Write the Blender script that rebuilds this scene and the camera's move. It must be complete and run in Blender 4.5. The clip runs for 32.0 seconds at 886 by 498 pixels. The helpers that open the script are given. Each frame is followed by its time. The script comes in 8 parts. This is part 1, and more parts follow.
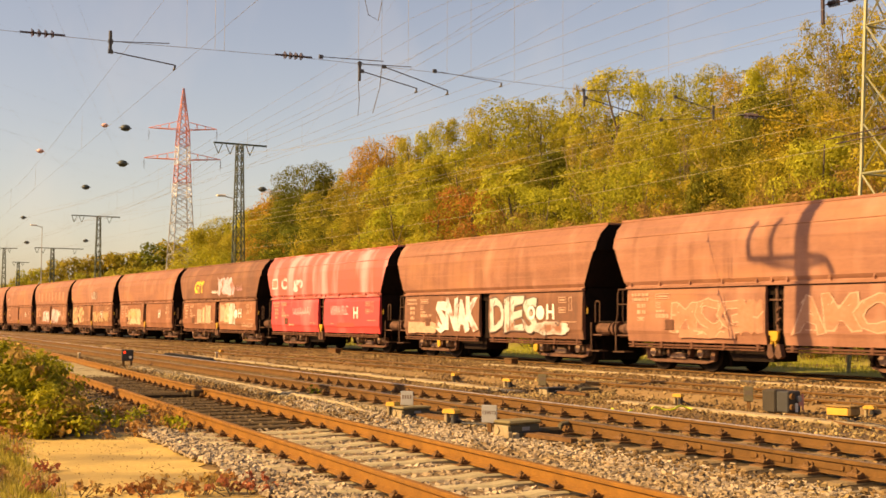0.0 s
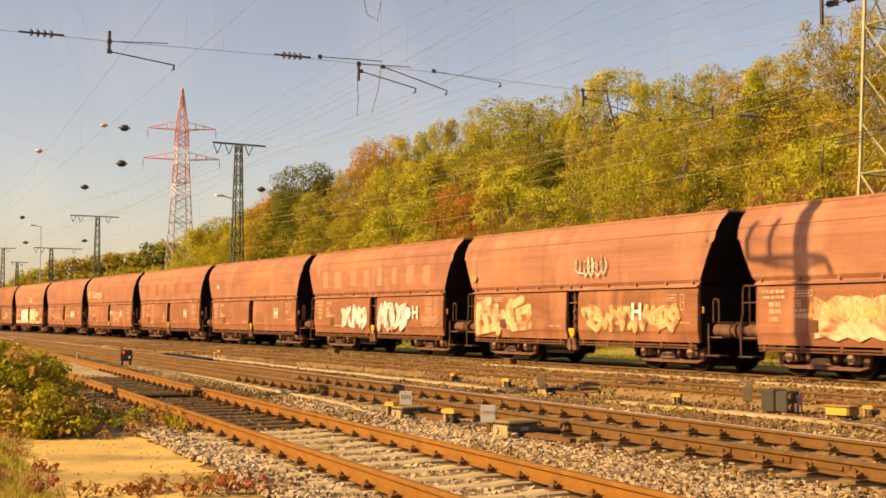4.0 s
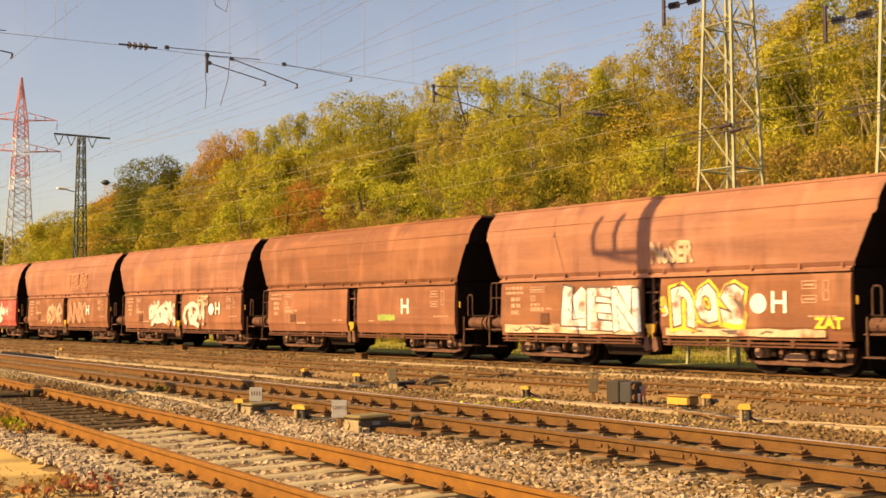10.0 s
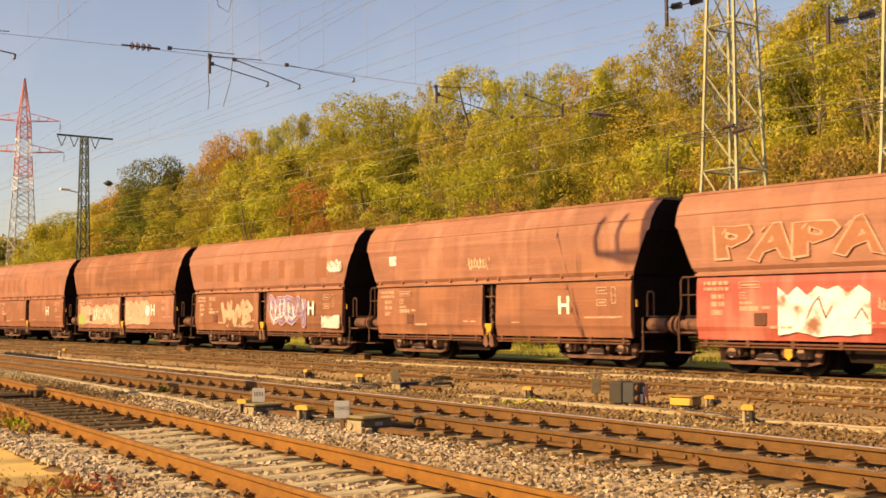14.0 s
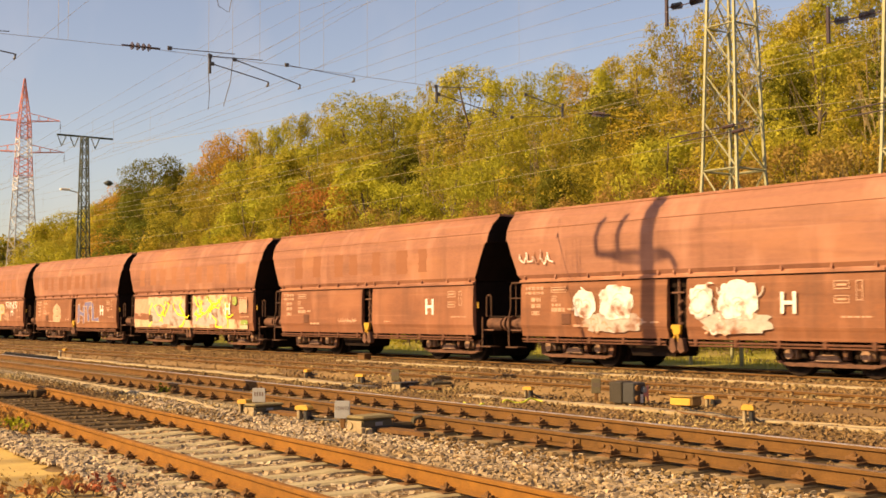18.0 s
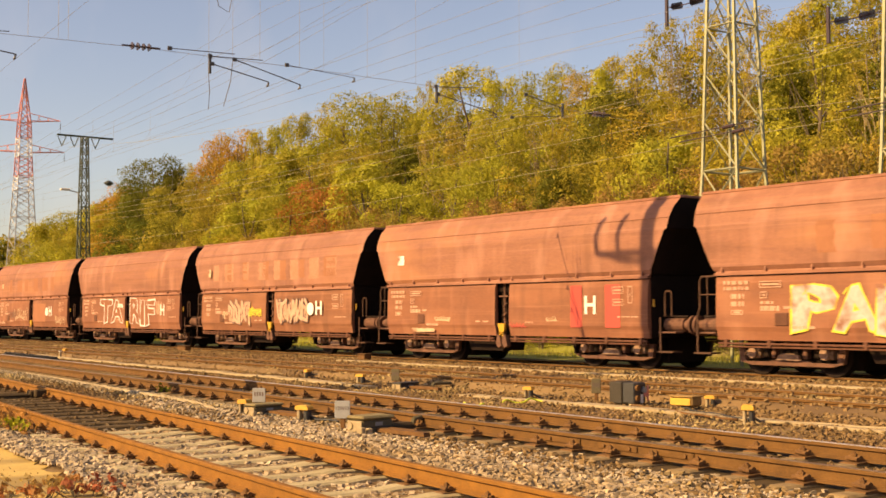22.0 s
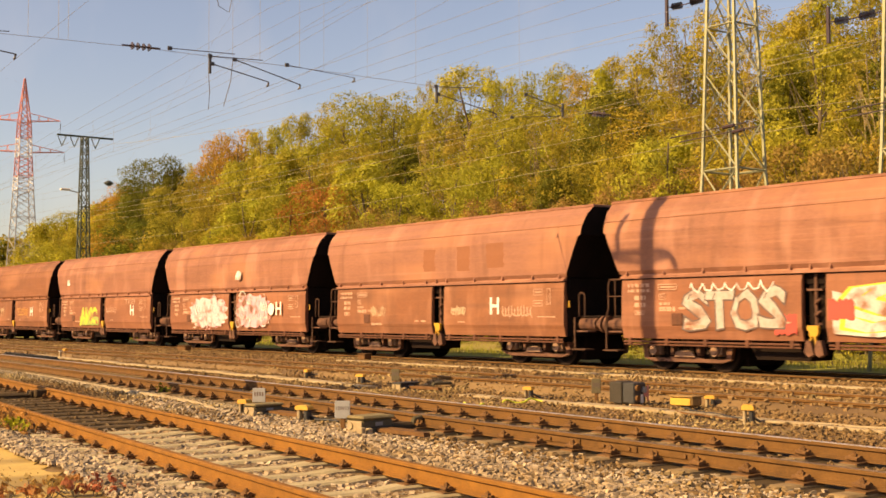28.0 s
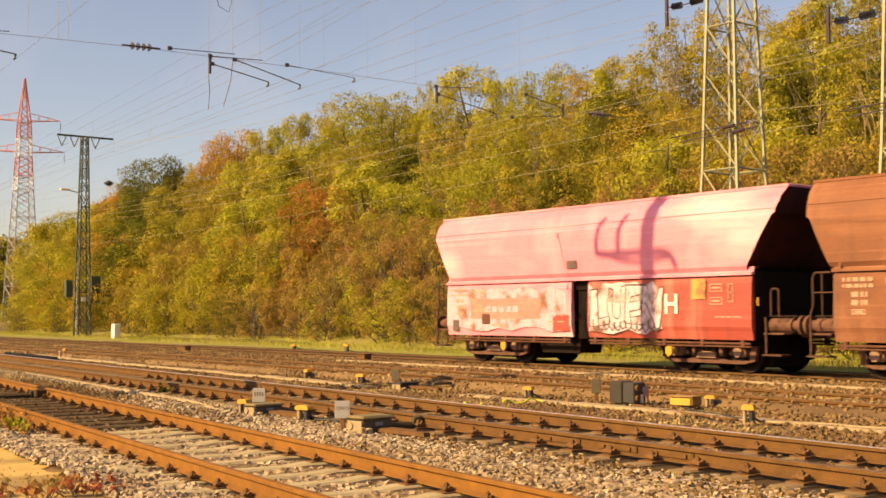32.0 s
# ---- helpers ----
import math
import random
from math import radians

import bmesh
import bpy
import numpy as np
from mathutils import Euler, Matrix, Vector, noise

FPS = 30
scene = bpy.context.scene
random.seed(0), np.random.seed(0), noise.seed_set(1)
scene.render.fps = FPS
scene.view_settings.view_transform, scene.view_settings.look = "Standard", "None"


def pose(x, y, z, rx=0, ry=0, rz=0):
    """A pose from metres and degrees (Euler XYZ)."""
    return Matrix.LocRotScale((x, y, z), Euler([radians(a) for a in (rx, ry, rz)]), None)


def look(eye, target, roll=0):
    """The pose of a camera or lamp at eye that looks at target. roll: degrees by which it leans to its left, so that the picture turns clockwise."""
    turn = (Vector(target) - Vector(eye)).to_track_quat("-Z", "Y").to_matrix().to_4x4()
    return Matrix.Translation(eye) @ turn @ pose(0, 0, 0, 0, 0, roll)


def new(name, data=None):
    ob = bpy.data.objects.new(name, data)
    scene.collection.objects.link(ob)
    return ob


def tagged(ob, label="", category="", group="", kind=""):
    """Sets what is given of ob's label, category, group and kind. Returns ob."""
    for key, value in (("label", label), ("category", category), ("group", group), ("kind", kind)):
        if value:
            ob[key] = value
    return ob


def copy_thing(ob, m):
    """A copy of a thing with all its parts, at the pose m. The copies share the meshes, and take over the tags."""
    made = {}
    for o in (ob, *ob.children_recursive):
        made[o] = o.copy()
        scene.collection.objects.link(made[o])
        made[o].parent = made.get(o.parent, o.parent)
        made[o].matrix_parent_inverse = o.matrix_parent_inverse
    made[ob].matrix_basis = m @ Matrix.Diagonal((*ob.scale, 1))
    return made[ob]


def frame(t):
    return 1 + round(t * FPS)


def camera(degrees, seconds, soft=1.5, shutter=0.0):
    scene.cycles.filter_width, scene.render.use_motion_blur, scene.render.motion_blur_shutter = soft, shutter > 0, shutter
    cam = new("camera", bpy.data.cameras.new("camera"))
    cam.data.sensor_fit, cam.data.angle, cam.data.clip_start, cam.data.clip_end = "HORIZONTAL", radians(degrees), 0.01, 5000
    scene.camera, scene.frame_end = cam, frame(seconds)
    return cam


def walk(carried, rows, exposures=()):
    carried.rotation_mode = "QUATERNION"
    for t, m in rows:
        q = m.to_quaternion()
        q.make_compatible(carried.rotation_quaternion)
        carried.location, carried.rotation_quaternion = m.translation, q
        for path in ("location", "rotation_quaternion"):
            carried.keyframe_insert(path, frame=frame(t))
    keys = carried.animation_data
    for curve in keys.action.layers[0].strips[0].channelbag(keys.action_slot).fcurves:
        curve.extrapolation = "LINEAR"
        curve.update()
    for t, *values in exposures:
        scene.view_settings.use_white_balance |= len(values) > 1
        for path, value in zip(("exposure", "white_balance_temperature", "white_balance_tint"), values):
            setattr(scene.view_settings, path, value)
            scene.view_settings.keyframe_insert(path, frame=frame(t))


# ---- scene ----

# ---- camera: a pan on a tripod ----
cam = camera(40.41, 32.0, soft=1.6, shutter=0.12)
EYE = Vector((0.0, 0.0, 1.31))


def aim(yaw, pitch, roll):
    """The camera's pose: yaw to the left from +y, pitch up, roll, in degrees."""
    a, b = radians(yaw), radians(pitch)
    way = Vector((-math.sin(a) * math.cos(b), math.cos(a) * math.cos(b), math.sin(b)))
    return look(EYE, EYE + way * 10, roll)


walk(cam, [
    (0.0, aim(59.88, 3.314, 0.249)), (3.5, aim(59.88, 3.314, 0.249)), (4.2, aim(59.75, 3.314, 0.249)),
    (5.5, aim(56.80, 3.244, 0.240)), (6.0, aim(54.63, 3.013, 0.120)), (6.5, aim(51.96, 3.008, 0.000)),
    (7.0, aim(51.547, 2.967, -0.180)), (7.5, aim(51.845, 3.014, -0.180)), (8.0, aim(52.30, 3.032, -0.180)),
    (8.5, aim(52.484, 3.060, -0.180)), (9.0, aim(52.603, 3.066, -0.180)), (10.0, aim(52.745, 3.070, -0.177)),
    (11.0, aim(52.811, 3.078, -0.177)), (12.0, aim(52.841, 3.093, -0.177)), (13.0, aim(52.860, 3.098, -0.177)),
    (14.0, aim(52.873, 3.100, -0.177)), (32.0, aim(52.885, 3.100, -0.177)),
], exposures=[(0.0, 0.59, 12500, 22), (4.5, 0.59, 12500, 22), (7.0, 0.58, 11800, 21), (10.0, 0.56, 11200, 21), (14.0, 0.55, 10500, 21), (32.0, 0.55, 10600, 21)])

# ---- sky and sun ----
SUN_UP, SUN_AZ = radians(33.0), math.pi + radians(13.0)
world = bpy.data.worlds.new("sky")
scene.world = world
world.use_nodes = True
wn = world.node_tree.nodes
sky = wn.new("ShaderNodeTexSky")
sky.sky_type, sky.sun_disc, sky.sun_elevation, sky.sun_rotation = "NISHITA", False, SUN_UP, SUN_AZ
sky.air_density, sky.dust_density, sky.ozone_density = 1.0, 1.3, 4.5
haze = wn.new("ShaderNodeMix")
haze.data_type, haze.blend_type = "RGBA", "MULTIPLY"
haze.inputs["Factor"].default_value, haze.inputs["B"].default_value = 1.0, (1.0, 0.985, 1.055, 1)
world.node_tree.links.new(sky.outputs["Color"], haze.inputs["A"])
# faint streaks of high cirrus
where, turn, veil, thin, cirrus = wn.new("ShaderNodeTexCoord"), wn.new("ShaderNodeMapping"), wn.new("ShaderNodeTexNoise"), wn.new("ShaderNodeMapRange"), wn.new("ShaderNodeMix")
turn.inputs["Rotation"].default_value, turn.inputs["Scale"].default_value = (0.3, 0.5, 0.9), (1.2, 9.0, 5.0)
veil.inputs["Scale"].default_value, veil.inputs["Detail"].default_value = 1.4, 7.0
thin.inputs["From Min"].default_value, thin.inputs["From Max"].default_value, thin.inputs["To Max"].default_value = 0.5, 0.8, 0.09
cirrus.data_type = "RGBA"
cirrus.inputs["B"].default_value = (6.0, 6.0, 6.2, 1)
wl = world.node_tree.links.new
wl(where.outputs["Generated"], turn.inputs["Vector"]), wl(turn.outputs["Vector"], veil.inputs["Vector"])
wl(veil.outputs["Fac"], thin.inputs["Value"]), wl(thin.outputs["Result"], cirrus.inputs["Factor"])
wl(haze.outputs["Result"], cirrus.inputs["A"]), wl(cirrus.outputs["Result"], wn["Background"].inputs["Color"])
wn["Background"].inputs["Strength"].default_value = 0.126
sun = new("sun", bpy.data.lights.new("sun", "SUN"))
sun.data.energy, sun.data.angle, sun.data.color = 5.35, radians(0.36), (1.0, 0.85, 0.55)
to_sun = Vector((math.sin(SUN_AZ) * math.cos(SUN_UP), math.cos(SUN_AZ) * math.cos(SUN_UP), math.sin(SUN_UP)))
sun.matrix_world = look(to_sun * 60, (0, 0, 0))


# ---- materials ----
def shade(name, c1, c2, scale=3.0, rough=0.8, bump=0.3, metal=0.0, fine=40.0, third=None, third_at=0.62, stretch=(1, 1, 1), own=True, leaf=False, dull=False):
    """A surface of two colours mixed by coarse and fine noise, a third in patches, with bump."""
    m = bpy.data.materials.new(name)
    m.use_nodes = True
    n, link = m.node_tree.nodes, m.node_tree.links.new
    b = n["Principled BSDF"]
    b.inputs["Roughness"].default_value, b.inputs["Metallic"].default_value = rough, metal
    co, mp, info = n.new("ShaderNodeTexCoord"), n.new("ShaderNodeMapping"), n.new("ShaderNodeObjectInfo")
    mp.inputs["Scale"].default_value = stretch
    link(co.outputs["Object"], mp.inputs["Vector"])
    src = mp.outputs["Vector"]
    if own:
        mul, add = n.new("ShaderNodeMath"), n.new("ShaderNodeVectorMath")
        mul.operation, mul.inputs[1].default_value = "MULTIPLY", 57.0
        link(info.outputs["Random"], mul.inputs[0])
        link(src, add.inputs[0]), link(mul.outputs[0], add.inputs[1])
        src = add.outputs[0]
    big, small = n.new("ShaderNodeTexNoise"), n.new("ShaderNodeTexNoise")
    for node, s, d in ((big, scale, 4.0), (small, fine, 5.0)):
        node.inputs["Scale"].default_value, node.inputs["Detail"].default_value = s, d
        link(src, node.inputs["Vector"])
    ramp = n.new("ShaderNodeMapRange")
    ramp.inputs["From Min"].default_value, ramp.inputs["From Max"].default_value = 0.33, 0.67
    mix0 = n.new("ShaderNodeMath")
    mix0.operation = "MULTIPLY_ADD"
    mix0.inputs[1].default_value, mix0.inputs[2].default_value = 0.45, 0.0
    link(small.outputs["Fac"], mix0.inputs[0])
    half = n.new("ShaderNodeMath")
    half.operation, half.inputs[1].default_value = "MULTIPLY_ADD", 0.55
    link(big.outputs["Fac"], half.inputs[0]), link(mix0.outputs[0], half.inputs[2])
    link(half.outputs[0], ramp.inputs["Value"])
    mix = n.new("ShaderNodeMix")
    mix.data_type = "RGBA"
    mix.inputs["A"].default_value, mix.inputs["B"].default_value = (*c1, 1), (*c2, 1)
    link(ramp.outputs[0], mix.inputs["Factor"])
    col = mix.outputs["Result"]
    if third:
        spots, lim, mix3 = n.new("ShaderNodeTexNoise"), n.new("ShaderNodeMapRange"), n.new("ShaderNodeMix")
        spots.inputs["Scale"].default_value, spots.inputs["Detail"].default_value = scale * 0.6, 8.0
        add2 = n.new("ShaderNodeVectorMath")
        add2.inputs[1].default_value = (31.0, 17.0, 5.0)
        link(src, add2.inputs[0]), link(add2.outputs[0], spots.inputs["Vector"])
        lim.inputs["From Min"].default_value, lim.inputs["From Max"].default_value = third_at - 0.08, third_at + 0.08
        link(spots.outputs["Fac"], lim.inputs["Value"])
        mix3.data_type = "RGBA"
        mix3.inputs["B"].default_value = (*third, 1)
        link(lim.outputs[0], mix3.inputs["Factor"]), link(col, mix3.inputs["A"])
        col = mix3.outputs["Result"]
    if leaf:
        geo, hsv, rng = n.new("ShaderNodeNewGeometry"), n.new("ShaderNodeHueSaturation"), n.new("ShaderNodeMapRange")
        rng.inputs["To Min"].default_value, rng.inputs["To Max"].default_value = 0.78, 1.22
        link(geo.outputs["Random Per Island"], rng.inputs["Value"]), link(rng.outputs[0], hsv.inputs["Value"])
        hue = n.new("ShaderNodeMapRange")
        hue.inputs["To Min"].default_value, hue.inputs["To Max"].default_value = 0.482, 0.524
        link(info.outputs["Random"], hue.inputs["Value"]), link(hue.outputs[0], hsv.inputs["Hue"])
        link(col, hsv.inputs["Color"])
        col = hsv.outputs["Color"]
        tr, ms = n.new("ShaderNodeBsdfTranslucent"), n.new("ShaderNodeMixShader")
        ms.inputs["Fac"].default_value = 0.4
        link(col, tr.inputs["Color"]), link(b.outputs[0], ms.inputs[1]), link(tr.outputs[0], ms.inputs[2])
        link(ms.outputs[0], n["Material Output"].inputs["Surface"])
    link(col, b.inputs["Base Color"])
    if bump:
        bp = n.new("ShaderNodeBump")
        bp.inputs["Strength"].default_value, bp.inputs["Distance"].default_value = bump, 0.02
        link(half.outputs[0], bp.inputs["Height"]), link(bp.outputs[0], b.inputs["Normal"])
    if dull or leaf:
        b.inputs["Specular IOR Level"].default_value = 0.12
    elif rough > 0.65 and not metal:
        b.inputs["Specular IOR Level"].default_value = 0.28
    return m


def weather(mat, pale, dark, amount=0.5):
    """Rain streaks, bleached blotches and soot over a painted side."""
    n, link = mat.node_tree.nodes, mat.node_tree.links.new
    b = n["Principled BSDF"]
    col = b.inputs["Base Color"].links[0].from_socket
    src = n["Mapping"].outputs["Vector"].links[0].to_node.outputs[0]
    for i, (tone, scale, at, lo, hi, top) in enumerate(((pale, (2.6, 1.0, 0.35), 0.9, 0.52, 0.70, amount), (dark, (3.6, 1.0, 0.16), 1.3, 0.55, 0.75, amount * 0.9), (pale, (0.25, 1.0, 5.0), 1.6, 0.56, 0.72, amount * 0.5), (dark, (0.5, 1.0, 1.6), 0.8, 0.55, 0.72, amount * 0.7))):
        mp, tex, lim, mix = n.new("ShaderNodeMapping"), n.new("ShaderNodeTexNoise"), n.new("ShaderNodeMapRange"), n.new("ShaderNodeMix")
        mp.inputs["Scale"].default_value, mp.inputs["Location"].default_value = scale, (7.0 * i, 3.0 * i, 11.0 * i)
        tex.inputs["Scale"].default_value, tex.inputs["Detail"].default_value = at, 3.0
        lim.inputs["From Min"].default_value, lim.inputs["From Max"].default_value, lim.inputs["To Max"].default_value = lo, hi, top
        mix.data_type = "RGBA"
        mix.inputs["B"].default_value = (*tone, 1)
        link(src, mp.inputs["Vector"]), link(mp.outputs["Vector"], tex.inputs["Vector"]), link(tex.outputs["Fac"], lim.inputs["Value"])
        link(lim.outputs[0], mix.inputs["Factor"]), link(col, mix.inputs["A"])
        col = mix.outputs["Result"]
    link(col, b.inputs["Base Color"])
    return mat


def plain(name, c, rough=0.6, metal=0.0, v=0.2, scale=12.0):
    return shade(name, c, tuple(k * (1 - v) for k in c), scale, rough, 0.1, metal, 60.0)


BROWN = shade("oxide_brown_paint", (0.295, 0.123, 0.075), (0.213, 0.089, 0.057), 0.9, 0.72, 0.12, 0, 14, (0.33, 0.14, 0.075), 0.6, (0.6, 1, 1.6))
BROWN2 = shade("faded_brown_paint", (0.30, 0.130, 0.083), (0.232, 0.10, 0.066), 0.8, 0.75, 0.12, 0, 12, (0.34, 0.145, 0.082), 0.6, (0.5, 1, 1.5))
BROWN3 = shade("dark_brown_paint", (0.20, 0.08, 0.045), (0.13, 0.06, 0.04), 0.9, 0.75, 0.12, 0, 14, (0.27, 0.12, 0.07), 0.6, (1, 1, 0.6))
RED = shade("traffic_red_paint", (0.60, 0.055, 0.06), (0.47, 0.045, 0.045), 0.8, 0.55, 0.08, 0, 12, (0.70, 0.18, 0.18), 0.6, (1.3, 1, 0.4))
DEEP_RED = shade("dull_red_paint", (0.38, 0.06, 0.04), (0.30, 0.05, 0.035), 0.8, 0.6, 0.08, 0, 12, (0.40, 0.11, 0.07), 0.62)
PINK = shade("sun_bleached_red_paint", (0.80, 0.235, 0.30), (0.73, 0.19, 0.25), 0.7, 0.65, 0.08, 0, 10, (0.82, 0.41, 0.43), 0.58, (0.5, 1, 1.4))
for mat in (BROWN, BROWN2):
    weather(mat, (0.43, 0.205, 0.14), (0.135, 0.056, 0.034), 0.5)
weather(BROWN3, (0.28, 0.125, 0.078), (0.10, 0.045, 0.03), 0.5)
weather(DEEP_RED, (0.50, 0.20, 0.15), (0.14, 0.04, 0.03), 0.45)
weather(PINK, (0.84, 0.40, 0.45), (0.60, 0.18, 0.19), 0.4)
# grime taken down to near black for the shade under the wagons
UNDER = shade("grimy_shaded_underframe", (0.035, 0.02, 0.014), (0.014, 0.01, 0.008), 3.0, 0.85, 0.3, 0.0, 30, dull=True)
BOGIE = shade("dusty_bogie_steel", (0.19, 0.088, 0.056), (0.07, 0.034, 0.024), 4.0, 0.85, 0.3, 0.0, 30)
# the wheels' shade is painted in as black steel
TREAD = shade("shaded_wheel_steel", (0.012, 0.008, 0.006), (0.007, 0.005, 0.004), 8.0, 0.85, 0.1, 0.0, 40, dull=True)
RAIL = shade("rusty_rail", (0.265, 0.113, 0.024), (0.155, 0.066, 0.016), 5.0, 0.9, 0.25, 0.0, 60, own=False)
RAIL2 = shade("brown_rail", (0.165, 0.076, 0.023), (0.09, 0.043, 0.014), 5.0, 0.9, 0.25, 0.0, 60, own=False)
BRIGHT = shade("bright_worn_rail_head", (0.62, 0.60, 0.62), (0.50, 0.46, 0.46), 3.0, 0.38, 0.03, 0.7, 40, own=False)
SHINE = shade("run_in_rail_head", (0.28, 0.19, 0.12), (0.22, 0.13, 0.07), 3.0, 0.42, 0.05, 0.7, 40, own=False)
BALLAST = shade("dirty_ballast_ground", (0.16, 0.094, 0.042), (0.235, 0.145, 0.068), 0.9, 0.95, 1.0, 0, 26, (0.11, 0.066, 0.035), 0.56, own=False)
CONCRETE = shade("weathered_concrete", (0.45, 0.365, 0.22), (0.29, 0.23, 0.13), 3.0, 0.9, 0.3, 0, 40)
TIMBER = shade("weathered_timber", (0.31, 0.205, 0.10), (0.16, 0.105, 0.05), 4.0, 0.85, 0.4, 0, 30, stretch=(0.5, 3, 3))
IRON = shade("rusty_ironwork", (0.19, 0.09, 0.032), (0.09, 0.043, 0.018), 10, 0.85, 0.3, 0.0, 60)
FEEDER = plain("bright_aluminium_wire", (0.42, 0.37, 0.22), 0.6, 0.1)
GALV = shade("galvanised_lattice", (0.34, 0.335, 0.20), (0.26, 0.25, 0.15), 2, 0.6, 0.1, 0.3, 30)
GREENMAST = shade("dark_green_mast_paint", (0.045, 0.062, 0.035), (0.07, 0.085, 0.05), 2, 0.6, 0.1, 0.2, 30)
WIRE = plain("dull_wire", (0.10, 0.095, 0.09), 0.55, 0.4)
THIN = plain("pale_thin_wire", (0.30, 0.30, 0.31), 0.6, 0.2)
WHITE = shade("chalky_white_paint", (0.78, 0.74, 0.68), (0.62, 0.57, 0.50), 3, 0.7, 0.05, 0, 30)
HILL = shade("leaf_litter_slope", (0.09, 0.065, 0.025), (0.045, 0.045, 0.016), 0.7, 0.95, 0.8, 0, 9, (0.18, 0.10, 0.04), 0.58, own=False)
GRASS = shade("dry_verge_grass", (0.30, 0.28, 0.065), (0.20, 0.20, 0.042), 0.5, 0.95, 0.6, 0, 12, (0.26, 0.20, 0.09), 0.58, own=False)
BARK = shade("grey_brown_bark", (0.16, 0.12, 0.08), (0.09, 0.07, 0.05), 4, 0.9, 0.5, 0, 30, stretch=(3, 3, 0.6))
LEAVES = [
    shade("yellow_green_leaves", (0.52, 0.46, 0.075), (0.31, 0.29, 0.04), 0.6, 0.7, 0, 0, 5, leaf=True),
    shade("olive_leaves", (0.46, 0.375, 0.06), (0.24, 0.21, 0.03), 0.6, 0.7, 0, 0, 5, leaf=True),
    shade("gold_leaves", (0.52, 0.385, 0.062), (0.34, 0.265, 0.04), 0.6, 0.7, 0, 0, 5, leaf=True),
    shade("russet_leaves", (0.53, 0.25, 0.055), (0.37, 0.175, 0.04), 0.6, 0.7, 0, 0, 5, leaf=True),
    shade("dark_green_leaves", (0.20, 0.195, 0.028), (0.095, 0.105, 0.017), 0.6, 0.7, 0, 0, 5, leaf=True),
    shade("brown_brush_leaves", (0.44, 0.275, 0.085), (0.31, 0.20, 0.062), 0.6, 0.8, 0, 0, 5, leaf=True),
    shade("brown_gold_leaves", (0.44, 0.34, 0.062), (0.30, 0.24, 0.044), 0.6, 0.8, 0, 0, 5, leaf=True),
]


# ---- building helpers ----
def mesh_of(bm, name, material=None, smooth=False):
    me = bpy.data.meshes.new(name)
    bmesh.ops.recalc_face_normals(bm, faces=bm.faces)
    bm.to_mesh(me)
    bm.free()
    if material:
        me.materials.append(material)
    if smooth:
        me.shade_smooth()
    return me


def part(name, bm, material, parent, label="", smooth=False):
    ob = new(name, mesh_of(bm, name, material, smooth) if isinstance(bm, bmesh.types.BMesh) else bm)
    ob.parent = parent
    return tagged(ob, label)


def thing(name, label, category, group="", kind="", at=None):
    ob = new(name)
    ob.empty_display_size = 0.3
    if at is not None:
        ob.matrix_world = at
    return tagged(ob, label, category, group, kind)


def box(bm, x0, x1, y0, y1, z0, z1, bevel=0.0, m=None):
    r = bmesh.ops.create_cube(bm, size=1.0)
    vs = r["verts"]
    for v in vs:
        v.co = Vector((x0 + (v.co.x + 0.5) * (x1 - x0), y0 + (v.co.y + 0.5) * (y1 - y0), z0 + (v.co.z + 0.5) * (z1 - z0)))
    if bevel:
        es = list({e for v in vs for e in v.link_edges})
        r = bmesh.ops.bevel(bm, geom=es, offset=bevel, segments=1, affect="EDGES")
        vs = list({v for f in r["faces"] for v in f.verts} | {v for v in vs if v.is_valid})
    if m is not None:
        bmesh.ops.transform(bm, matrix=m, verts=vs)
    return bm


def rod(bm, a, b, r=0.02, n=6, r2=None):
    a, b = Vector(a), Vector(b)
    d = b - a
    if d.length < 1e-6:
        return bm
    m = Matrix.Translation((a + b) / 2) @ d.to_track_quat("Z", "Y").to_matrix().to_4x4()
    bmesh.ops.create_cone(bm, cap_ends=True, segments=n, radius1=r, radius2=r if r2 is None else r2, depth=d.length, matrix=m)
    return bm


def path_rod(bm, pts, r=0.02, n=6):
    for a, b in zip(pts, pts[1:]):
        rod(bm, a, b, r, n)
    return bm


def slab(bm, outline, axis, lo, hi):
    """A flat outline (pairs) made solid along an axis: 'x' takes (y, z), 'y' takes (x, z), 'z' takes (x, y)."""
    def at(p, h):
        return {"x": (h, p[0], p[1]), "y": (p[0], h, p[1]), "z": (p[0], p[1], h)}[axis]
    a = [bm.verts.new(at(p, lo)) for p in outline]
    b = [bm.verts.new(at(p, hi)) for p in outline]
    k = len(a)
    bm.faces.new(a)
    bm.faces.new(b[::-1])
    for i in range(k):
        bm.faces.new((a[i], a[(i + 1) % k], b[(i + 1) % k], b[i]))
    return bm


def sweep(bm, pts, outline):
    """Carries an outline (sideways, up) along level points."""
    rings = []
    for i, p in enumerate(pts):
        a, b = Vector(pts[max(i - 1, 0)]), Vector(pts[min(i + 1, len(pts) - 1)])
        d = (b - a).normalized()
        side = Vector((-d.y, d.x, 0))
        rings.append([bm.verts.new(Vector(p) + side * s + Vector((0, 0, u))) for s, u in outline])
    k = len(outline)
    for r0, r1 in zip(rings, rings[1:]):
        for i in range(k):
            bm.faces.new((r0[i], r0[(i + 1) % k], r1[(i + 1) % k], r1[i]))
    bm.faces.new(rings[0][::-1])
    bm.faces.new(rings[-1])
    return bm


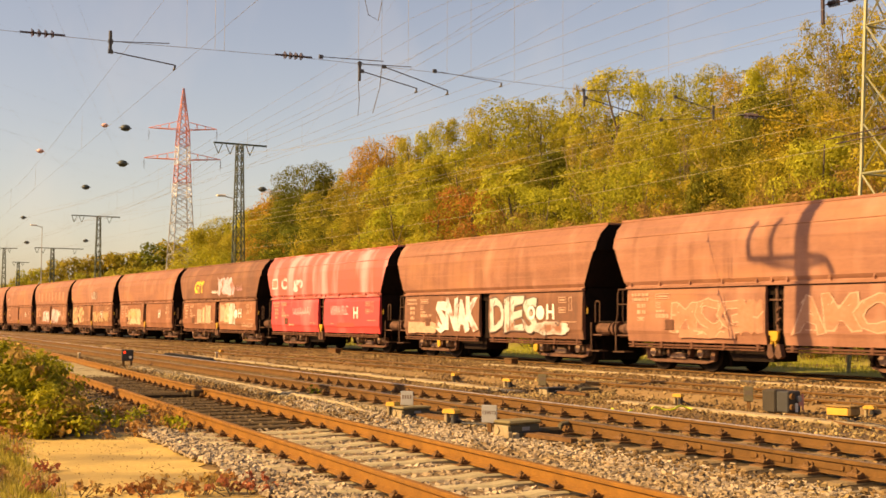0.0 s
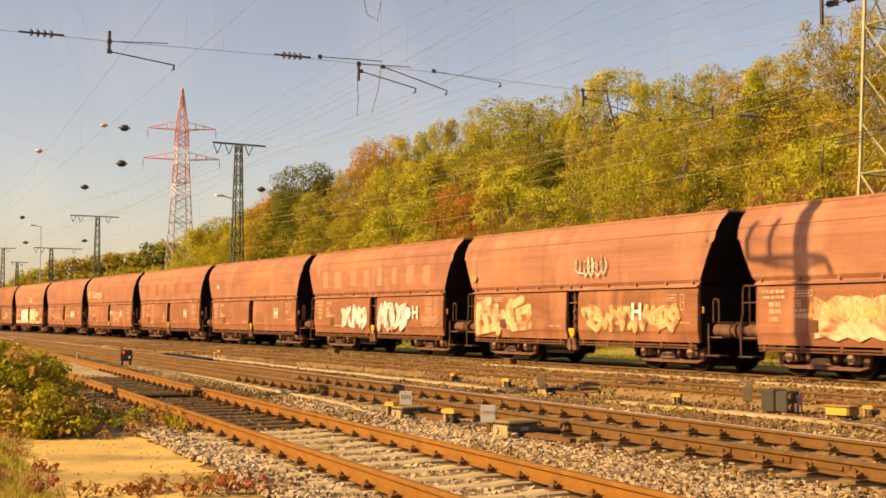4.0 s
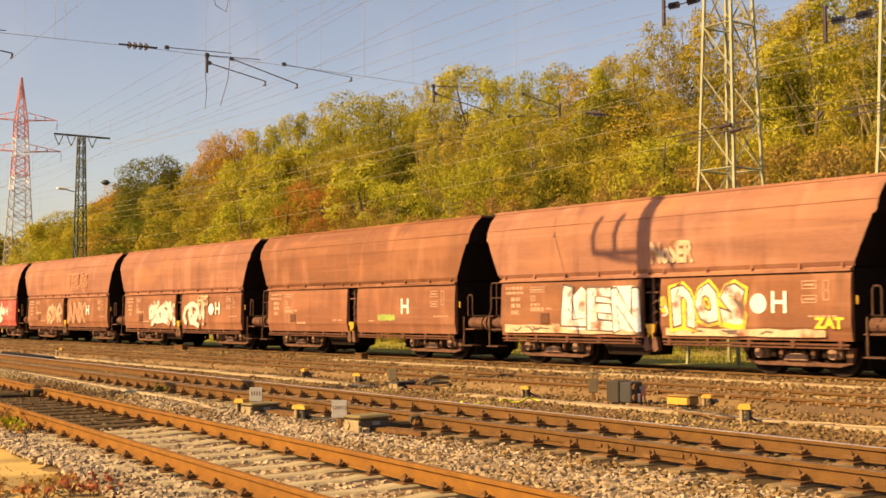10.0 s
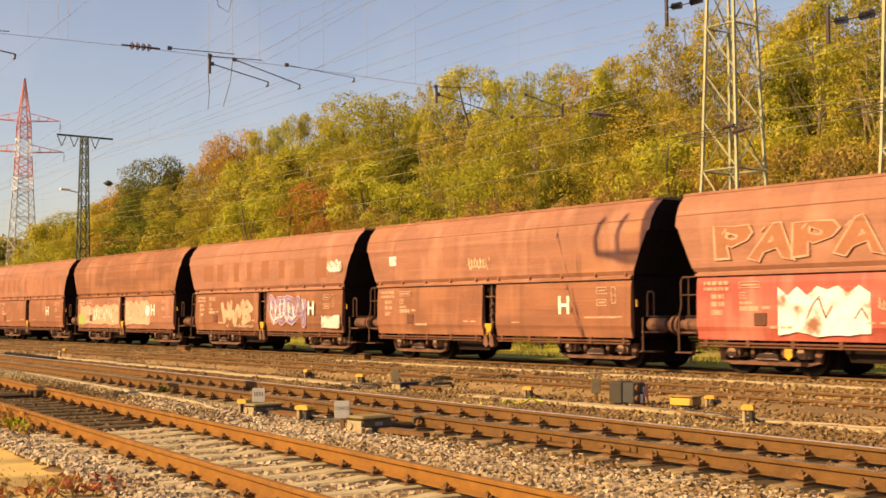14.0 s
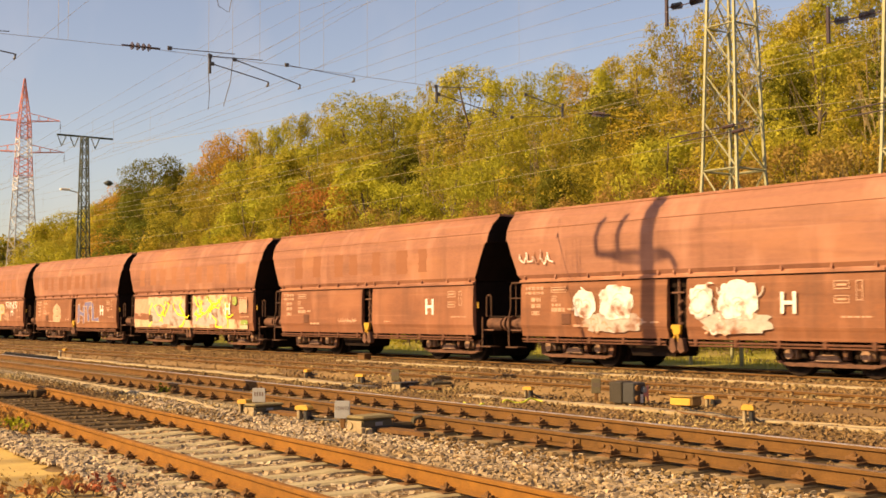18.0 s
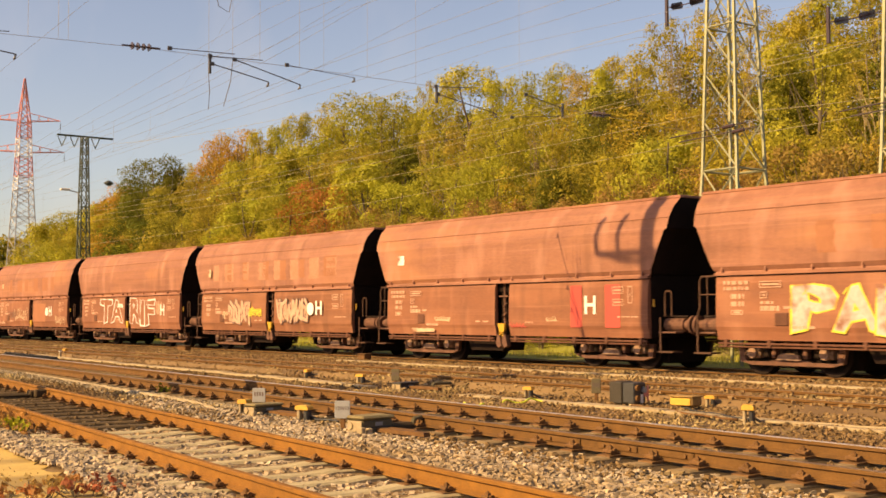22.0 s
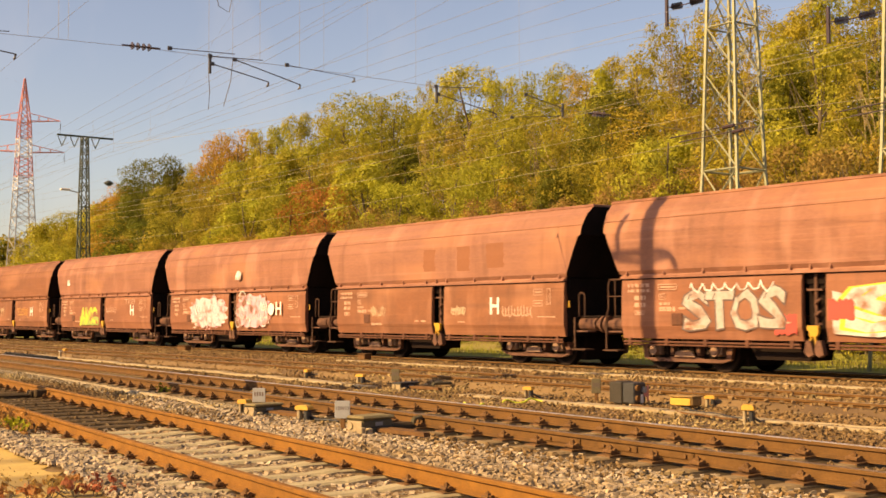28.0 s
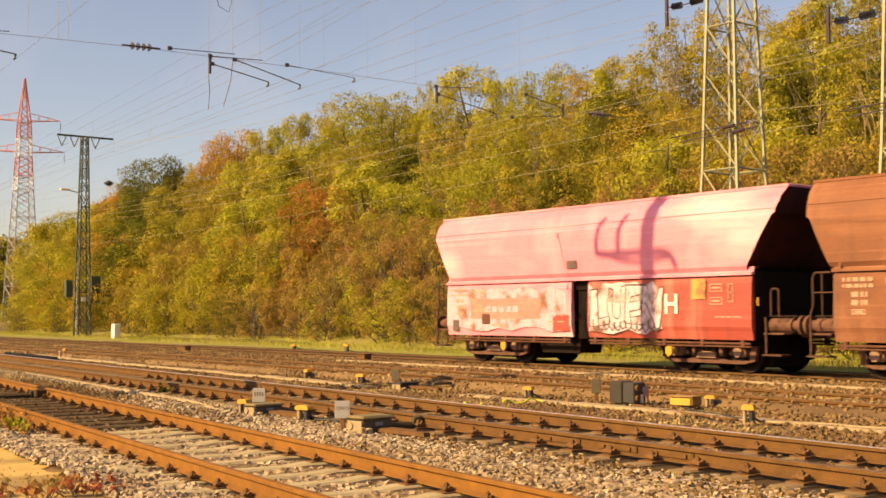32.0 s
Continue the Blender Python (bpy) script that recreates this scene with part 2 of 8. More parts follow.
def tube(pts, r, n=4):
    """One closed tube along points."""
    bm = bmesh.new()
    rings = []
    for i, p in enumerate(pts):
        a, b = Vector(pts[max(i - 1, 0)]), Vector(pts[min(i + 1, len(pts) - 1)])
        q = (b - a).to_track_quat("Z", "Y").to_matrix()
        rings.append([bm.verts.new(Vector(p) + q @ Vector((r * math.cos(6.2832 * k / n), r * math.sin(6.2832 * k / n), 0))) for k in range(n)])
    for r0, r1 in zip(rings, rings[1:]):
        for k in range(n):
            bm.faces.new((r0[k], r0[(k + 1) % n], r1[(k + 1) % n], r1[k]))
    bm.faces.new(rings[0][::-1])
    bm.faces.new(rings[-1])
    return bm


def raw_mesh(name, verts, faces, material):
    me = bpy.data.meshes.new(name)
    me.from_pydata(verts, [], faces)
    me.materials.append(material)
    me.update()
    return me


# ---- plan: the tracks run along x, the train's along y = TRAIN_Y ----
TRAIN_Y, BED = 21.95, -0.17


def y1(x):
    return 5.42 + 0.097 * (-8 - x) + 0.0004 * max(0, -20 - x) ** 2 * 0.3


def y2(x):
    return 9.80 + 0.064 * (-8 - x)


def y3(x):
    return 16.20 + 0.004 * (-8 - x)


def y4(x):
    return TRAIN_Y


def edge_y(x):
    """Where the wooded slope begins."""
    return 31.0 + 0.025 * (-30 - x) + 0.042 * max(0.0, -100 - x) ** 1.45


def rise(x, y):
    """The height of the ground."""
    d = y - edge_y(x)
    if d < 0:
        return BED - 0.03
    k = min(1.0, d / 19.5)
    return BED - 0.03 + 8.5 * k * k * (3 - 2 * k) * (0.75 if x < -95 else 1.0) + 0.09 * min(d, 2.5)


bm = bmesh.new()
xs = [-2500, -1200, -700, -500, -400, -330, -280, -240] + [-220 + 5 * i for i in range(52)] + [60, 120, 300, 1200, 2500]
ys = [-2500, -900, -300, -120, -50, -20, -8, 0, 8, 16, 24, 26] + [27 + 1.5 * i for i in range(24)] + [66, 75, 90, 110, 140, 200, 400, 1000, 2500]
grid = [[bm.verts.new((x, y, rise(x, y))) for y in ys] for x in xs]
for i in range(len(xs) - 1):
    for j in range(len(ys) - 1):
        bm.faces.new((grid[i][j], grid[i + 1][j], grid[i + 1][j + 1], grid[i][j + 1]))
ground = new("ground", mesh_of(bm, "ground", BALLAST))
ground.data.materials.append(HILL)
for p in ground.data.polygons:
    c = p.center
    p.material_index = 1 if c.y > edge_y(c.x) - 2 or c.y < -9 else 0
tagged(ground, "brown stony railway ground with a wooded slope rising behind", "ground", kind="structure")

# ---- tracks ----
RAIL_OUT = [(-0.0625, -0.15), (0.0625, -0.15), (0.0625, -0.138), (0.012, -0.118), (0.009, -0.045), (0.035, -0.034), (0.036, -0.008),
            (0.026, 0.0), (-0.026, 0.0), (-0.036, -0.008), (-0.035, -0.034), (-0.009, -0.045), (-0.012, -0.118), (-0.0625, -0.138)]


def sleeper_mesh(name, material, w=0.26, length=2.5, h=0.14, waist=0.0):
    bm = bmesh.new()
    o = [(-w / 2, -h), (w / 2, -h), (w / 2 - 0.02, -0.02), (w / 2 - 0.05, 0.0), (-w / 2 + 0.05, 0.0), (-w / 2 + 0.02, -0.02)]
    rings = []
    for yy, drop in ((-length / 2, 0.03), (-length / 2 + 0.06, 0.0), (-0.5, 0.0), (-0.3, waist), (0.3, waist), (0.5, 0.0), (length / 2 - 0.06, 0.0), (length / 2, 0.03)):
        rings.append([bm.verts.new((a, yy, b - (drop if b > -0.05 else 0))) for a, b in o])
    for r0, r1 in zip(rings, rings[1:]):
        for i in range(6):
            bm.faces.new((r0[i], r0[(i + 1) % 6], r1[(i + 1) % 6], r1[i]))
    bm.faces.new(rings[0][::-1])
    bm.faces.new(rings[-1])
    return mesh_of(bm, name, material)


def fastening_mesh():
    """Ribbed plate, two spring clips and their bolts, for one rail seat."""
    bm = bmesh.new()
    slab(bm, [(-0.19, 0.0), (0.19, 0.0), (0.185, 0.014), (0.07, 0.02), (-0.07, 0.02), (-0.185, 0.014)], "x", -0.075, 0.075)
    for s in (-1, 1):
        rod(bm, (-0.055, s * 0.085, 0.05), (0.055, s * 0.10, 0.05), 0.022, 6)
        rod(bm, (-0.055, s * 0.125, 0.045), (0.055, s * 0.14, 0.042), 0.018, 6)
        rod(bm, (0.0, s * 0.11, 0.02), (0.0, s * 0.11, 0.098), 0.013, 6)
        rod(bm, (0.0, s * 0.11, 0.06), (0.0, s * 0.11, 0.083), 0.028, 6)
    return mesh_of(bm, "fastening", IRON)


OILTIMBER = shade("oil_black_timber", (0.06, 0.038, 0.019), (0.15, 0.098, 0.05), 4.0, 0.8, 0.4, 0, 30, stretch=(0.5, 3, 3), dull=True)
CON_SLEEPER, TIM_SLEEPER, OIL_SLEEPER, FAST = sleeper_mesh("sleeper", CONCRETE, 0.25, 2.5, 0.14, 0.02), sleeper_mesh("timber_sleeper", TIMBER), sleeper_mesh("timber_sleeper", OILTIMBER, 0.22), fastening_mesh()


def track(name, label, way, x0, x1, fast0, top, kinds):
    """Two rails on sleepers; fastenings only from fast0 on to the right."""
    t = thing(name, label, "railway track", kind="structure")
    n = max(2, int((x1 - x0) / 4))
    for s in (-0.753, 0.753):
        pts = []
        for i in range(n + 1):
            x = x0 + (x1 - x0) * i / n
            d = Vector((1, (way(x + 0.5) - way(x - 0.5)), 0)).normalized()
            pts.append((x - d.y * s, way(x) + d.x * s, 0.0))
        r = part("rail", sweep(bmesh.new(), pts, RAIL_OUT), RAIL2 if top else RAIL, t)
        if top:
            part("rail_head", sweep(bmesh.new(), [(a, b, 0.003) for a, b, c in pts], [(-0.03, -0.004), (0.03, -0.004), (0.03, 0.001), (-0.03, 0.001)]), BRIGHT if name == "track_middle" and s > 0 else SHINE, r)
    x = x0
    while x < x1:
        kind = kinds(x)
        if kind is not None:
            turn = math.degrees(math.atan(way(x + 0.5) - way(x - 0.5)))
            s = part("sleeper", kind, None, t)
            s.matrix_basis = pose(x, way(x), -0.156 + random.uniform(-0.008, 0.004), 0, 0, turn + random.uniform(-0.5, 0.5))
            if x > fast0:
                for k in (-0.753, 0.753):
                    f = part("fastening", FAST, None, s)
                    f.matrix_basis = pose(0, k, -0.006) @ Matrix.Diagonal((1.35, 1.2, 1.2, 1.0) if top else (1.0, 1.0, 0.9, 1.0))
        x += 0.62
    return t


def kinds1(x):
    return OIL_SLEEPER if -30 < x < -15.4 else CON_SLEEPER


track("track_near", "rusty rails on pale concrete and dark timber sleepers", y1, -75, 16, -34, False, kinds1)
track("track_middle", "rusty rails with iron fastenings half sunk in dirty ballast", y2, -110, 40, -27, True, lambda x: TIM_SLEEPER)
track("track_signal", "siding rails level with brown ballast", y3, -160, 40, -10, True, lambda x: TIM_SLEEPER if x > -60 else None)
track("track_train", "running rails that carry the coal train", y4, -620, 560, 1000, True, lambda x: TIM_SLEEPER if -60 < x < 40 else None)

# ---- the coal train ----
PITCH, HALF = 12.54, 5.27
PROFILE = [(1.45, 2.22, 5.34), (1.505, 2.31, 5.38), (1.515, 2.85, 5.63), (1.50, 3.20, 5.79), (1.49, 3.25, 5.87), (1.43, 3.50, 5.89), (1.30, 3.75, 5.92), (1.08, 3.97, 5.95)]
# the pink wagon's ends lean more and turn higher up
PROFILE_LEAN = [(1.45, 2.22, 5.14), (1.505, 2.31, 5.16), (1.515, 2.85, 5.48), (1.475, 3.36, 5.80), (1.455, 3.40, 5.86), (1.43, 3.50, 5.88), (1.30, 3.75, 5.92), (1.08, 3.97, 5.95)]


def upper_shell(profile=PROFILE):
    """The upper hopper: sides that lean in to the open top, end walls that overhang, with thickness."""
    bm = bmesh.new()
    rings = []
    for inner in (0.0, 0.05):
        for y, z, hx in (profile if not inner else profile[::-1]):
            rings.append([bm.verts.new((sx * (hx - inner), sy * (y - inner), z)) for sx, sy in ((-1, -1), (1, -1), (1, 1), (-1, 1))])
    # the inner funnel goes on down to the middle
    rings.append([bm.verts.new((sx * 2.6, sy * 0.5, 1.25)) for sx, sy in ((-1, -1), (1, -1), (1, 1), (-1, 1))])
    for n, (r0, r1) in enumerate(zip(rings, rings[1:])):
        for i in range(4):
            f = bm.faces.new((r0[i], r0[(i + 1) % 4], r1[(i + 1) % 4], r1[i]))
            # end walls and inside take the second material, black for shade
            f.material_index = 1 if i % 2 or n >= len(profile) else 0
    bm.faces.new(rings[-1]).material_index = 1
    return bm


def side_panel(x0, x1, s):
    """One discharge flap: slightly bowed, with a turned-in lower lip and rounded edges."""
    bm = bmesh.new()
    o = [(1.46, 2.10), (1.485, 1.95), (1.50, 1.45), (1.505, 1.02), (1.475, 0.93), (1.44, 0.74), (1.38, 0.74), (1.40, 2.10)]
    slab(bm, [(s * y, z) for y, z in o], "x", x0, x1)
    return bm


def text_mesh(words, size, material):
    cu = bpy.data.curves.new("lettering", "FONT")
    cu.body, cu.size, cu.align_x, cu.align_y, cu.offset = words, size, "CENTER", "CENTER", size * 0.02
    tmp = bpy.data.objects.new("lettering", cu)
    me = bpy.data.meshes.new_from_object(tmp)
    bpy.data.objects.remove(tmp)
    bpy.data.curves.remove(cu)
    me.materials.clear()
    me.materials.append(material)
    return me


LETTER_H = text_mesh("H", 0.62, WHITE)


def disc(bm, x, z, r, n=16, inner=0.0):
    if inner:
        a = [bm.verts.new((x + r * math.cos(6.2832 * i / n), 0, z + r * math.sin(6.2832 * i / n))) for i in range(n)]
        b = [bm.verts.new((x + inner * math.cos(6.2832 * i / n), 0, z + inner * math.sin(6.2832 * i / n))) for i in range(n)]
        for i in range(n):
            bm.faces.new((a[i], a[(i + 1) % n], b[(i + 1) % n], b[i]))
    else:
        bm.faces.new([bm.verts.new((x + r * math.cos(6.2832 * i / n), 0, z + r * math.sin(6.2832 * i / n))) for i in range(n)])
    return bm


def patch(bm, x0, x1, z0, z1):
    bm.faces.new([bm.verts.new(p) for p in ((x0, 0, z0), (x1, 0, z0), (x1, 0, z1), (x0, 0, z1))])
    return bm


def stencil_words(x0, x1, z0, z1):
    """A line of stencilling as short bars of uneven width with gaps between."""
    bm, g = bmesh.new(), random.Random(round(1000 * (x0 + 9 * z0)))
    if x1 - x0 < 0.3 or z1 - z0 > 0.13:
        for xa, xb, za, zb in ((x0, x1, z0, z0 + 0.02), (x0, x1, z1 - 0.02, z1), (x0, x0 + 0.02, z0, z1), (x1 - 0.02, x1, z0, z1), (x0 + 0.06, x1 - 0.06, (z0 + z1) / 2 - 0.02, (z0 + z1) / 2 + 0.02)):
            patch(bm, xa, xb, za, zb)
        return bm
    x = x0
    while x < x1:
        w = g.uniform(0.04, 0.15)
        patch(bm, x, min(x + w, x1), z0, z1)
        x += w + g.uniform(0.015, 0.05)
    return bm


def wheel_bm():
    bm = bmesh.new()
    for r, a, b in ((0.46, -0.065, 0.065), (0.485, 0.065, 0.095), (0.15, -0.09, 0.09)):
        rod(bm, (0, a, 0), (0, b, 0), r, 24)
    # the outer face of the rim, as dark as the underframe
    ring = [[bm.verts.new((rr * math.cos(6.2832 * i / 28), -0.068, rr * math.sin(6.2832 * i / 28))) for i in range(28)] for rr in (0.375, 0.452)]
    for i in range(28):
        bm.faces.new((ring[0][i], ring[0][(i + 1) % 28], ring[1][(i + 1) % 28], ring[1][i])).material_index = 1
    return bm


def wagon_master():
    w = thing("hopper_wagon", "coal hopper wagon", "freight wagon", "wagons of the coal train")
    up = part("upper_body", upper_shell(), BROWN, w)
    up.data.materials.append(SHADE_BLACK)
    bm = bmesh.new()
    for s in (-1, 1):
        slab(bm, [(s * 1.40, 2.30), (s * 1.46, 2.18), (s * 1.52, 2.18), (s * 1.52, 2.12), (s * 1.40, 2.12)], "x", -5.29, 5.29)
    part("waist_rail", bm, BROWN, w)
    rib = bmesh.new()
    slab(rib, [(-1.52, 2.18), (-1.40, 2.18), (-1.45, 2.36), (-1.50, 2.30)], "x", -0.02, 0.02)
    rib = mesh_of(rib, "bracket", BROWN)
    for x in (-5.1, -3.95, -2.8, -1.65, -0.5, -0.02, 0.45, 1.7, 2.9, 4.1, 5.1):
        part("bracket", rib, None, w).matrix_basis = pose(x, 0, 0)
    seam = bmesh.new()
    rod(seam, (-5.88, -1.435, 3.50), (5.88, -1.435, 3.50), 0.012, 5)
    part("weld_seam", seam, BROWN, up)
    rim = bmesh.new()
    for s in (-1, 1):
        box(rim, -5.96, 5.96, s * 1.06 - 0.05, s * 1.06 + 0.05, 3.955, 4.02, 0.01)
        box(rim, s * 5.93 - 0.04, s * 5.93 + 0.04, -1.05, 1.05, 3.957, 4.018, 0.01)
    part("top_rim", rim, BROWN, up)
    for s in (-1, 1):
        for x0, x1 in ((-5.27, -0.24), (0.34, 5.27)):
            p = part("side_flap", side_panel(x0, x1, s), BROWN, w)
            bm = bmesh.new()
            rod(bm, (x0 + 0.05, s * 1.48, 0.665), (x1 - 0.05, s * 1.48, 0.665), 0.026, 6)
            rod(bm, (x0 + 0.05, s * 1.46, 0.60), (x1 - 0.05, s * 1.46, 0.60), 0.022, 6)
            for k in range(5):
                x = x0 + 0.25 + (x1 - x0 - 0.5) * k / 4
                box(bm, x - 0.05, x + 0.05, s * 1.46 - 0.05, s * 1.46 + 0.05, 0.58, 0.75, 0.012)
            part("hinge_bar", bm, HINGE, p)
    # the frame between and under the flaps
    bm = bmesh.new()
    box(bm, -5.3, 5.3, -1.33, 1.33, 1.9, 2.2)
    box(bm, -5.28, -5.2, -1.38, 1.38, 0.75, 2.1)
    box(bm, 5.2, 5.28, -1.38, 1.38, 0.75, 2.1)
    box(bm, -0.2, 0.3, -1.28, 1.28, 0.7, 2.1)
    part("inner_frame", bm, SHADE_BLACK, w)
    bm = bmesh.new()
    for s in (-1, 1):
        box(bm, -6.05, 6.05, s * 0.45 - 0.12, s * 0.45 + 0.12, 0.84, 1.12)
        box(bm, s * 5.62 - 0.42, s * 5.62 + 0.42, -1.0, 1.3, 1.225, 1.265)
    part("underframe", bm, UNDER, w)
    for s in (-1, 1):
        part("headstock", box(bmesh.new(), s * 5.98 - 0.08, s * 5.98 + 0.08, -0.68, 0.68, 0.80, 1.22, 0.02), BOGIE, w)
        # a made-up black block fills each bogie in place of deep shade
        part("brake_rigging", box(bmesh.new(), s * 3.7 - 1.42, s * 3.7 + 1.42, -0.62, 0.62, 0.14, 0.76, 0.03), SHADE_BLACK, w)
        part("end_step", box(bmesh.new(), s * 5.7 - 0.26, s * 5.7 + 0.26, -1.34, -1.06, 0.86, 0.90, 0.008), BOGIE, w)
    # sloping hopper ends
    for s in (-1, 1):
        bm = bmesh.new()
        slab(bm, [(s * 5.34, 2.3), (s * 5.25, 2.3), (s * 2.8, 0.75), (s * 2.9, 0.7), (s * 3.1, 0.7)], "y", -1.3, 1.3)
        part("hopper_end", bm, SHADE_BLACK, w)
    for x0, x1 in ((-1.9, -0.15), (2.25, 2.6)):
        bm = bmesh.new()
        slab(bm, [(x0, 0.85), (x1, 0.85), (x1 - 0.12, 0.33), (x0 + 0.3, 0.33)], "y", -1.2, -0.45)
        part("discharge_chute", bm, SHADE_BLACK, w)
    # the middle gap: post, crank and lever
    bm = bmesh.new()
    rod(bm, (0.02, -1.36, 0.72), (0.02, -1.36, 2.1), 0.035, 6)
    box(bm, -0.16, 0.2, -1.42, -1.3, 1.76, 1.80)
    for z in (1.0, 1.25, 1.5):
        rod(bm, (0.02, -1.4, z), (0.16, -1.42, z + 0.1), 0.03, 6)
    part("discharge_lever", bm, BOGIE, w)
    bm = bmesh.new()
    slab(bm, [(-0.06, 0.84), (0.10, 0.84), (0.14, 0.90), (0.15, 1.02), (0.11, 1.06), (-0.12, 1.06), (-0.13, 0.98), (-0.08, 0.95)], "y", -1.50, -1.43)
    rod(bm, (0.0, -1.48, 0.86), (-0.10, -1.47, 0.70), 0.028, 6)
    rod(bm, (0.05, -1.48, 0.86), (0.08, -1.47, 0.66), 0.028, 6)
    part("lever_grip", bm, YELLOW, w, "yellow painted lever grip")
    bm = bmesh.new()
    for dx in (-0.1, 0.14):
        slab(bm, [(dx - 0.05, 0.76), (dx + 0.05, 0.76), (dx + 0.12, 0.48), (dx, 0.42), (dx - 0.1, 0.52)], "y", -1.50, -1.36)
    part("hinge_bracket", bm, BOGIE, w)
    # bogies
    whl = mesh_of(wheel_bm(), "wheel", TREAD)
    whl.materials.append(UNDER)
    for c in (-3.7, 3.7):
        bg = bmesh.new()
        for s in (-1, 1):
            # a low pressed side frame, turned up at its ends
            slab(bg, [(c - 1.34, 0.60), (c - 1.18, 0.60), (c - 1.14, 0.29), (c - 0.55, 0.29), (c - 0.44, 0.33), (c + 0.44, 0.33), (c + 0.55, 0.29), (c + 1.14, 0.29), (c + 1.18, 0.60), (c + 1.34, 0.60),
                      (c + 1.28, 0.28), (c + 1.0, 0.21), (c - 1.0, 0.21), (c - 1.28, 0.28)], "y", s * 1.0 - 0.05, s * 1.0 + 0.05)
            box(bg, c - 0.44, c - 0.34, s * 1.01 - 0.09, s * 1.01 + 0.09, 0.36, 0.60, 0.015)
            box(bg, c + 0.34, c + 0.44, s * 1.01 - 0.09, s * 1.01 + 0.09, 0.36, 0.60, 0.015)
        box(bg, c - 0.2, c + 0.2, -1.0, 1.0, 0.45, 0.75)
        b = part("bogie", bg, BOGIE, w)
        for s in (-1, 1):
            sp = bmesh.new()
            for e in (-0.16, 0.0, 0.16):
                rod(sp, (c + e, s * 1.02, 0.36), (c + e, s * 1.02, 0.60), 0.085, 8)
            part("spring", sp, SHADE_BLACK, b)
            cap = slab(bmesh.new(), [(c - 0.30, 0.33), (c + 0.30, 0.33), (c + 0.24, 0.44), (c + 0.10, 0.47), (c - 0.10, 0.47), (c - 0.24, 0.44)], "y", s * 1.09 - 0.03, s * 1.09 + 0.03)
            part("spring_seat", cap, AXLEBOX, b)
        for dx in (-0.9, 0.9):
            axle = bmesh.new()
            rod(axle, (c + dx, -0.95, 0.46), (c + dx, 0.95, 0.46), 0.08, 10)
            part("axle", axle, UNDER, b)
            for s in (-1, 1):
                o = part("wheel", whl, None, b)
                o.matrix_basis = pose(c + dx, s * 0.755, 0.462, 0, 0, 180 if s > 0 else 0)
                ab = bmesh.new()
                rod(ab, (c + dx, s * 0.88, 0.47), (c + dx, s * 1.17, 0.47), 0.115, 10)
                box(ab, c + dx - 0.15, c + dx + 0.15, s * 1.0 - 0.09, s * 1.0 + 0.09, 0.36, 0.58, 0.03)
                part("axle_box", ab, AXLEBOX, b)
                for e in (-1, 1):
                    sp = bmesh.new()
                    rod(sp, (c + dx + e * 0.27, s * 0.98, 0.38), (c + dx + e * 0.27, s * 0.98, 0.58), 0.07, 8)
                    part("spring", sp, UNDER, b)
    # buffers, coupling, steps, rails at the ends
    for s in (-1, 1):
        for yy in (-0.875, 0.875):
            bm = bmesh.new()
            rod(bm, (s * 5.42, yy * 1.12, 1.05), (s * 5.98, yy * 1.12, 1.05), 0.155, 14)
            rod(bm, (s * 5.98, yy * 1.12, 1.05), (s * 6.16, yy * 1.12, 1.05), 0.11, 14)
            rod(bm, (s * 6.16, yy * 1.12, 1.05), (s * 6.225, yy * 1.12, 1.05), 0.21, 18)
            part("buffer", bm, BOGIE, w)
        bm = bmesh.new()
        for k in range(3):
            rod(bm, (s * (6.02 + 0.08 * k), -0.06, 0.98 - 0.05 * k), (s * (6.1 + 0.08 * k), 0.06, 0.93 - 0.05 * k), 0.03, 6)
        part("coupling", bm, UNDER, w)
        bm = bmesh.new()
        for z in (0.42,):
            box(bm, s * 5.72 - 0.24, s * 5.72 + 0.24, -1.44, -1.12, z, z + 0.035)
        for dx in (-0.17,):
            box(bm, s * 5.72 + dx - 0.02, s * 5.72 + dx + 0.02, -1.40, -1.37, 0.45, 1.22)
        part("footstep", bm, HANDRAIL, w)
    bm = bmesh.new()
    path_rod(bm, [(-5.42, -1.36, 2.12), (-5.78, -1.36, 2.12), (-5.84, -1.36, 2.02), (-5.84, -1.36, 1.45), (-5.92, -1.36, 1.22)], 0.022)
    path_rod(bm, [(-5.84, -1.36, 1.72), (-5.35, -1.36, 1.72)], 0.016)
    path_rod(bm, [(-5.62, -1.36, 2.12), (-5.62, -1.36, 1.25)], 0.016)
    part("handrail", bm, HANDRAIL, w)
    part("handrail", path_rod(bmesh.new(), [(-5.84, 1.36, 1.22), (-5.84, 1.36, 2.12), (-5.42, 1.36, 2.12)], 0.022), BOGIE, w)
    bm = bmesh.new()
    path_rod(bm, [(5.62, -1.30, 1.24), (5.62, -1.30, 1.76), (5.66, -1.30, 1.82), (5.78, -1.30, 1.82), (5.82, -1.30, 1.76), (5.82, -1.30, 1.24)], 0.02)
    part("grab_iron", bm, HANDRAIL, w)
    bm = bmesh.new()
    rod(bm, (5.33, -1.36, 1.47), (5.33, -1.36, 1.64), 0.024, 6)
    part("tail_lamp_bracket", bm, YELLOW, w, "yellow lamp bracket")
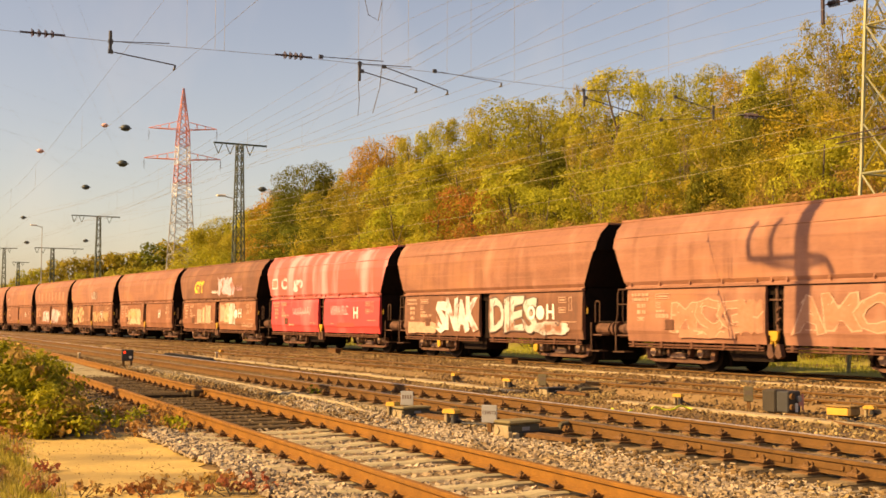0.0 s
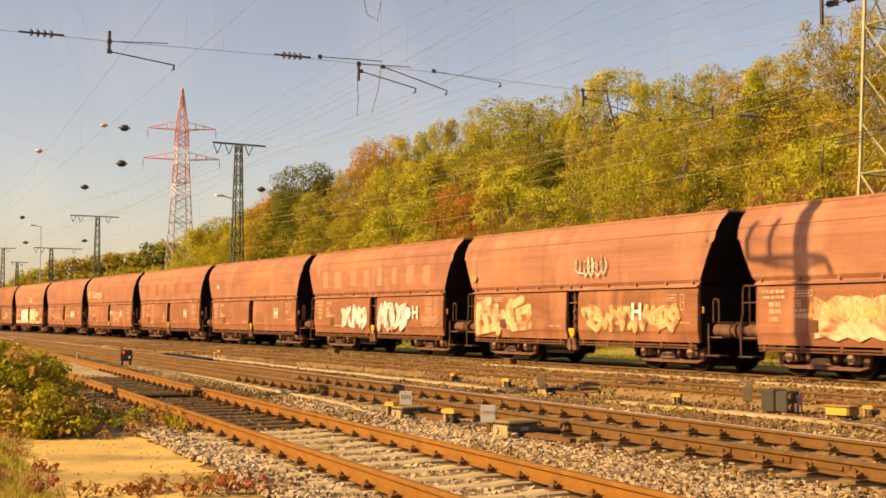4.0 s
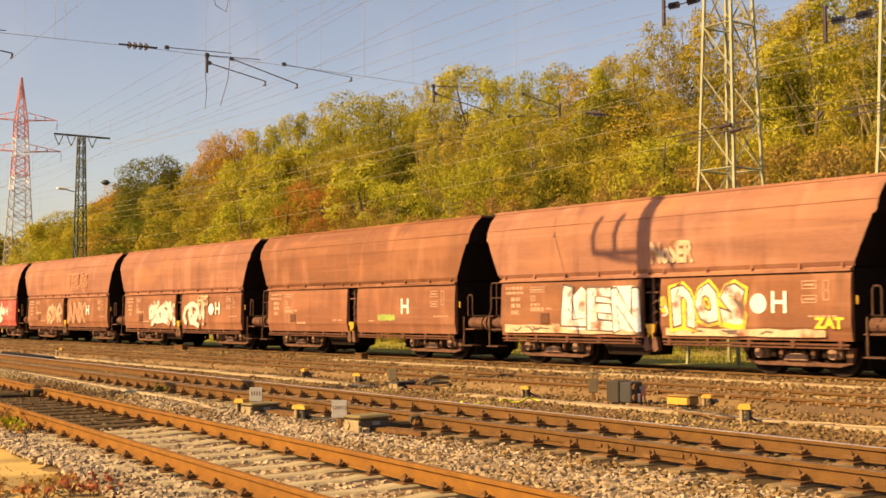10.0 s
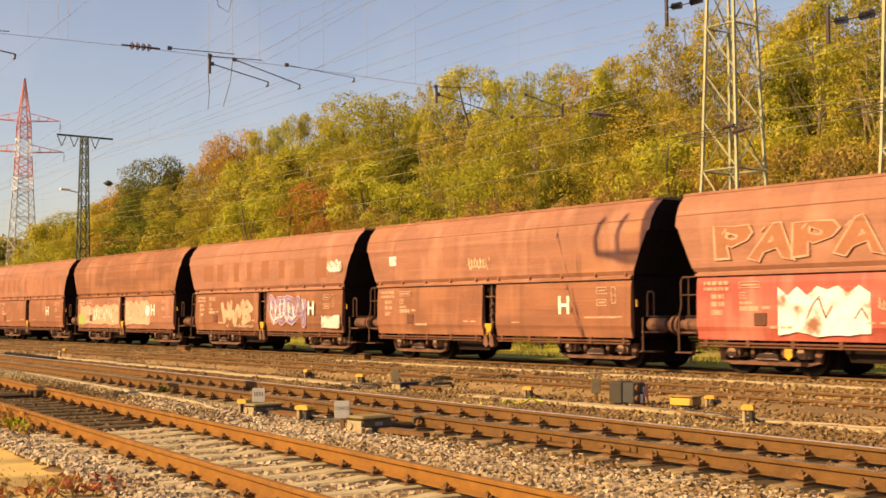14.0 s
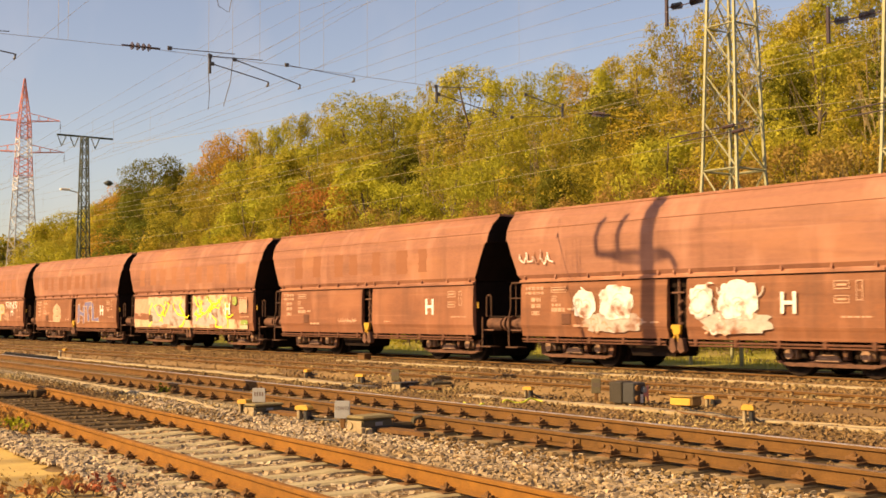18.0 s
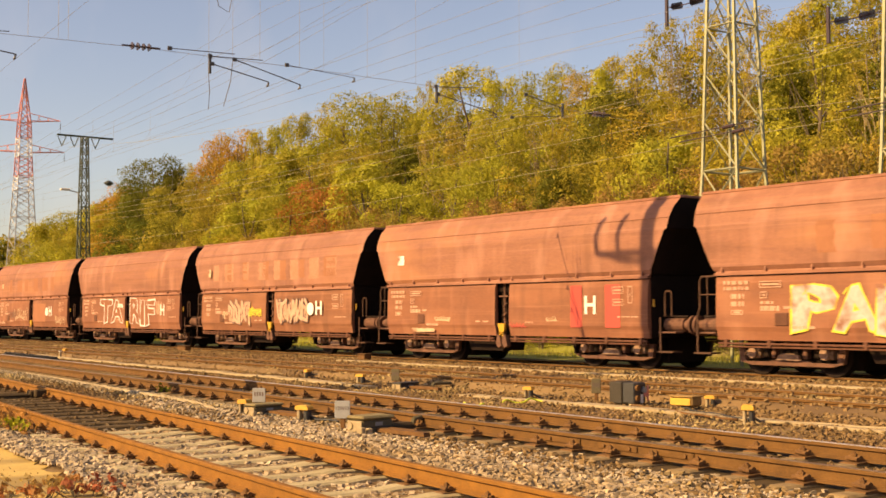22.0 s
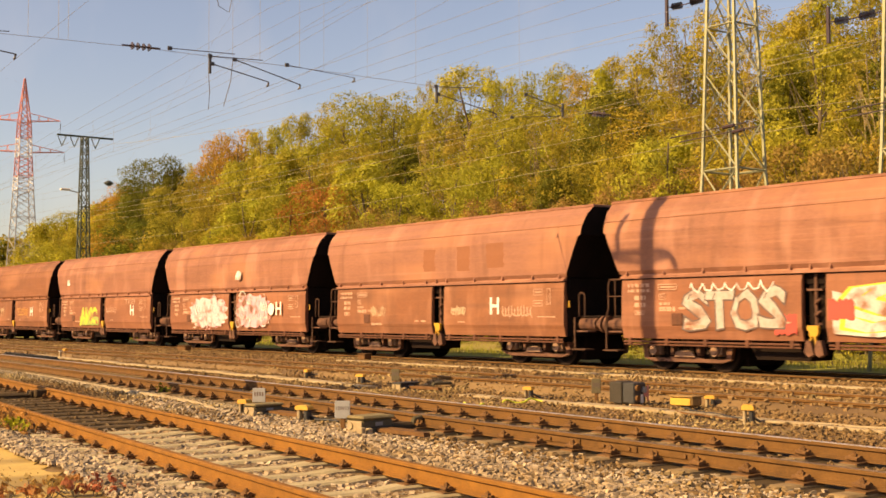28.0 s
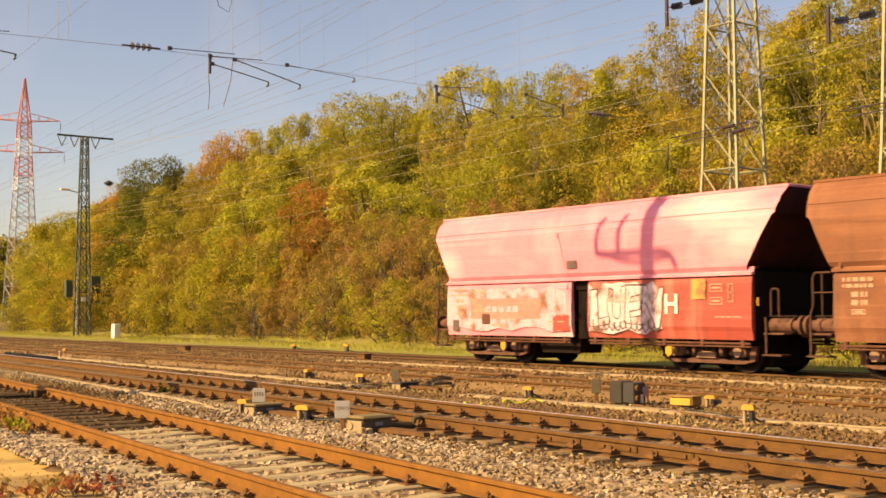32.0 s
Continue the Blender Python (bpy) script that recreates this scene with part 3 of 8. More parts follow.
    # stencilled panels
    for n, rows in enumerate((((-5.05, -4.35, 1.92, 2.0), (-5.05, -4.35, 1.80, 1.87), (-4.85, -4.5, 1.62, 1.72), (-4.85, -4.5, 1.46, 1.56), (-4.85, -4.55, 1.28, 1.38)),
                              ((-4.1, -3.55, 1.84, 1.98), (-4.08, -3.9, 1.62, 1.76), (-4.08, -3.75, 1.50, 1.56), (-4.08, -3.6, 1.36, 1.46), (-3.5, -3.3, 1.40, 1.45)),
                              ((4.15, 4.5, 1.78, 1.95), (4.15, 4.5, 1.5, 1.66), (4.65, 4.8, 1.55, 1.95), (4.3, 5.0, 1.22, 1.25)),
                              ((-3.3, -2.75, 0.99, 1.05), (-0.75, -0.5, 1.10, 1.13), (-1.05, -0.85, 1.10, 1.13), (1.0, 1.3, 1.08, 1.11)))):
        for r in rows:
            line = part("stencil_line", stencil_words(*r), STENCIL, w, "faded white stencilled line")
            tagged(line, kind="stuff")
            line.matrix_basis = pose(0, -1.5095, 0)
    bm = bmesh.new()
    box(bm, -3.72, -3.38, -1.53, -1.48, 1.04, 1.32, 0.02)
    part("card_holder", bm, HINGE, w, "rust-brown consignment card holder")
    return w


# near black puts the shade between and under the wagons into the colour
SHADE_BLACK = shade("shade_black_steel", (0.02, 0.011, 0.008), (0.009, 0.006, 0.005), 2.0, 0.95, 0.2, 0, 20, dull=True)
AXLEBOX = shade("dusty_axle_box", (0.36, 0.22, 0.15), (0.18, 0.10, 0.07), 5.0, 0.8, 0.3, 0.0, 30)
HINGE = shade("rust_brown_hinge", (0.145, 0.055, 0.032), (0.08, 0.034, 0.02), 5, 0.8, 0.2, 0, 30)
HANDRAIL = shade("rusty_handrail", (0.10, 0.045, 0.025), (0.05, 0.025, 0.016), 6, 0.75, 0.2, 0, 40)
YELLOW = plain("yellow_paint", (0.55, 0.29, 0.03), 0.6)
STENCIL = shade("worn_stencil_paint", (0.54, 0.34, 0.24), (0.40, 0.20, 0.13), 4, 0.7, 0.05, 0, 18)
FIRST = wagon_master()
H_MARK = part("brake_letter", LETTER_H, None, FIRST, "white stencilled letter")
H_MARK.matrix_basis = pose(3.05, -1.510, 1.50, 90, 0, 0)


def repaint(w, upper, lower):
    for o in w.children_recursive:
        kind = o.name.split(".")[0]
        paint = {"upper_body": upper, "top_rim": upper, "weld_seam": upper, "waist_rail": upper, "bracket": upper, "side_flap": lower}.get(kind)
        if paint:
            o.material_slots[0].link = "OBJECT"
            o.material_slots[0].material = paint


DULLRED = shade("sooty_red_paint", (0.44, 0.085, 0.072), (0.33, 0.085, 0.06), 0.9, 0.65, 0.1, 0, 10, (0.70, 0.26, 0.26), 0.56, (1.8, 1, 0.25))
BROWN4 = shade("weathered_brown_paint", (0.235, 0.088, 0.043), (0.165, 0.066, 0.036), 0.9, 0.75, 0.12, 0, 14, (0.28, 0.115, 0.06), 0.6, (0.6, 1, 1.5))
weather(BROWN4, (0.38, 0.17, 0.10), (0.11, 0.048, 0.03), 0.5)
# a darker brown that puts the lower flaps' shading into the paint
FLAP = shade("shaded_red_brown_paint", (0.25, 0.095, 0.05), (0.185, 0.072, 0.041), 0.9, 0.74, 0.12, 0, 14, (0.29, 0.115, 0.062), 0.6, (0.6, 1, 1.5))
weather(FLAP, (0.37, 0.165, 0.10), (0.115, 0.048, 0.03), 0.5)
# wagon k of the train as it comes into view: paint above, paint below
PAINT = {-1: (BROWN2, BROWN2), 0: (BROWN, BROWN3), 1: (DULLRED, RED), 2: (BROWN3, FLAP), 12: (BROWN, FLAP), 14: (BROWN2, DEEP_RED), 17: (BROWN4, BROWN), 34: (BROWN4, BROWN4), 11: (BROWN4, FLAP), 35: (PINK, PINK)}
TRAIN = {}
for k in range(-1, 36):
    w = FIRST if k == -1 else copy_thing(FIRST, pose(0, 0, 0))
    # flaps take the darker browns, shading included
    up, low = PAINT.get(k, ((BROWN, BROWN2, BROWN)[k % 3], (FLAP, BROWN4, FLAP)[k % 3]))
    TRAIN[k] = w, up, low
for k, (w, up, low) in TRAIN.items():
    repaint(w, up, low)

# (seconds, how far the train has come)
RUN = [(0.0, -27.42), (1.2, -11.3), (2.4, 5.18), (3.6, 21.95), (6.0, 55.29), (9.0, 97.40), (11.3, 130.06), (13.0, 154.22), (16.6, 205.05), (19.0, 239.42), (22.0, 281.72), (24.0, 310.2), (27.5, 359.66), (29.1, 382.06), (31.0, 408.59), (32.0, 422.61)]


def motions():
    for k, (w, up, low) in TRAIN.items():
        walk(w, [(t, pose(s - k * PITCH - HALF, TRAIN_Y, 0)) for t, s in RUN])


# ---- paint on the wagons ----
CREAM = shade("faded_cream_spray", (0.58, 0.44, 0.29), (0.43, 0.28, 0.18), 4.0, 0.7, 0.0, 0, 14, (0.24, 0.092, 0.05), 0.58)
WHITESPRAY = shade("white_spray", (0.76, 0.73, 0.68), (0.58, 0.52, 0.47), 4.0, 0.6, 0.0, 0, 14, (0.24, 0.092, 0.05), 0.59)
YELLOWSPRAY = shade("yellow_spray", (0.7, 0.55, 0.06), (0.52, 0.38, 0.05), 4.0, 0.6, 0.0, 0, 14, (0.24, 0.092, 0.05), 0.6)
ORANGESPRAY = shade("orange_spray", (0.72, 0.34, 0.08), (0.52, 0.22, 0.07), 4.0, 0.6, 0.0, 0, 14, (0.24, 0.092, 0.05), 0.56)
SILVER = shade("silver_spray", (0.5, 0.45, 0.39), (0.36, 0.3, 0.25), 4.0, 0.5, 0.0, 0.3, 14, (0.24, 0.092, 0.05), 0.6)
BLUESPRAY = shade("blue_spray", (0.085, 0.10, 0.25), (0.15, 0.12, 0.20), 4.0, 0.6, 0.0, 0, 14, (0.24, 0.092, 0.05), 0.6)
PALEBLUE = shade("pale_blue_spray", (0.5, 0.51, 0.46), (0.37, 0.35, 0.31), 4.0, 0.6, 0.0, 0, 14, (0.24, 0.092, 0.05), 0.58)
PINKSPRAY = shade("pink_spray", (0.72, 0.40, 0.45), (0.58, 0.28, 0.33), 4.0, 0.6, 0.0, 0, 14, (0.24, 0.092, 0.05), 0.58)
DARKSPRAY = shade("dark_spray", (0.07, 0.05, 0.045), (0.14, 0.08, 0.06), 3, 0.6, 0.0, 0, 14)
GREENSPRAY = shade("green_spray", (0.26, 0.38, 0.08), (0.20, 0.24, 0.06), 3, 0.6, 0.0, 0, 14)
REDSPRAY = shade("red_patch_paint", (0.50, 0.06, 0.04), (0.40, 0.055, 0.04), 3, 0.6, 0.0, 0, 14)
BUFFED = shade("buffed_brown_paint", (0.315, 0.127, 0.066), (0.27, 0.105, 0.055), 1.5, 0.75, 0.05, 0, 10)
BUFFDARK = shade("overpainted_brown", (0.25, 0.096, 0.049), (0.225, 0.086, 0.045), 1.5, 0.75, 0.05, 0, 10)
SPRAY = dict(z=shade("bleached_stripe", (0.40, 0.20, 0.13), (0.33, 0.14, 0.08), 2.0, 0.7, 0.0, 0, 12), e=shade("faded_red_panel", (0.62, 0.15, 0.12), (0.70, 0.24, 0.20), 2.0, 0.6, 0.0, 0, 12), u=BUFFED, v=BUFFDARK, q=shade("lime_spray", (0.78, 0.72, 0.03), (0.62, 0.60, 0.05), 4.0, 0.6, 0.0, 0, 14), c=CREAM, w=WHITESPRAY, y=YELLOWSPRAY, o=ORANGESPRAY, s=SILVER, b=BLUESPRAY, l=PALEBLUE, p=PINKSPRAY, d=DARKSPRAY, g=GREENSPRAY, r=REDSPRAY, f=STENCIL, m=shade("milky_pink_spray", (0.7, 0.54, 0.56), (0.56, 0.38, 0.38), 4.0, 0.6, 0.0, 0, 14, (0.24, 0.092, 0.05), 0.6))
STROKES = [[(0.1, 0.1), (0.5, 0.75), (0.95, 0.95), (0.6, 0.35), (0.95, 0.1), (0.4, 0.2)], [(0, 0.6), (0.4, 0.95), (0.8, 0.6), (0.3, 0.3), (0.7, 0.05), (1.0, 0.4)], [(0.1, 0.9), (0.3, 0.1), (0.55, 0.7), (0.75, 0.2), (1, 0.95)], [(0, 0.2), (0.35, 0.9), (0.5, 0.45), (0.9, 0.75), (0.8, 0.05)],
           [(0.6, 0.95), (0.05, 0.7), (0.2, 0.1), (0.85, 0.2), (0.9, 0.75), (0.4, 0.6), (0.5, 0.35)], [(0.0, 0.95), (0.25, 0.4), (0.1, 0.05), (0.7, 0.15), (0.95, 0.6), (0.6, 0.9)],
           [(0, 0.1), (0.2, 0.95), (0.45, 0.3), (0.7, 0.9), (0.85, 0.4), (1.1, 0.1)], [(0.9, 0.95), (0.3, 0.8), (0.7, 0.5), (0.15, 0.35), (0.6, 0.0), (1.05, 0.25)]]


class Paint:
    """Flat strokes, each a hair before the last, all on one side of a wagon."""

    def __init__(self, depth=0.0):
        self.v, self.f, self.m, self.mats, self.depth = [], [], [], [], depth

    def poly(self, pts, mat, step=0.00006):
        if mat not in self.mats:
            self.mats.append(mat)
        self.depth += step
        k, d = len(self.v), -self.depth
        self.v += [(x, d, z) for x, z in pts]
        self.f.append(tuple(range(k, k + len(pts))))
        self.m.append(self.mats.index(mat))

    def line(self, pts, w, mat):
        for (ax, az), (bx, bz) in zip(pts, pts[1:]):
            dx, dz = bx - ax, bz - az
            n = math.hypot(dx, dz) or 1.0
            ox, oz = -dz / n * w / 2, dx / n * w / 2
            self.poly([(ax + ox, az + oz), (bx + ox, bz + oz), (bx - ox, bz - oz), (ax - ox, az - oz)], mat)
        for x, z in pts:
            self.poly([(x + w / 2 * math.cos(i * 0.785), z + w / 2 * math.sin(i * 0.785)) for i in range(8)], mat)

    def put(self, parent, y, name, label):
        me = bpy.data.meshes.new(name)
        me.from_pydata(self.v, [], self.f)
        for m in self.mats:
            me.materials.append(m)
        me.polygons.foreach_set("material_index", self.m)
        me.update()
        ob = part(name, me, None, parent, label)
        ob.matrix_basis = pose(0, y, 0)
        return ob


def smooth_line(pts, rr):
    """A stroke's corners rounded off."""
    out = [pts[0]]
    for a, b, c in zip(pts, pts[1:], pts[2:]):
        out += [(b[0] + (a[0] - b[0]) * rr, b[1] + (a[1] - b[1]) * rr), b, (b[0] + (c[0] - b[0]) * rr, b[1] + (c[1] - b[1]) * rr)]
    return out + [pts[-1]]


def word(p, words, x0, x1, z0, z1, f, e):
    """Painted letters stretched over a field: an outline colour first, the fill on it."""
    lo = hi = None
    slim = words.isupper() and len(words) > 3
    for grow, mat in ((0.004 if slim else 0.05, e), (-0.012, f)):
        if f is e and grow < 0:
            continue
        cu = bpy.data.curves.new("lettering", "FONT")
        cu.body, cu.size, cu.offset, cu.resolution_u = words, 1.0, grow, 3
        tmp = bpy.data.objects.new("lettering", cu)
        me = bpy.data.meshes.new_from_object(tmp)
        bpy.data.objects.remove(tmp)
        bpy.data.curves.remove(cu)
        co = np.array([v.co[:2] for v in me.vertices])
        if lo is None:
            lo, hi = co.min(0) + grow, co.max(0) - grow
        co = (co - lo) / (hi - lo) * (x1 - x0, z1 - z0) + (x0, z0)
        p.depth += 0.0003
        for q in me.polygons:
            p.poly([tuple(co[i]) for i in q.vertices], mat, 0.0)
        bpy.data.meshes.remove(me)


def throw_up(p, r, words, x0, x1, z0, z1, f, e, rim=None):
    """Fat sprayed letters, one over the next, each leaning its own way: rim, body and a lit inner line."""
    share = [0.45 if ch in "Ii1J" else 1.0 for ch in words]
    left = x0
    for i, ch in enumerate(words):
        w = (x1 - x0) * share[i] / sum(share)
        q, lift, big = r.uniform(-0.12, 0.16), r.uniform(-0.05, 0.05), r.uniform(1.12, 1.25)
        lo = hi = None
        for grow, mat in (((0.10, rim),) if rim else ()) + ((0.06, e), (0.032, f)):
            cu = bpy.data.curves.new("lettering", "FONT")
            cu.body, cu.size, cu.offset, cu.resolution_u = ch, 1.0, grow, 2
            tmp = bpy.data.objects.new("lettering", cu)
            me = bpy.data.meshes.new_from_object(tmp)
            bpy.data.objects.remove(tmp)
            bpy.data.curves.remove(cu)
            co = np.array([v.co[:2] for v in me.vertices])
            if lo is None:
                lo, hi = co.min(0), co.max(0)
            co = (co - lo) / (hi - lo)
            x = left + w * (0.5 + (co[:, 0] - 0.5) * big + q * (co[:, 1] - 0.5))
            z = z0 + (z1 - z0) * (co[:, 1] * 0.94 + lift + 0.03)
            x, z = x + 0.05 * np.sin(6 * z + i), z + 0.045 * np.sin(8 * x + i)
            p.depth += 0.0003
            for t in me.polygons:
                p.poly([(float(x[k]), float(z[k])) for k in t.vertices], mat, 0.0)
            bpy.data.meshes.remove(me)
        if f is not e:
            p.line([(left + w * 0.2, z0 + 0.75 * (z1 - z0)), (left + w * 0.3, z0 + 0.86 * (z1 - z0))], 0.03, e)
        left += w


def spray(p, r, style, x0, x1, z0, z1, n, fill, edge):
    f, e = SPRAY[fill], SPRAY[edge]
    if style.startswith(("throw:", "rimmed:")):
        throw_up(p, r, style.split(":")[1], x0, x1, z0, z1, f, e, YELLOWSPRAY if style[0] == "r" else None)
        return
    w, h = (x1 - x0) / max(1, n), z1 - z0
    if style in ("piece", "tag", "hollow", "triple"):
        lines = []
        if style == "tag":
            k, wob = n * 9, [r.uniform(0.5, 1.0) for _ in range(n * 9 + 1)]
            lines.append([(x0 + (x1 - x0) * (i / k) + 0.16 * h * math.cos(i * 1.7), (z0 + z1) / 2 + 0.5 * h * wob[i] * math.sin(i * 1.7)) for i in range(k + 1)])
            n = 0
        n = round(n * 1.5)
        w = (x1 - x0) / max(1, n)
        for i in range(n):
            st, fx, fz, big, q = r.choice(STROKES), r.random() < 0.5, r.random() < 0.5, r.uniform(1.0, 1.6), r.uniform(-0.2, 0.2)
            ln = []
            for a, b in st:
                a, b = (1 - a if fx else a) - 0.5, (1 - b if fz else b) - 0.5
                x = x0 + w * (i + 0.5) + w * big * (a + q * b) + r.uniform(-0.03, 0.03)
                ln.append((min(max(x, x0), x1), z0 + h * (0.5 + 0.9 * b) + r.uniform(-0.06, 0.06) * h))
            lines.append(smooth_line(ln, 0.22))
        t = {"piece": min(0.34 * w, 0.17 * h), "tag": 0.028 + 0.015 * h, "hollow": min(0.30 * w, 0.14 * h), "triple": min(0.32 * w, 0.15 * h)}[style] * r.uniform(0.85, 1.15)
        if style != "tag":
            for i in range(n):
                cx, cz, rx, rz = x0 + w * (i + 0.5), (z0 + z1) / 2 + r.uniform(-0.12, 0.12) * h, w * r.uniform(0.6, 1.0), h * r.uniform(0.35, 0.55)
                star = [(min(max(cx + rx * q * math.cos(a), x0), x1), min(max(cz + rz * q * math.sin(a), z0), z1)) for a, q in ((6.2832 * j / 11, r.uniform(0.45, 1.1)) for j in range(11))]
                if style != "piece":
                    p.poly(star, f)
                    p.line(star + star[:1], 0.035, e)
            for ln in lines:
                p.line(ln, t + (0.11 if style == "triple" else 0.06), e)
            if style == "triple":
                for ln in lines:
                    p.line(ln, t + 0.05, DARKSPRAY)
        for ln in lines:
            p.line(ln, t, f)
        if style == "piece":
            for ln in lines:
                p.line([(x + 0.02, z + 0.02) for x, z in ln], 0.025, e)
    elif style == "blob":
        # a scalloped cloud with arcs sprayed into it
        cx, cz, rx, rz = (x0 + x1) / 2, (z0 + z1) / 2, (x1 - x0) / 2, (z1 - z0) / 2
        m, ph = 16 + 8 * n, r.uniform(0, 6.28)
        lobes = 4 + n
        p.poly([(cx + rx * math.copysign(abs(math.cos(a)) ** 0.7, math.cos(a)) * q, cz + rz * math.copysign(abs(math.sin(a)) ** 0.7, math.sin(a)) * q)
                for a, q in ((6.2832 * i / m, 0.86 + 0.14 * abs(math.sin(lobes * 3.1416 * i / m + ph)) + r.uniform(-0.05, 0.05)) for i in range(m))], f)
        for i in range(n * 3):
            x, z, q, a0 = r.uniform(x0 + 0.15 * rx, x1 - 0.15 * rx), r.uniform(z0 + 0.2 * rz, z1 - 0.2 * rz), r.uniform(0.2, 0.5) * rz, r.uniform(0, 6.28)
            p.line([(x + q * math.cos(a0 + j * 0.45), z + q * math.sin(a0 + j * 0.45)) for j in range(r.randint(4, 10))], r.uniform(0.015, 0.05), e if i % 3 else SPRAY["s" if i % 2 else "w"])
    elif style == "ghost":
        for i in range(n):
            xa = x0 + w * (i + r.uniform(0.0, 0.3))
            xb, za, zb = xa + w * r.uniform(0.25, 0.6), z0 + h * r.uniform(0, 0.12), z1 - h * r.uniform(0, 0.1)
            q = r.uniform(-0.12, 0.12)
            p.poly([(xa, za), (xb, za), (xb + 0.02, za + 0.2), (xb + q + 0.03, zb - 0.12), (xb + q - 0.06, zb), (xa + q + 0.05, zb - 0.02), (xa + q, zb - 0.15), (xa - 0.02, za + 0.25)], f)
    elif style == "cracks":
        # thin jagged lines that fork like lightning
        for i in range(n):
            x, z, dz = x0 + w * (i + r.uniform(0.1, 0.9)), z0 + h * r.uniform(0.75, 1.0), h * r.uniform(0.10, 0.22)
            ln = [(x, z)]
            for j in range(r.randint(3, 7)):
                x, z = min(max(x + r.choice((-1, 1)) * r.uniform(0.08, 0.36), x0), x1), max(z - dz * r.uniform(0.2, 1.4), z0)
                ln.append((x, z))
            p.line(ln, r.uniform(0.045, 0.075), f)
            if i % 2:
                x, z = ln[len(ln) // 2]
                p.line([(x, z), (x + r.uniform(0.1, 0.4), z - 0.06), (x + r.uniform(0.3, 0.6), z + r.uniform(-0.1, 0.15))], 0.05, f)
    elif style == "patch":
        m = 9
        top = [(x0 + (x1 - x0) * i / m, z1 - r.uniform(0, 0.22) * h * (i % 2)) for i in range(m + 1)]
        low = [(x1 - (x1 - x0) * i / m, z0 + r.uniform(0, 0.12) * h) for i in range(m + 1)]
        p.poly(low + top, f)
        for _ in range(n):
            a = r.uniform(x0 + 0.1, x1 - 0.3)
            p.line([(a, z0 + h * r.uniform(0.2, 0.8)), (a + 0.15, z0 + h * r.uniform(0.2, 0.8)), (a + 0.3, z0 + h * r.uniform(0.2, 0.8))], 0.04, e)
    elif style == "bars":
        for i in range(n):
            p.poly([(x0 + w * (i + 0.1), z0), (x0 + w * (i + 0.86), z0), (x0 + w * (i + 0.86), z1), (x0 + w * (i + 0.1), z1)], f)
    elif style == "plate":
        p.poly([(x0, z0), (x1, z0), (x1, z1), (x0, z1)], f)
    else:
        word(p, style, x0, x1, z0, z1, f, e)


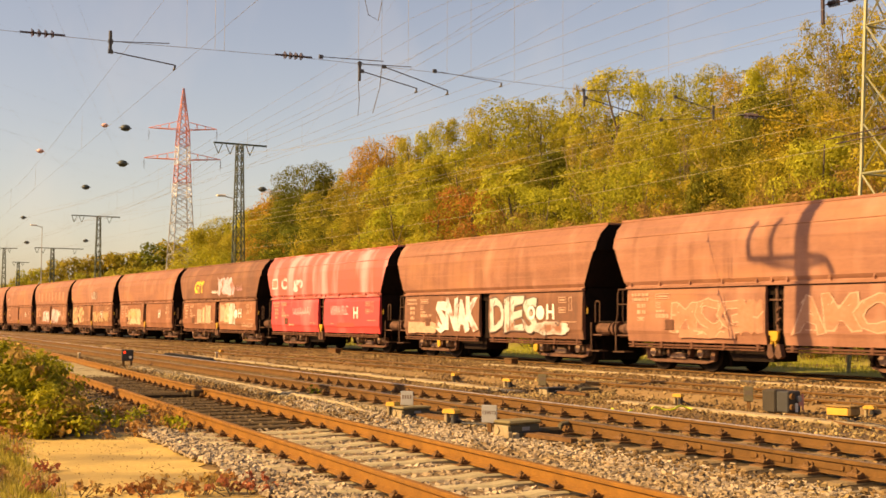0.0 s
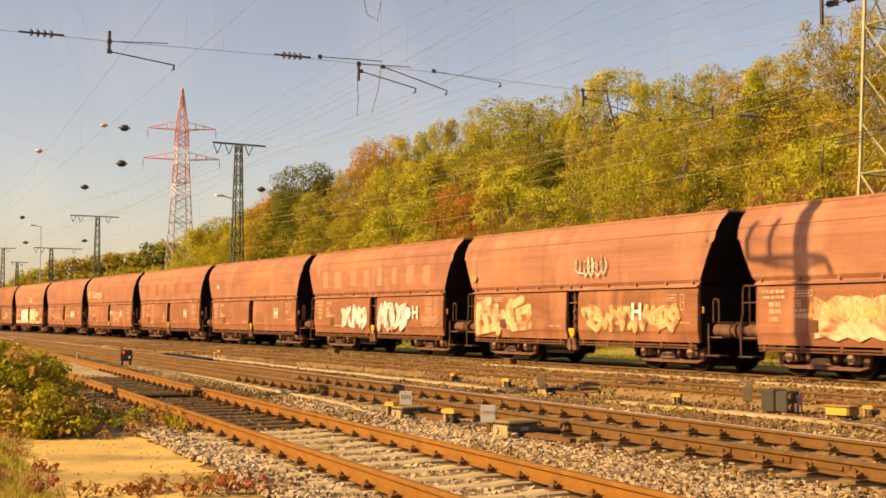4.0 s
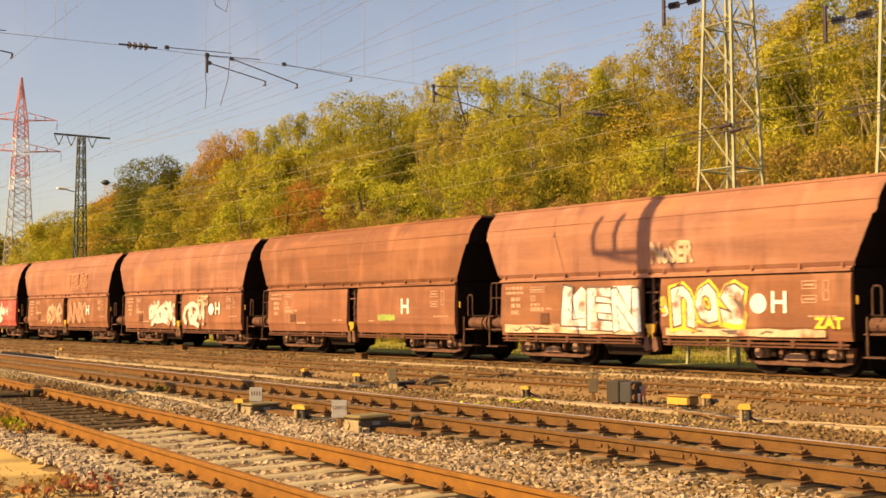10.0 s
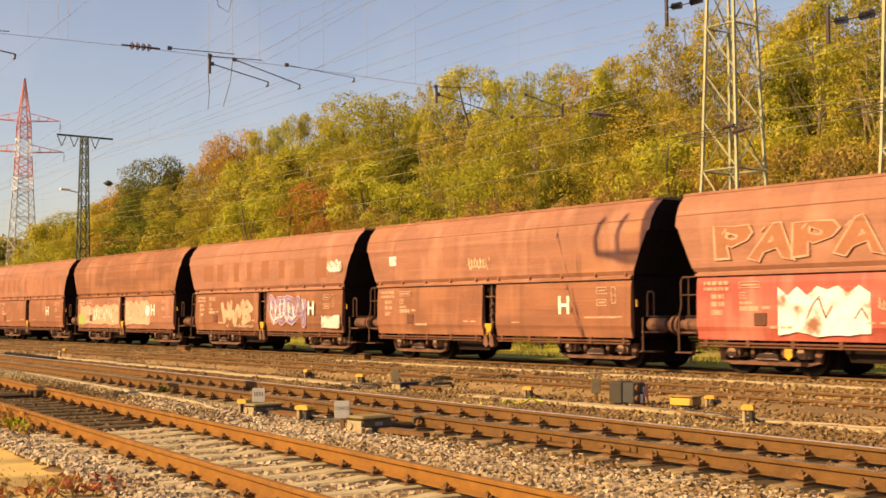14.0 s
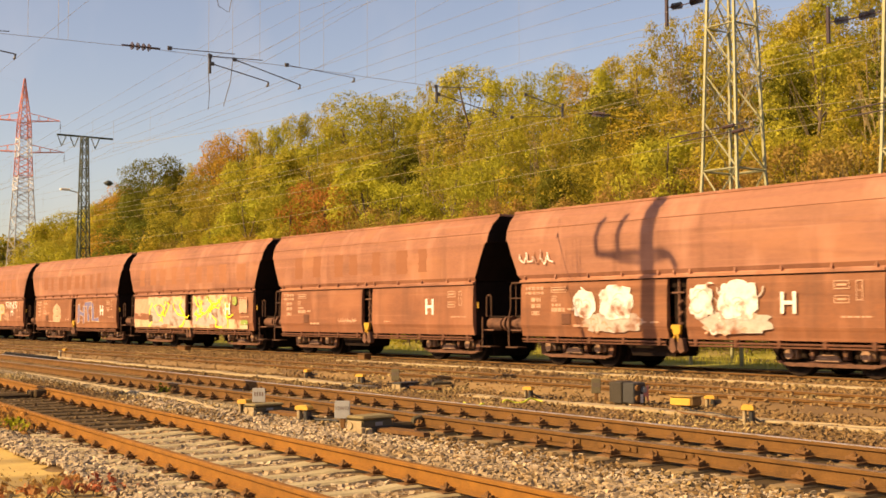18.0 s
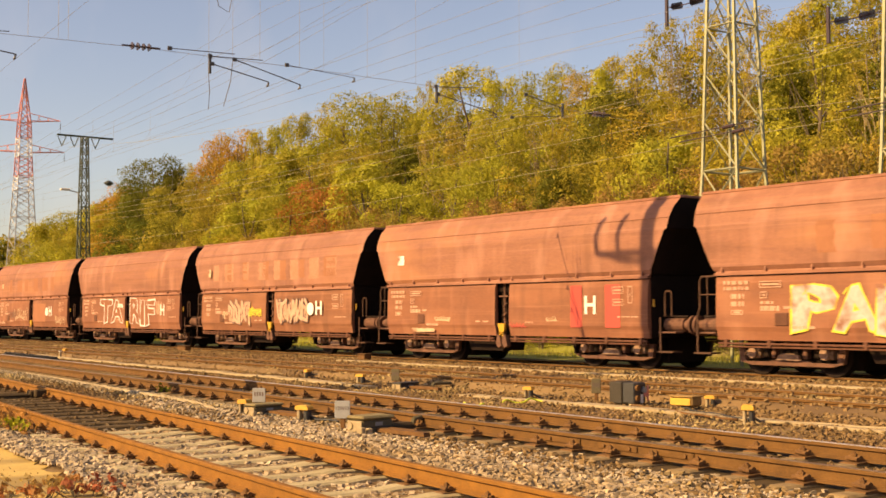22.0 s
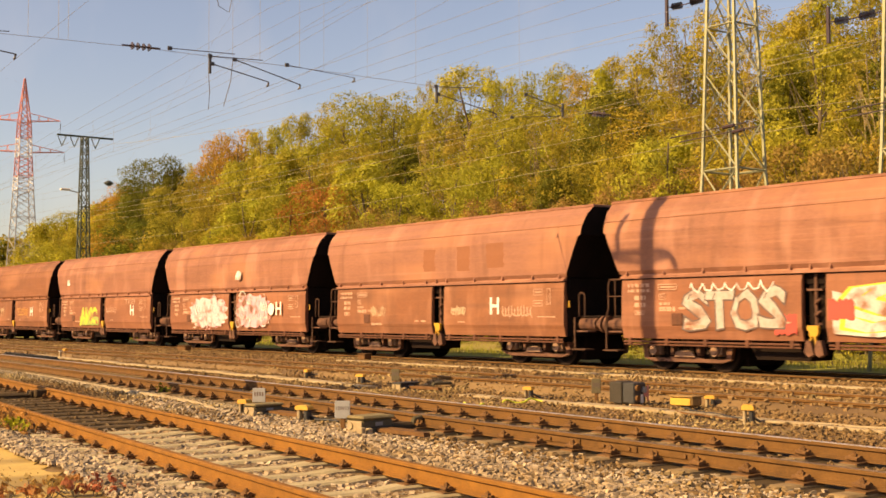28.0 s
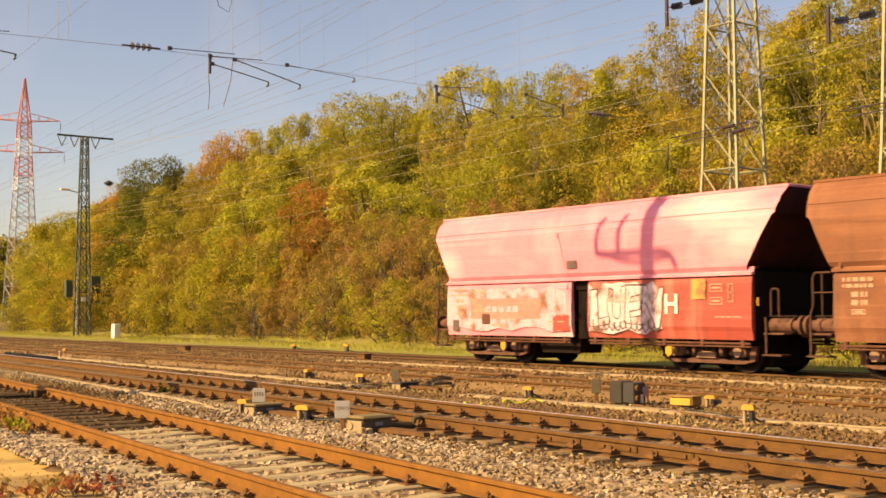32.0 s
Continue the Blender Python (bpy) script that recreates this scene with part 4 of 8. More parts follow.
# per wagon: brake mark and its place, then (style, x0, x1, z0, z1, strokes, fill, edge)
MARKS = {
    -1: ("", 0, [("throw:MCG", -3.4, -0.9, 1.0, 1.85, 3, "z", "f"), ("patch", -3.2, -1.2, 0.85, 1.1, 3, "z", "f"), ("patch", -1.1, -0.3, 0.95, 1.8, 1, "z", "f"), ("throw:AMC", 0.7, 3.3, 1.0, 1.9, 3, "z", "f"), ("tag", 3.6, 5.0, 1.1, 1.7, 3, "f", "f")]),
    0: ("OOH", 3.75, [("throw:SNAK", -2.95, -0.35, 0.85, 2.0, 4, "m", "w"), ("throw:DIES", 0.5, 3.05, 0.85, 2.04, 4, "l", "d"), ("blob", 2.9, 4.7, 0.84, 1.25, 3, "l", "d"), ("patch", -4.95, -3.0, 0.8, 1.2, 2, "f", "c")]),
    1: ("H", 3.3, [("plate", -5.2, -4.55, 2.58, 3.04, 1, "m", "m"), ("plate", -5.12, -4.63, 2.65, 2.97, 1, "e", "e"), ("C", -4.1, -3.55, 2.58, 3.02, 1, "m", "m"), ("go", -2.75, -1.85, 2.45, 2.92, 2, "m", "m"), ("tag", -2.9, -1.0, 1.4, 1.8, 3, "m", "m"), ("VIERA FLC", 1.0, 2.6, 1.45, 1.8, 5, "m", "m"), ("patch", 1.6, 3.2, 0.95, 1.15, 0, "r", "r")]),
    2: ("OH", 3.35, [("throw:GY", -3.3, -1.9, 2.5, 3.2, 2, "y", "o"), ("throw:yeah", 0.2, 2.5, 2.4, 3.3, 4, "p", "m"), ("tag", -0.7, 0.2, 2.5, 2.7, 4, "w", "w"), ("tag", 2.6, 3.6, 2.55, 2.9, 2, "p", "p"), ("patch", -2.9, -2.2, 1.0, 1.75, 0, "f", "f"), ("patch", -2.1, -1.75, 0.95, 1.85, 0, "c", "c"), ("patch", -1.6, -0.8, 0.98, 1.95, 2, "f", "c"), ("patch", 0.6, 1.3, 1.1, 2.0, 1, "f", "l"), ("patch", 1.2, 1.95, 1.0, 2.02, 1, "c", "l"), ("patch", 1.85, 2.7, 0.9, 2.04, 3, "l", "c"), ("tag", 3.6, 5.0, 0.85, 1.1, 5, "f", "f")]),
    3: ("H", 3.0, [("patch", -3.5, -0.7, 0.85, 1.85, 5, "c", "o"), ("tag", -3.6, -1.4, 1.2, 1.9, 5, "o", "o")]),
    4: ("H", 3.0, [("piece", -5.0, -2.1, 0.82, 2.0, 2, "c", "o"), ("piece", 0.6, 4.6, 1.0, 1.7, 6, "c", "o"), ("tag", 0.3, 1.7, 2.45, 3.1, 3, "l", "l"), ("blob", -5.3, -5.0, 2.5, 2.7, 1, "o", "c")]),
    5: ("OH", 3.4, [("ghost", -4.6, 4.8, 2.48, 3.21, 8, "z", "z"), ("piece", -2.6, -0.5, 0.9, 1.8, 3, "w", "p"), ("piece", 0.6, 2.7, 0.85, 1.9, 3, "m", "l"), ("tag", 3.9, 5.0, 1.0, 1.5, 3, "f", "f")]),
    6: ("H", 3.1, [("blob", -4.5, -4.2, 2.7, 2.9, 1, "c", "w")]),
    7: ("H", 3.0, [("ghost", -4.6, 4.6, 2.48, 3.21, 5, "v", "v"), ("tag", -0.9, -0.5, 1.2, 1.6, 1, "c", "c")]),
    8: ("H", 2.9, [("plate", -5.25, -4.6, 2.6, 3.08, 1, "c", "c"), ("plate", -5.17, -4.68, 2.67, 3.01, 1, "u", "u"), ("bars", -5.1, -4.75, 2.72, 2.96, 2, "c", "c"), ("Cargo", -4.1, -1.85, 2.5, 3.04, 5, "c", "c"), ("tag", 0.45, 1.0, 1.4, 1.75, 2, "w", "w"), ("tag", 1.1, 2.5, 0.95, 1.8, 4, "f", "f")]),
    9: ("OH", 3.0, [("ghost", -2.6, 4.6, 2.48, 3.21, 5, "u", "u"), ("tag", -3.4, -1.0, 1.1, 1.65, 4, "c", "c"), ("tag", 0.6, 1.9, 1.25, 1.65, 3, "c", "c")]),
    10: ("OH", 3.6, [("patch", -5.1, -0.3, 0.8, 1.03, 5, "c", "d"), ("patch", 0.5, 4.7, 0.8, 0.98, 5, "c", "d"), ("patch", -2.75, -0.32, 0.86, 1.95, 0, "w", "w"), ("throw:LEN", -2.85, -0.35, 0.85, 2.0, 3, "w", "d"), ("rimmed:nos", 0.7, 2.75, 0.86, 2.0, 3, "w", "d"), ("blob", 0.35, 0.55, 1.3, 1.7, 1, "y", "d"), ("NoSER", 0.1, 1.35, 2.45, 2.9, 5, "c", "c"), ("ZAT", 4.45, 5.1, 1.0, 1.2, 3, "y", "y")]),
    11: ("H", 2.9, [("patch", 1.5, 2.4, 1.1, 1.3, 0, "g", "g")]),
    12: ("OH", 3.5, [("piece", -2.7, -0.3, 0.88, 1.85, 3, "w", "c"), ("piece", 0.6, 2.3, 0.85, 1.75, 2, "w", "c"), ("EPS", 1.85, 2.7, 1.66, 2.02, 4, "c", "c")]),
    13: ("H", 3.0, [("piece", -2.4, -0.4, 0.9, 1.8, 3, "c", "f"), ("throw:ANX", 0.5, 2.7, 0.92, 1.9, 3, "z", "f"), ("throw:ZEUS", 0.4, 2.9, 2.42, 3.22, 4, "u", "f")]),
    14: ("OOH", 3.9, [("patch", -3.1, -0.95, 0.82, 1.85, 3, "w", "d"), ("piece", 0.5, 3.0, 0.85, 2.0, 3, "w", "d"), ("blob", 1.6, 3.2, 0.85, 1.5, 3, "w", "d"), ("throw:PAPA", -4.7, -0.6, 2.42, 3.22, 4, "u", "f"), ("tag", -0.75, -0.3, 1.3, 1.6, 2, "f", "f")]),
    15: ("H", 3.0, [("plate", -4.6, -4.25, 2.75, 3.02, 1, "w", "w"), ("tag", -0.8, 0.1, 2.5, 2.85, 3, "c", "c"), ("bars", 3.6, 5.0, 1.2, 1.24, 1, "f", "f")]),
    16: ("H", 3.45, [("ghost", -4.8, 4.6, 2.48, 3.21, 8, "v", "v"), ("piece", -3.0, -0.7, 0.95, 1.85, 3, "f", "c"), ("piece", 0.6, 3.0, 0.95, 2.0, 3, "b", "p"), ("tag", 0.7, 2.9, 1.0, 1.9, 3, "w", "w"), ("tag", 4.5, 5.3, 2.6, 3.1, 4, "w", "w"), ("patch", 4.1, 5.2, 0.85, 1.3, 0, "l", "l"), ("tag", -2.6, -0.5, 0.85, 1.0, 6, "c", "c")]),
    17: ("OH", 3.3, [("patch", -4.9, -0.35, 0.85, 1.8, 6, "f", "d"), ("patch", 0.45, 3.0, 0.85, 1.95, 5, "f", "s"), ("patch", -5.1, -4.4, 0.85, 1.4, 0, "g", "g"), ("tag", -3.8, -1.0, 1.0, 1.7, 4, "w", "w")]),
    18: ("H", 3.1, [("throw:TU", 0.6, 2.2, 2.45, 3.1, 2, "u", "z"), ("blob", -4.9, -4.8, 2.9, 2.95, 1, "w", "w"), ("ghost", 1.8, 4.6, 2.48, 3.21, 4, "u", "u"), ("ghost", -4.2, 0.4, 2.48, 3.21, 5, "v", "v")]),
    19: ("H", 3.1, [("blob", -3.0, -0.95, 0.86, 1.35, 4, "s", "f"), ("blob", -2.4, -1.25, 1.15, 2.0, 3, "w", "s"), ("blob", -3.3, -2.5, 1.2, 1.9, 2, "w", "s"), ("blob", 0.75, 2.7, 0.86, 1.35, 4, "s", "f"), ("blob", 1.25, 2.35, 1.15, 2.03, 3, "w", "s"), ("blob", 0.45, 1.15, 1.2, 1.95, 2, "w", "s"), ("blob", 2.85, 3.0, 1.5, 1.65, 0, "w", "s"), ("tag", -5.3, -4.0, 2.55, 2.95, 2, "w", "w")]),
    20: ("H", 3.3, [("ghost", -4.5, 3.8, 2.48, 3.21, 7, "v", "v"), ("tag", -1.6, -0.6, 1.05, 1.2, 3, "f", "f")]),
    21: ("H", 3.4, [("ghost", -4.9, 4.8, 2.48, 3.21, 9, "u", "u"), ("patch", -5.2, -3.2, 1.35, 2.0, 2, "f", "c"), ("patch", -5.2, 4.9, 0.78, 1.15, 2, "c", "f"), ("patch", -3.7, -0.28, 0.85, 2.02, 0, "s", "s"), ("patch", 0.4, 3.3, 0.85, 2.03, 0, "s", "s"), ("patch", -3.8, -0.28, 1.72, 2.06, 2, "c", "y"), ("patch", 0.4, 3.6, 1.76, 2.06, 2, "c", "y"), ("blob", 2.7, 3.5, 1.2, 2.0, 1, "c", "y"), ("cracks", -3.7, -0.3, 0.86, 1.98, 8, "q", "q"), ("cracks", 0.45, 3.4, 0.86, 2.0, 8, "q", "q"), ("blob", 0.8, 1.0, 1.4, 1.6, 1, "l", "l"), ("blob", 1.8, 2.1, 1.15, 1.4, 1, "l", "l"), ("blob", -2.75, -2.6, 1.45, 1.65, 1, "l", "l"), ("blob", 3.75, 4.1, 1.65, 1.98, 1, "g", "g"), ("blob", 4.4, 4.95, 0.95, 1.13, 1, "g", "g"), ("blob", 1.6, 1.8, 1.9, 2.03, 1, "g", "g"), ("patch", 4.3, 4.9, 1.35, 1.9, 0, "f", "f")]),
    22: ("H", 3.6, [("ghost", -4.0, 4.0, 2.48, 3.21, 8, "v", "v"), ("throw:8", -2.7, -1.7, 0.9, 1.85, 1, "f", "c"), ("plate", -3.72, -3.45, 1.05, 1.3, 1, "w", "w"), ("throw:HTL", 0.7, 3.2, 0.95, 1.9, 3, "b", "c")]),
    23: ("H", 3.5, [("ghost", -3.0, 4.4, 2.48, 3.21, 6, "u", "u"), ("throw:PAK", -3.2, -0.4, 0.88, 1.95, 3, "s", "y"), ("throw:HP", 0.5, 2.2, 0.95, 1.95, 2, "s", "y"), ("SINS", 2.4, 4.3, 1.68, 2.05, 4, "w", "w"), ("tag", 2.2, 3.0, 0.95, 1.6, 2, "f", "f")]),
    24: ("H", 3.4, [("plate", -4.7, -4.38, 2.75, 3.02, 1, "w", "w"), ("plate", 2.7, 3.1, 0.98, 2.0, 1, "r", "r"), ("plate", 3.9, 4.4, 0.98, 2.0, 1, "r", "r"), ("tag", -2.9, -2.2, 1.1, 1.25, 3, "c", "c"), ("tag", 0.4, 1.0, 0.95, 1.1, 2, "r", "r"), ("tag", 1.8, 2.2, 1.1, 1.25, 2, "c", "c"), ("patch", -4.0, -2.9, 0.8, 0.92, 0, "c", "r")]),
    25: ("OH", 3.4, [("ghost", -4.6, 4.8, 2.48, 3.21, 8, "z", "z"), ("ghost", -3.4, 4.6, 2.48, 3.21, 6, "u", "u"), ("hollow", -3.0, -1.4, 0.95, 1.85, 3, "f", "d"), ("tag", -1.5, -0.5, 1.2, 1.6, 4, "y", "y"), ("hollow", 0.6, 2.7, 1.0, 1.85, 4, "f", "d"), ("plate", -4.6, -4.35, 2.72, 3.0, 1, "c", "c"), ("tag", -3.4, -2.8, 1.1, 1.5, 2, "c", "c")]),
    26: ("H", 3.7, [("throw:TA", -2.9, -0.5, 0.88, 2.0, 2, "v", "w"), ("throw:RIF", 0.45, 2.9, 0.86, 2.04, 3, "v", "w"), ("tag", 3.1, 3.6, 1.3, 1.9, 3, "f", "f"), ("tag", -1.1, -0.4, 1.6, 1.85, 4, "w", "w")]),
    27: ("OH", 3.0, [("ghost", -3.6, 4.2, 2.48, 3.21, 6, "u", "u"), ("tag", -3.4, -2.3, 1.1, 1.6, 2, "d", "d"), ("tag", -2.6, -0.5, 1.0, 1.75, 3, "c", "c"), ("plate", -4.6, -4.38, 2.78, 3.0, 1, "c", "c"), ("plate", 0.55, 2.3, 1.0, 1.9, 1, "u", "u"), ("tag", 3.7, 5.1, 0.86, 1.3, 3, "c", "c"), ("tag", -5.0, -4.0, 0.85, 1.05, 4, "f", "f")]),
    28: ("OH", 3.4, [("ghost", -4.6, 2.0, 2.48, 3.21, 5, "v", "v"), ("plate", 4.2, 5.05, 1.1, 2.02, 1, "l", "l"), ("plate", 4.3, 4.9, 1.2, 1.9, 1, "p", "p"), ("tag", -1.2, -0.6, 1.2, 1.4, 3, "f", "f")]),
    29: ("H", 3.1, [("hollow", -3.4, -0.45, 0.85, 1.9, 4, "f", "y"), ("patch", 0.7, 1.0, 1.1, 1.8, 0, "g", "g"), ("patch", 3.8, 4.4, 1.4, 1.9, 0, "g", "g"), ("patch", 1.3, 2.8, 0.85, 1.8, 0, "f", "f"), ("tag", 3.9, 5.0, 0.85, 1.1, 5, "c", "c")]),
    30: ("H", 3.6, [("patch", -0.9, -0.35, 0.85, 1.3, 0, "r", "r"), ("throw:STOS", -3.35, -0.6, 0.88, 1.88, 4, "s", "d"), ("tag", -3.2, -0.9, 1.75, 2.0, 3, "w", "w"), ("patch", 0.5, 5.0, 0.82, 1.75, 4, "l", "w"), ("throw:SU", 0.8, 4.6, 0.9, 1.9, 2, "l", "y"), ("patch", 0.4, 1.0, 1.15, 1.6, 0, "r", "r")]),
    31: ("H", 2.6, [("ghost", -1.0, 3.6, 2.48, 3.21, 3, "v", "v"), ("tag", -3.3, -2.6, 1.2, 1.6, 3, "c", "c"), ("tag", 0.7, 1.3, 1.25, 1.55, 3, "c", "c"), ("tag", 2.9, 4.1, 1.2, 1.55, 4, "f", "f")]),
    32: ("OH", 3.6, [("blob", -3.5, -0.3, 0.82, 1.98, 12, "m", "p"), ("blob", 0.42, 3.0, 0.84, 2.02, 12, "p", "l"), ("tag", 2.3, 2.8, 1.4, 1.8, 2, "w", "w"), ("blob", 0.5, 0.9, 2.55, 2.9, 1, "w", "p")]),
    33: ("H", 3.4, [("patch", -2.7, -0.4, 0.84, 1.25, 0, "g", "g"), ("throw:AMC", -2.65, -0.55, 0.86, 1.7, 3, "y", "g"), ("TREI", 2.6, 3.7, 1.8, 2.0, 4, "f", "f"), ("tag", 0.5, 1.6, 1.4, 1.7, 3, "f", "f"), ("plate", -4.35, -4.0, 2.72, 3.0, 1, "w", "w")]),
    34: ("H", 3.0, [("tag", -2.6, -1.5, 1.2, 1.8, 3, "c", "c"), ("tag", 0.7, 2.4, 1.2, 1.8, 4, "o", "o")]),
    35: ("H", 3.05, [("patch", -5.15, -0.4, 0.84, 2.02, 0, "p", "p"), ("plate", -4.2, -1.35, 1.18, 1.72, 1, "e", "e"), ("bars", -3.6, -2.2, 1.36, 1.52, 5, "p", "p"), ("patch", -0.9, -0.3, 0.85, 1.3, 0, "r", "r"), ("plate", -5.0, -4.72, 0.85, 1.15, 1, "d", "d"), ("patch", 0.4, 2.75, 0.82, 2.05, 0, "m", "m"), ("throw:LUEN", 0.5, 2.7, 0.95, 1.95, 4, "m", "d"), ("tag", 0.5, 2.7, 0.86, 1.2, 5, "d", "d"), ("tag", 1.0, 2.6, 1.5, 1.95, 3, "s", "s"), ("plate", 3.65, 4.05, 1.62, 2.06, 1, "o", "o"), ("plate", -0.35, 0.0, 2.42, 2.62, 1, "d", "d")]),
}
LOOKS = {0: "brown hopper wagon with cream graffiti on dark flaps", 1: "bright red hopper wagon with sooty streaks on its top", 2: "dark brown hopper wagon with yellow and pink graffiti",
         14: "brown and dull red hopper wagon with white graffiti", 35: "sun-bleached pink hopper wagon at the end of the train"}
PALETTE = dict(q="lime yellow", c="cream", w="white", y="yellow", o="orange", s="silver", b="blue", l="pale blue", p="pink", d="dark", g="green", r="red", f="faded", m="milky pink", e="faded red", z="bleached", u="buffed brown", v="overpainted brown")


def decorate(k, w):
    mark, hx, sprays = MARKS[k]
    r = random.Random(900 + k)
    depth = 0.0
    for style, x0, x1, z0, z1, n, f, e in sprays:
        p = Paint(depth)
        spray(p, r, style, x0, x1, z0, z1, n, f, e)
        high = z0 > 2.3
        if style == "ghost":
            for i, f4 in enumerate(p.f):
                xs, low, tip = [p.v[j][0] for j in f4], min(p.v[j][2] for j in f4), max(p.v[j][2] for j in f4)
                xa, xb, rows = min(xs), max(xs), []
                for j in range(9):
                    z = low + (tip - low) * j / 8
                    y = -float(np.interp(z, [c[1] for c in PROFILE], [c[0] for c in PROFILE])) - 0.0025
                    rows += [(xa + r.uniform(0, 0.07), y, z), (xb - r.uniform(0, 0.07), y, z)]
                part("overpainted_patch", raw_mesh("overpainted_patch", rows, [(2 * j, 2 * j + 1, 2 * j + 3, 2 * j + 2) for j in range(8)], p.mats[0]), None, w, PALETTE[f] + " overpainted patch" if i == 0 else "")
            continue
        depth = p.depth + 0.0003
        name = {"bars": "lettering_bar", "plate": "painted_panel", "ghost": "overpainted_patch"}.get(style, "graffiti")
        p.put(w, (-1.521 if high else -1.5075), name, PALETTE[f] + (" worn markings" if name != "graffiti" else " sprayed graffiti"))
    for o in list(w.children):
        kind = o.name.split(".")[0]
        if kind == "brake_letter":
            if mark:
                o.location.x, o.location.y = hx, min(o.location.y, -1.5095 - depth)
            else:
                bpy.data.objects.remove(o)
    for i, c in enumerate(mark[:-1][::-1]):
        bm = disc(bmesh.new(), 0, 0, 0.21, 18, 0.12 if (c == "O" and i == 1) else 0.0)
        part("brake_disc", bm, WHITE, w, "white painted brake mark").matrix_basis = pose(hx - 0.52 - 0.47 * i, -1.5095 - depth, 1.5)
    main = [PALETTE[s[6]] for s in sprays if s[0] not in ("bars", "plate", "ghost")]
    label = LOOKS.get(k) or ("rust-brown hopper wagon with " + (main[0] + " graffiti on its flaps" if main else "white stencils on plain flaps"))
    tagged(w, label)


# plain-waisted wagons have neither brackets nor levers, but two low release handles
def plain_waist(w):
    for o in list(w.children):
        if o.name.split(".")[0] in ("bracket", "lever_grip", "discharge_lever", "hinge_bracket"):
            bpy.data.objects.remove(o)
    for x in (-2.9, 2.9):
        bm = bmesh.new()
        slab(bm, [(x - 0.09, 0.62), (x + 0.09, 0.62), (x + 0.10, 0.42), (x, 0.34), (x - 0.10, 0.42)], "y", -1.46, -1.42)
        part("release_handle", bm, YELLOW, w, "yellow release handle")


for k, (w, up, low) in TRAIN.items():
    decorate(k, w)
# the pink wagon's red end wall, with its shade painted in
SHADE_RED = shade("shade_dark_red_end_wall", (0.10, 0.018, 0.012), (0.03, 0.012, 0.009), 2.0, 0.9, 0.2, 0, 20, dull=True)
for k in (0, 14, 35):
    plain_waist(TRAIN[k][0])
for o in TRAIN[35][0].children:
    if o.name.split(".")[0] == "upper_body":
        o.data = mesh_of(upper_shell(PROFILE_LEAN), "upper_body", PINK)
        o.data.materials.append(SHADE_RED)
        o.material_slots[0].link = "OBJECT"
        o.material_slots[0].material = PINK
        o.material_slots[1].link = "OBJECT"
        o.material_slots[1].material = SHADE_RED
    if o.name.split(".")[0] == "side_flap" and o.bound_box[0][0] > 0:
        o.material_slots[0].material = DEEP_RED


# ---- woods ----
NONE = (np.zeros((0, 3)), np.zeros((0, 3)))


def leaf_cloud(rng, clumps, fill, per, size, name, material):
    """Many small bent leaves: clumps are (centre, radius); fill is an array of loose places and their outward ways."""
    vs, fs = [], []
    pos, out = [fill[0]], [fill[1]]
    for c, r in clumps:
        n = max(10, int(per * r * r))
        d = rng.normal(size=(n, 3))
        d /= np.linalg.norm(d, axis=1)[:, None]
        pos.append(np.array(c) + d * (r * rng.uniform(0.25, 1.1, size=(n, 1))) * (1, 1, 0.8))
        out.append(d)
    pos, out = np.concatenate(pos), np.concatenate(out)
    n = len(pos)
    nor = out + rng.normal(size=(n, 3)) * 0.36 + (0, 0, 0.3)
    nor /= np.linalg.norm(nor, axis=1)[:, None]
    a = np.cross(nor, rng.normal(size=(n, 3)))
    a /= np.linalg.norm(a, axis=1)[:, None]
    b = np.cross(nor, a)
    s = size * rng.uniform(0.55, 1.35, size=(n, 1))
    quad = np.stack([pos - a * s, pos - b * s * 0.55 + nor * s * 0.15, pos + a * s, pos + b * s * 0.55 + nor * s * 0.15], 1)
    return raw_mesh(name, quad.reshape(-1, 3).tolist(), np.arange(4 * n).reshape(-1, 4).tolist(), material)


